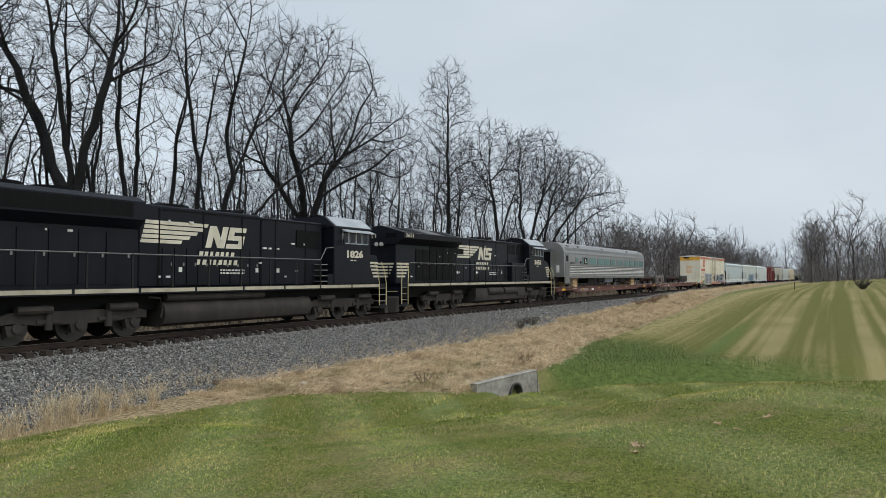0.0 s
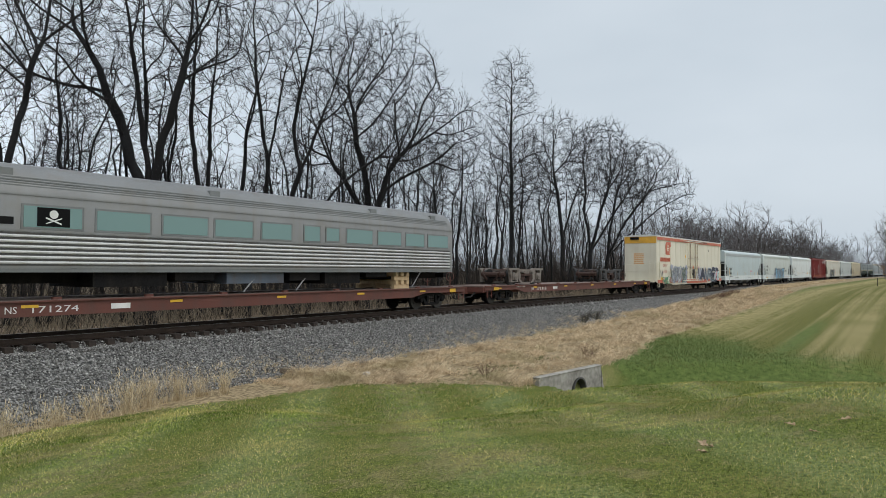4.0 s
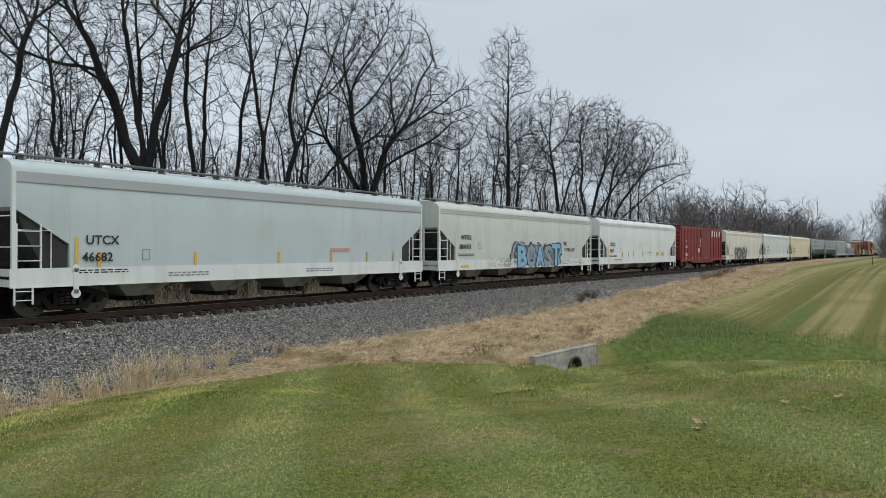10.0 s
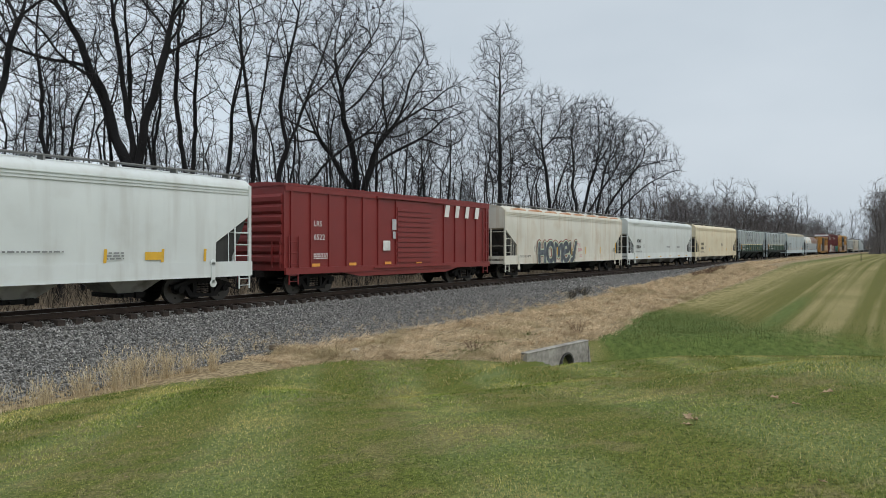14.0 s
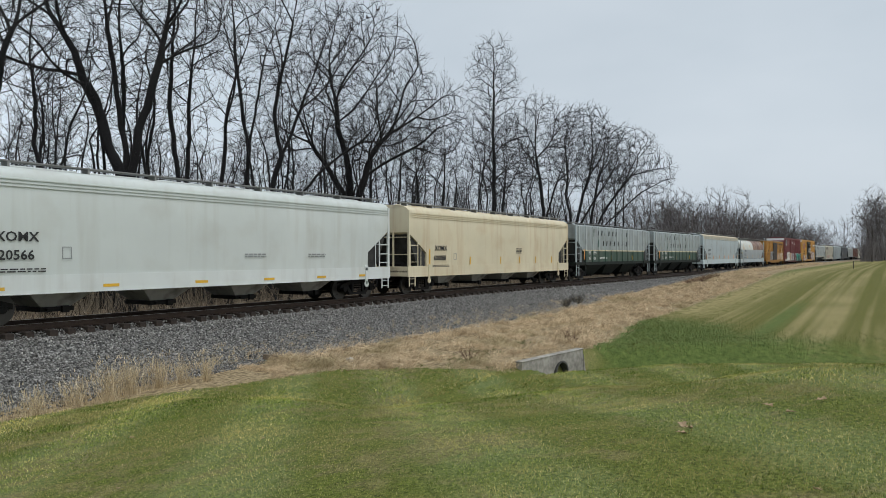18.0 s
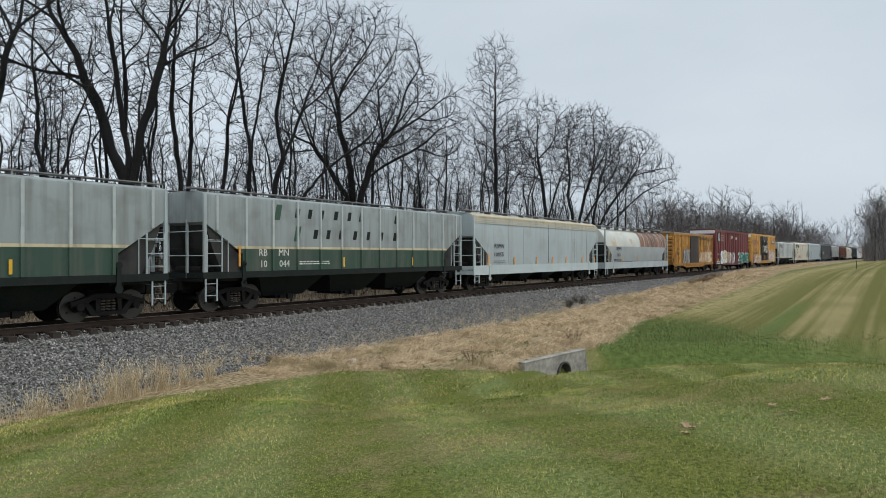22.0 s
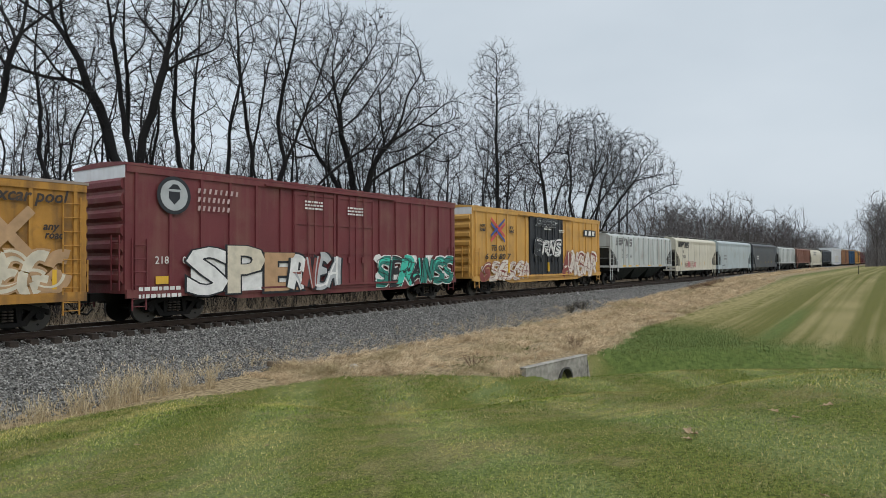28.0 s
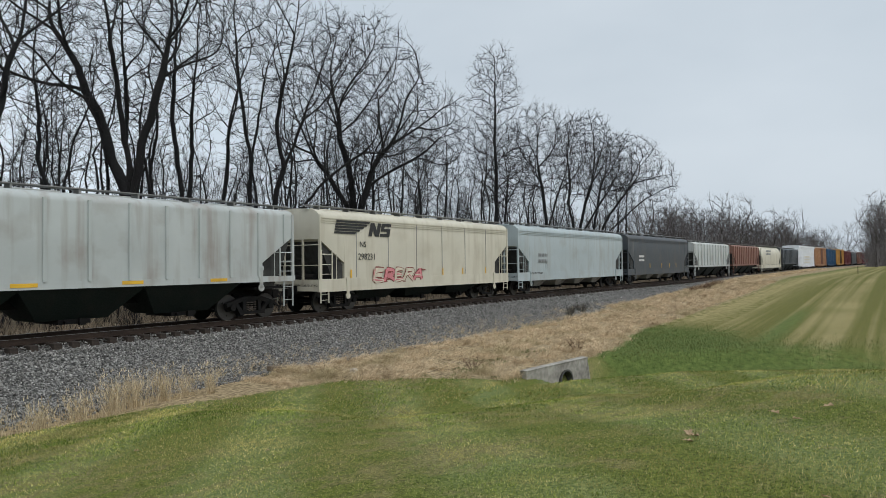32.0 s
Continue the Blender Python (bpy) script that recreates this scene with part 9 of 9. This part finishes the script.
LEAVES = [(7.37, 2.09, 0.102), (7.23, 1.99, 0.075), (6.96, 1.98, 0.075), (8.42, 1.44, 0.082), (8.0, 1.16, 0.068), (8.71, 0.94, 0.088), (7.82, 3.28, 0.054), (5.53, 9.39, 0.061), (5.96, 7.06, 0.048), (3.7, 6.53, 0.041),
          (5.4, 10.87, 0.048), (9.14, 3.54, 0.048), (10.01, 5.82, 0.041), (5.27, 0.6, 0.054), (6.41, 5.11, 0.034), (11.9, 9.8, 0.034)]


# ---- culvert ----
M_CONCRETE = grainy("weathered_concrete", (0.15, 0.138, 0.122), (0.44, 0.415, 0.37), 0.9, 7, strength=0.4)
M_PIPE = grainy("dark_pipe", (0.05, 0.05, 0.048), (0.11, 0.105, 0.10), 0.8, 10)
culvert = thing("culvert", pose(18.15, 9.97, -1.30, 0, 0, -4.7), "weathered concrete culvert headwall with a round pipe in the ditch", "culvert")
wall = bmesh.new()
arch = [(2.31 + 0.50 * math.cos(t), -0.72 + 0.50 * math.sin(t)) for t in np.linspace(0, math.pi, 13)]
prism(wall, [(0, -1.15), (0, 0), (3.78, 0.0), (3.78, -1.15), (2.81, -1.15)] + arch + [(1.81, -1.15)], -0.11, 0.11)
part("headwall", wall, M_CONCRETE, culvert)
cap = bmesh.new()
box(cap, -0.02, 3.80, -0.13, 0.13, 0.0, 0.035)
part("coping", cap, M_CONCRETE, culvert, bevel=0.01)
wing = bmesh.new()
prism(wing, [(3.785, -1.15), (3.785, -0.16), (3.83, -0.35), (3.97, -0.95), (3.97, -1.15)], -0.13, 0.05)
part("wing_wall", wing, M_CONCRETE, culvert)
ring = bmesh.new()
for k in range(16):
    t0, t1 = 2 * math.pi * k / 16, 2 * math.pi * (k + 1) / 16
    v = [ring.verts.new((2.31 + r * math.cos(t), y, -0.62 + r * math.sin(t))) for t in (t0, t1) for r, y in ((0.36, -0.16), (0.415, -0.16), (0.36, 4.0))]
    ring.faces.new((v[0], v[1], v[4], v[3]))
    ring.faces.new((v[0], v[3], v[5], v[2]))
bmesh.ops.remove_doubles(ring, verts=ring.verts, dist=0.001)
part("pipe", ring, M_PIPE, culvert)
plug = bmesh.new()
disc(plug, 2.31, -0.72, 3.9, 4.0, 0.43, 16)
part("pipe_depth", plug, M_PIPE, culvert)


# ---- grass: blades as loose triangles ----
def blades(u, n, length, width, lean, seed, material, name, label, side=0.35, sink=0.0, category="grass"):
    r = np.random.default_rng(seed)
    k = len(u)
    x, y, _ = along(u, n)
    base = np.stack([x, y, height(u, n) - 0.012 - sink], -1)
    a = r.uniform(0, 2 * np.pi, k)
    w = width * r.uniform(0.6, 1.4, k)
    ln = length * r.uniform(0.5, 1.3, k)
    d = np.stack([np.cos(a) * w, np.sin(a) * w, np.zeros(k)], -1)
    t = r.normal(0, side, (k, 2)) + np.asarray(lean)
    up = np.stack([t[:, 0], t[:, 1], np.ones(k)], -1)
    up /= np.linalg.norm(up, axis=1, keepdims=True)
    v = np.stack([base - d, base + d, base + up * ln[:, None]], 1)
    return tagged(new(name, tris(name, v, material)), label, category, kind="stuff")


def to_track(x, y):
    u = np.interp(x, AX, US)
    return u, np.interp(u, US, AY) - y


M_BLADE = per_piece("lawn_blades", [(0.03, 0.046, 0.007), (0.155, 0.188, 0.030), (0.28, 0.305, 0.066), (0.07, 0.10, 0.015), (0.42, 0.41, 0.14), (0.68, 0.55, 0.30), (0.19, 0.225, 0.040), (0.035, 0.052, 0.009)], 0.8, [((0.64, 0.80, 0.58), 0.42, 0.46, 0.58, 1.0, "MULTIPLY"), ((0.46, 0.37, 0.17), 0.55, 0.50, 0.62, 0.42, "MIX"), ((0.44, 0.35, 0.15), 2.2, 0.52, 0.66, 0.4, "MIX")], (0.70, -0.71, 2.6, 4.06, (1.55, 1.50, 1.42), 1.0, "MULTIPLY"))
M_STRAW = per_piece("straw_blades", [(0.36, 0.27, 0.155), (0.66, 0.54, 0.35), (0.50, 0.39, 0.24), (0.76, 0.65, 0.45), (0.58, 0.46, 0.29), (0.22, 0.16, 0.09)], 0.85)
M_DRY = per_piece("matted_straw", [(0.40, 0.29, 0.165), (0.74, 0.58, 0.38), (0.58, 0.435, 0.265), (0.84, 0.70, 0.48), (0.66, 0.50, 0.315), (0.18, 0.125, 0.075)], 0.85, [((0.15, 0.10, 0.055), 1.3, 0.50, 0.64, 0.55, "MIX"), ((0.20, 0.19, 0.075), 0.5, 0.54, 0.66, 0.4, "MIX")])
M_LUSH = per_piece("swale_blades", [(0.034, 0.056, 0.012), (0.10, 0.138, 0.040), (0.06, 0.092, 0.022), (0.18, 0.21, 0.075), (0.26, 0.25, 0.11)], 0.8, [((0.16, 0.16, 0.055), 0.6, 0.5, 0.66, 0.55, "MIX")])


rg = np.random.default_rng(8)
dist = 3.0 * (24.0 / 3.0) ** rg.random(560000)
azim = radians(36.5) + np.radians(rg.uniform(-44, 52, 560000))
near_d, near_a = 0.4 + 4.6 * rg.random(60000) ** 0.7, rg.uniform(0, 2 * np.pi, 60000)
dist, azim = np.concatenate([dist, near_d]), np.concatenate([azim, near_a])
u, n = to_track(dist * np.cos(azim), dist * np.sin(azim))
wide = np.clip(0.00065 * dist, 0.0030, 0.011)
ok = (n > bench_edge(u) - 0.3 + 1.5 * rg.random(len(n)) ** 1.5) & (u < -7.4 + 0.75 * np.clip(n - 11.7, 0, 9))
blades(u[ok], n[ok], np.clip(5.5 * wide[ok], 0.03, 0.055), wide[ok], (0.0, 0.0), 21, M_BLADE, "lawn_grass", "short mown winter lawn grass", 0.6)


# rough dry grass on the bench between ballast and lawn: tufts that lie over together
def tufts(u, n, each, reach, length, width, lean, seed, material, name, label):
    r = np.random.default_rng(seed)
    k = len(u)
    a, q = r.uniform(0, 6.283, (k, each)), np.abs(r.normal(0, 1, (k, each))) * reach
    bu, bn = u[:, None] + np.cos(a) * q, n[:, None] + np.sin(a) * q
    tilt = r.normal(0, 0.45, (k, 1, 2)) + np.asarray(lean)
    x, y, _ = along(bu.ravel(), bn.ravel())
    rise = 0.10 * np.exp(-(q / reach) ** 2).ravel()
    base = np.stack([x, y, height(bu.ravel(), bn.ravel()) - 0.05 + rise], -1)
    m = len(base)
    f, w = r.uniform(0, 6.283, m), width * r.uniform(0.6, 1.4, m)
    ln = (np.broadcast_to(np.asarray(length), (k,))[:, None] * r.uniform(0.6, 1.3, (k, 1)) * r.uniform(0.5, 1.2, (k, each))).ravel()
    d = np.stack([np.cos(f) * w, np.sin(f) * w, np.zeros(m)], -1)
    t = (tilt + r.normal(0, 0.35, (k, each, 2))).reshape(m, 2)
    up = np.stack([t[:, 0] * 0.6, t[:, 1] * 0.6, np.ones(m)], -1)
    up /= np.linalg.norm(up, axis=1, keepdims=True)
    over = np.stack([t[:, 0], t[:, 1], r.normal(-0.05, 0.2, m)], -1)
    over /= np.linalg.norm(over, axis=1, keepdims=True)
    mid = base + up * ln[:, None] * 0.45
    tip = mid + over * ln[:, None] * 0.6
    v = np.concatenate([np.stack([base - d, base + d, mid], 1), np.stack([mid - d, mid + d, tip], 1)])
    return tagged(new(name, tris(name, v, material)), label, "grass", kind="stuff")


cu = -20 + 74 * rg.random(5200) ** 1.45
toe = 4.5 - 0.55 * step(5, 45, cu)
cn = toe + (bench_edge(cu) - toe + 0.2) * rg.random(len(cu))
lump = np.array([noise.noise((a * 0.55, b * 0.8, 0.0)) for a, b in zip(cu, cn)])
ok = (lump > -0.30) & ((cu > -14.2) | (cn > 6.6)) & ~((abs(cu + 6.9) < 2.3) & (abs(cn - 11.5) < 0.7))
green = ok & (lump < -0.12) & (cn > 8.4) & (cu < -4)
ok = ok & ~green
blow = (0.9, -0.35)
tufts(cu[ok], cn[ok], 36, 0.20, np.where(cu[ok] < -13, 0.20, 0.42), 0.0075, blow, 22, M_DRY, "dry_grass", "matted straw-coloured dry grass beside the ballast")
tufts(cu[green], cn[green], 60, 0.22, 0.14, 0.006, (0, 0), 27, M_LUSH, "green_grass", "patches of green grass beside the culvert")
fu = 18 + 110 * rg.random(1500) ** 1.2
fn = 3.7 - 0.4 * step(30, 80, fu) + 3.4 * rg.random(len(fu)) ** 1.3 * (1 - 0.4 * step(40, 100, fu))
tufts(fu, fn, 34, 0.28, 0.5, 0.016, blow, 23, M_DRY, "dry_grass", "straw-coloured dry grass along the track")
eu = -16 + 34 * rg.random(420)
en = 4.1 - 0.5 * step(5, 45, eu) - 0.9 * rg.random(420) ** 2
tufts(eu, en, 12, 0.16, 0.28, 0.006, blow, 28, M_STRAW, "stray_grass", "thin dry strands over the edge of the ballast")
su = -12 + 24 * rg.random(90000)
sn = 10 + 11 * rg.random(90000)
ok = (su > crest_u(sn) + 2.5) & (su < 8.2 - 1.2 * step(11.5, 13.5, sn) - 4.4 * step(13.8, 16.2, sn) + 2.6 * rg.normal(0, 1, len(su))) & (sn > bench_edge(su) + 0.3) & (su > -8.6 + 0.6 * (sn - 12))
blades(su[ok], sn[ok], 0.09, 0.007, (0, 0), 24, M_LUSH, "swale_grass", "greener grass in the swale", 0.5)
# weeds beyond the track
wu, wn = rg.uniform(-36, 95, 70000), -3.0 - 9.0 * rg.random(70000) ** 1.4
M_LITTER = per_piece("leaf_litter", [(0.16, 0.12, 0.085), (0.42, 0.35, 0.27), (0.08, 0.062, 0.045), (0.56, 0.50, 0.41), (0.30, 0.20, 0.12), (0.48, 0.42, 0.34)], 0.9)
blades(wu, wn, 0.20, 0.028, (0, 0), 25, M_LITTER, "leaf_litter", "pale dry leaves and weeds beyond the track", 1.3, category="leaves")


# ---- clumps of tall dry grass at the foot of the ballast ----
def clump(u, n, tall, count, wide, seed, label="tall clump of pale dry grass at the ballast edge"):
    r = np.random.default_rng(seed)
    x, y, z = ground_at(u, n)
    ob = thing("grass_clump", pose(x, y, z), label, "grass clump", "tall dry grass clumps")
    a = r.uniform(0, 6.283, count)
    q = np.abs(r.normal(0, wide, count))
    b = np.stack([np.cos(a) * q, np.sin(a) * q * 0.7, np.full(count, -0.05)], -1)
    ln = tall * r.uniform(0.35, 1.1, count)
    up = np.stack([r.normal(0, 0.22, count), r.normal(0, 0.22, count), np.ones(count)], -1)
    f = r.uniform(0, 6.283, count)
    w = r.uniform(0.003, 0.008, count)
    d = np.stack([np.cos(f) * w, np.sin(f) * w, np.zeros(count)], -1)
    mid = b + up * ln[:, None] * 0.55
    tip = mid + (up + np.stack([r.normal(0, 0.35, count), r.normal(0, 0.35, count), np.zeros(count)], -1)) * ln[:, None] * 0.45
    v = np.concatenate([np.stack([b - d, b + d, mid], 1), np.stack([mid - d * 0.8, mid + d * 0.8, tip], 1)])
    part("blade_mass", tris("blade_mass", v, M_STRAW), None, ob)["kind"] = "stuff"
    k = count // 6
    hd = tip[:k]
    e = np.stack([np.full(k, 0.012), np.zeros(k), np.zeros(k)], -1)
    v = np.stack([hd - e, hd + e, hd + np.stack([r.normal(0, 0.03, k), r.normal(0, 0.03, k), np.full(k, 0.10)], -1)], 1)
    part("seed_head_mass", tris("seed_head_mass", v, M_STRAW), None, ob)["kind"] = "stuff"
    return ob


for k, (u, n, tall, count, wide) in enumerate(CLUMPS):
    clump(u, n, tall, count, wide, 300 + k)


# ---- dark shrubs and weeds ----
def shrub(u, n, tall, count, seed, material, label, name="shrub"):
    r = random.Random(seed)
    x, y, z = ground_at(u, n)
    ob = thing(name, pose(x, y, z), label, "shrub")
    out, fine = Sticks(), Sticks()
    for _ in range(count):
        a, q = r.uniform(0, 6.283), r.random() ** 0.5
        way = Vector((math.cos(a) * q * 0.9, math.sin(a) * q * 0.9, 1)).normalized()
        p0 = Vector((math.cos(a) * q * tall * 0.15, math.sin(a) * q * tall * 0.15, -0.05))
        p1 = p0 + way * tall * r.uniform(0.4, 0.7)
        p2 = p1 + (way + Vector((r.gauss(0, 0.3), r.gauss(0, 0.3), 0))) * tall * 0.35
        out.add([p0, p1, p2], 0.008, 0.003, 3)
        for _ in range(5):
            q0 = p0.lerp(p2, r.uniform(0.35, 1))
            fine.add([q0, q0 + Vector((r.gauss(0, 0.12), r.gauss(0, 0.12), r.uniform(0, 0.16))) * tall], 0.004, 0.002, 3)
    part("stem_mass", out.mesh("stems", material), None, ob)["kind"] = "stuff"
    part("twig_mass", fine.mesh("twigs", material), None, ob)["kind"] = "stuff"
    return ob


M_DARKWEED = grainy("dark_weed", (0.035, 0.032, 0.024), (0.10, 0.085, 0.06), 0.95, 8)
M_REDWEED = grainy("brown_weed", (0.10, 0.055, 0.035), (0.20, 0.12, 0.075), 0.95, 8)
M_BALLBUSH = grainy("ball_bush", (0.06, 0.055, 0.04), (0.15, 0.135, 0.10), 0.95, 4)
for k, (u, n, tall, count, m) in enumerate(SHRUBS):
    shrub(u, n, tall, count, 400 + k, (M_DARKWEED, M_REDWEED, M_BALLBUSH)[m], ("dark dead weed clump on the ballast edge", "reddish brown dead weeds beside the track", "round bare garden bush on the field")[m])

# ---- fallen leaves, a stick and a stone ----
M_LEAF = grainy("dead_leaf", (0.22, 0.13, 0.065), (0.50, 0.37, 0.23), 0.8, 30)
for k, (x, y, size) in enumerate(LEAVES):
    r = random.Random(500 + k)
    u, n = (float(q) for q in to_track(x, y))
    ob = thing("fallen_leaf", pose(x, y, float(height(u, n)) + 0.025, r.uniform(-15, 15), r.uniform(-15, 15), r.uniform(0, 360)), "curled pale brown fallen leaf on the lawn", "leaf", "fallen leaves")
    for s in (-1, 1):
        bm = bmesh.new()
        pts = [(0, 0, 0), (size * 0.35, s * size * 0.42, size * 0.22), (size * 0.15, s * size * 0.2, size * 0.08), (-size * 0.3, s * size * 0.48, size * 0.28), (-size * 0.55, s * size * 0.12, size * 0.1), (-size * 0.6, 0, 0)]
        top = [bm.verts.new(q) for q in [(size * 0.6, 0, size * 0.05)] + pts[1:]]
        low = [bm.verts.new((v.co.x, v.co.y, v.co.z - 0.003)) for v in top]
        bm.faces.new(top)
        bm.faces.new(low[::-1])
        for i in range(len(top)):
            j = (i + 1) % len(top)
            bm.faces.new((top[i], low[i], low[j], top[j]))
        part("leaf_half", bm, M_LEAF, ob)
    bm = bmesh.new()
    tube(bm, [(-size * 0.6, 0, 0.0), (size * 0.6, 0, size * 0.05), (size * 0.95, size * 0.05, size * 0.02)], 0.003, 4)
    part("stalk", bm, M_LEAF, ob)

M_ROTWOOD = grainy("old_timber", (0.10, 0.075, 0.05), (0.22, 0.17, 0.12), 0.95, 6)
x, y, z = ground_at(-12.3, 4.15)
old = thing("old_tie", pose(x, y, z + 0.05, 4, 6, 12), "old broken tie end lying on the ballast", "timber")
bm = bmesh.new()
box(bm, -0.55, 0.55, -0.10, 0.10, -0.08, 0.08)
part("timber", bm, M_ROTWOOD, old, bevel=0.02)
bm = bmesh.new()
bmesh.ops.create_icosphere(bm, subdivisions=2, radius=0.14)
for v in bm.verts:
    v.co *= 1 + 0.25 * noise.noise(v.co * 9)
    v.co.z *= 0.7
x, y, z = ground_at(-11.4, 6.6)
me = mesh_of("stone", bm, grainy("pale_stone", (0.36, 0.33, 0.29), (0.55, 0.51, 0.46), 0.9, 12))
ob = new("stone", me)
ob.matrix_basis = pose(x, y, z + 0.05)
tagged(ob, "pale rounded stone in the dry grass", "stone")
post_thing = thing("marker_post", pose(*ground_at(73, 15.0)), "thin dark marker post on the far field", "post")
bar(post_thing, "post", -0.04, 0.04, -0.04, 0.04, -0.1, 1.0, M_DARKWEED)


# ---- birds perched in the tree tops ----
def bird(x, y, z, rz):
    ob = thing("crow", pose(x, y, z, 0, 0, rz), "small black crow perched on a high twig", "bird", "perched crows")
    black = paint("crow_black", (0.012, 0.012, 0.014), 0.6)
    for nm, centre, size, tilt in (("body", (0, 0, 0.10), (0.17, 0.075, 0.085), 35), ("head", (0.11, 0, 0.24), (0.055, 0.045, 0.05), 0), ("tail", (-0.17, 0, -0.06), (0.12, 0.04, 0.015), 40), ("beak", (0.18, 0, 0.24), (0.035, 0.012, 0.015), 0)):
        bm = bmesh.new()
        bmesh.ops.create_icosphere(bm, subdivisions=1, radius=1)
        bmesh.ops.scale(bm, vec=size, verts=bm.verts)
        at(part(nm, bm, black, ob), *centre, 0, -tilt, 0)
    for s in (-1, 1):
        bm = bmesh.new()
        prism(bm, [(0.08, 0.16), (0.05, 0.04), (-0.16, -0.08), (-0.10, 0.10)], s * 0.07, s * 0.085)
        part("wing", bm, black, ob)


tips = sorted((tuple(v.co) for v in BIRD_TREE.children[1].data.vertices), key=lambda q: -q[2] - 0.75 * (0.6 * q[0] - 0.8 * q[1]))
chosen = []
for q in tips[::3]:
    if len(chosen) < 10 and all((Vector(q) - Vector(o)).length > 1.1 for o in chosen):
        chosen.append(q)
for k, q in enumerate(chosen):
    w = BIRD_TREE.matrix_basis.translation + Vector(q)
    bird(w.x, w.y, w.z - 0.02, 57 * k % 360)


# ---- the train runs to the left at a steady 12.47 m/s ----
SPEED = 12.47


def motions():
    for car, offset in TRAIN:
        rows = []
        for k in range(33):
            u = offset - SPEED * k
            x, y, _ = along(u)
            rows.append((k, pose(float(x), float(y), 0, 0, 0, heading(u))))
        walk(car, rows)
    # wheels roll without slipping, a row for each thirtieth of a second; alike wheels share the turn
    first = {}
    for wheel, x, r in WHEELS:
        wheel.matrix_parent_inverse = Matrix.Translation((x, 0, r))
        wheel.matrix_basis = Matrix.Identity(4)
        if r not in first:
            turn = math.degrees(SPEED / FPS / r)
            walk(wheel, [(k / FPS, pose(0, 0, 0, 0, -turn * k % 360, 0)) for k in range(32 * FPS + 1)])
            first[r] = wheel.animation_data
        else:
            wheel.rotation_mode = "QUATERNION"
            keys = wheel.animation_data_create()
            keys.action, keys.action_slot = first[r].action, first[r].action_slot


motions()
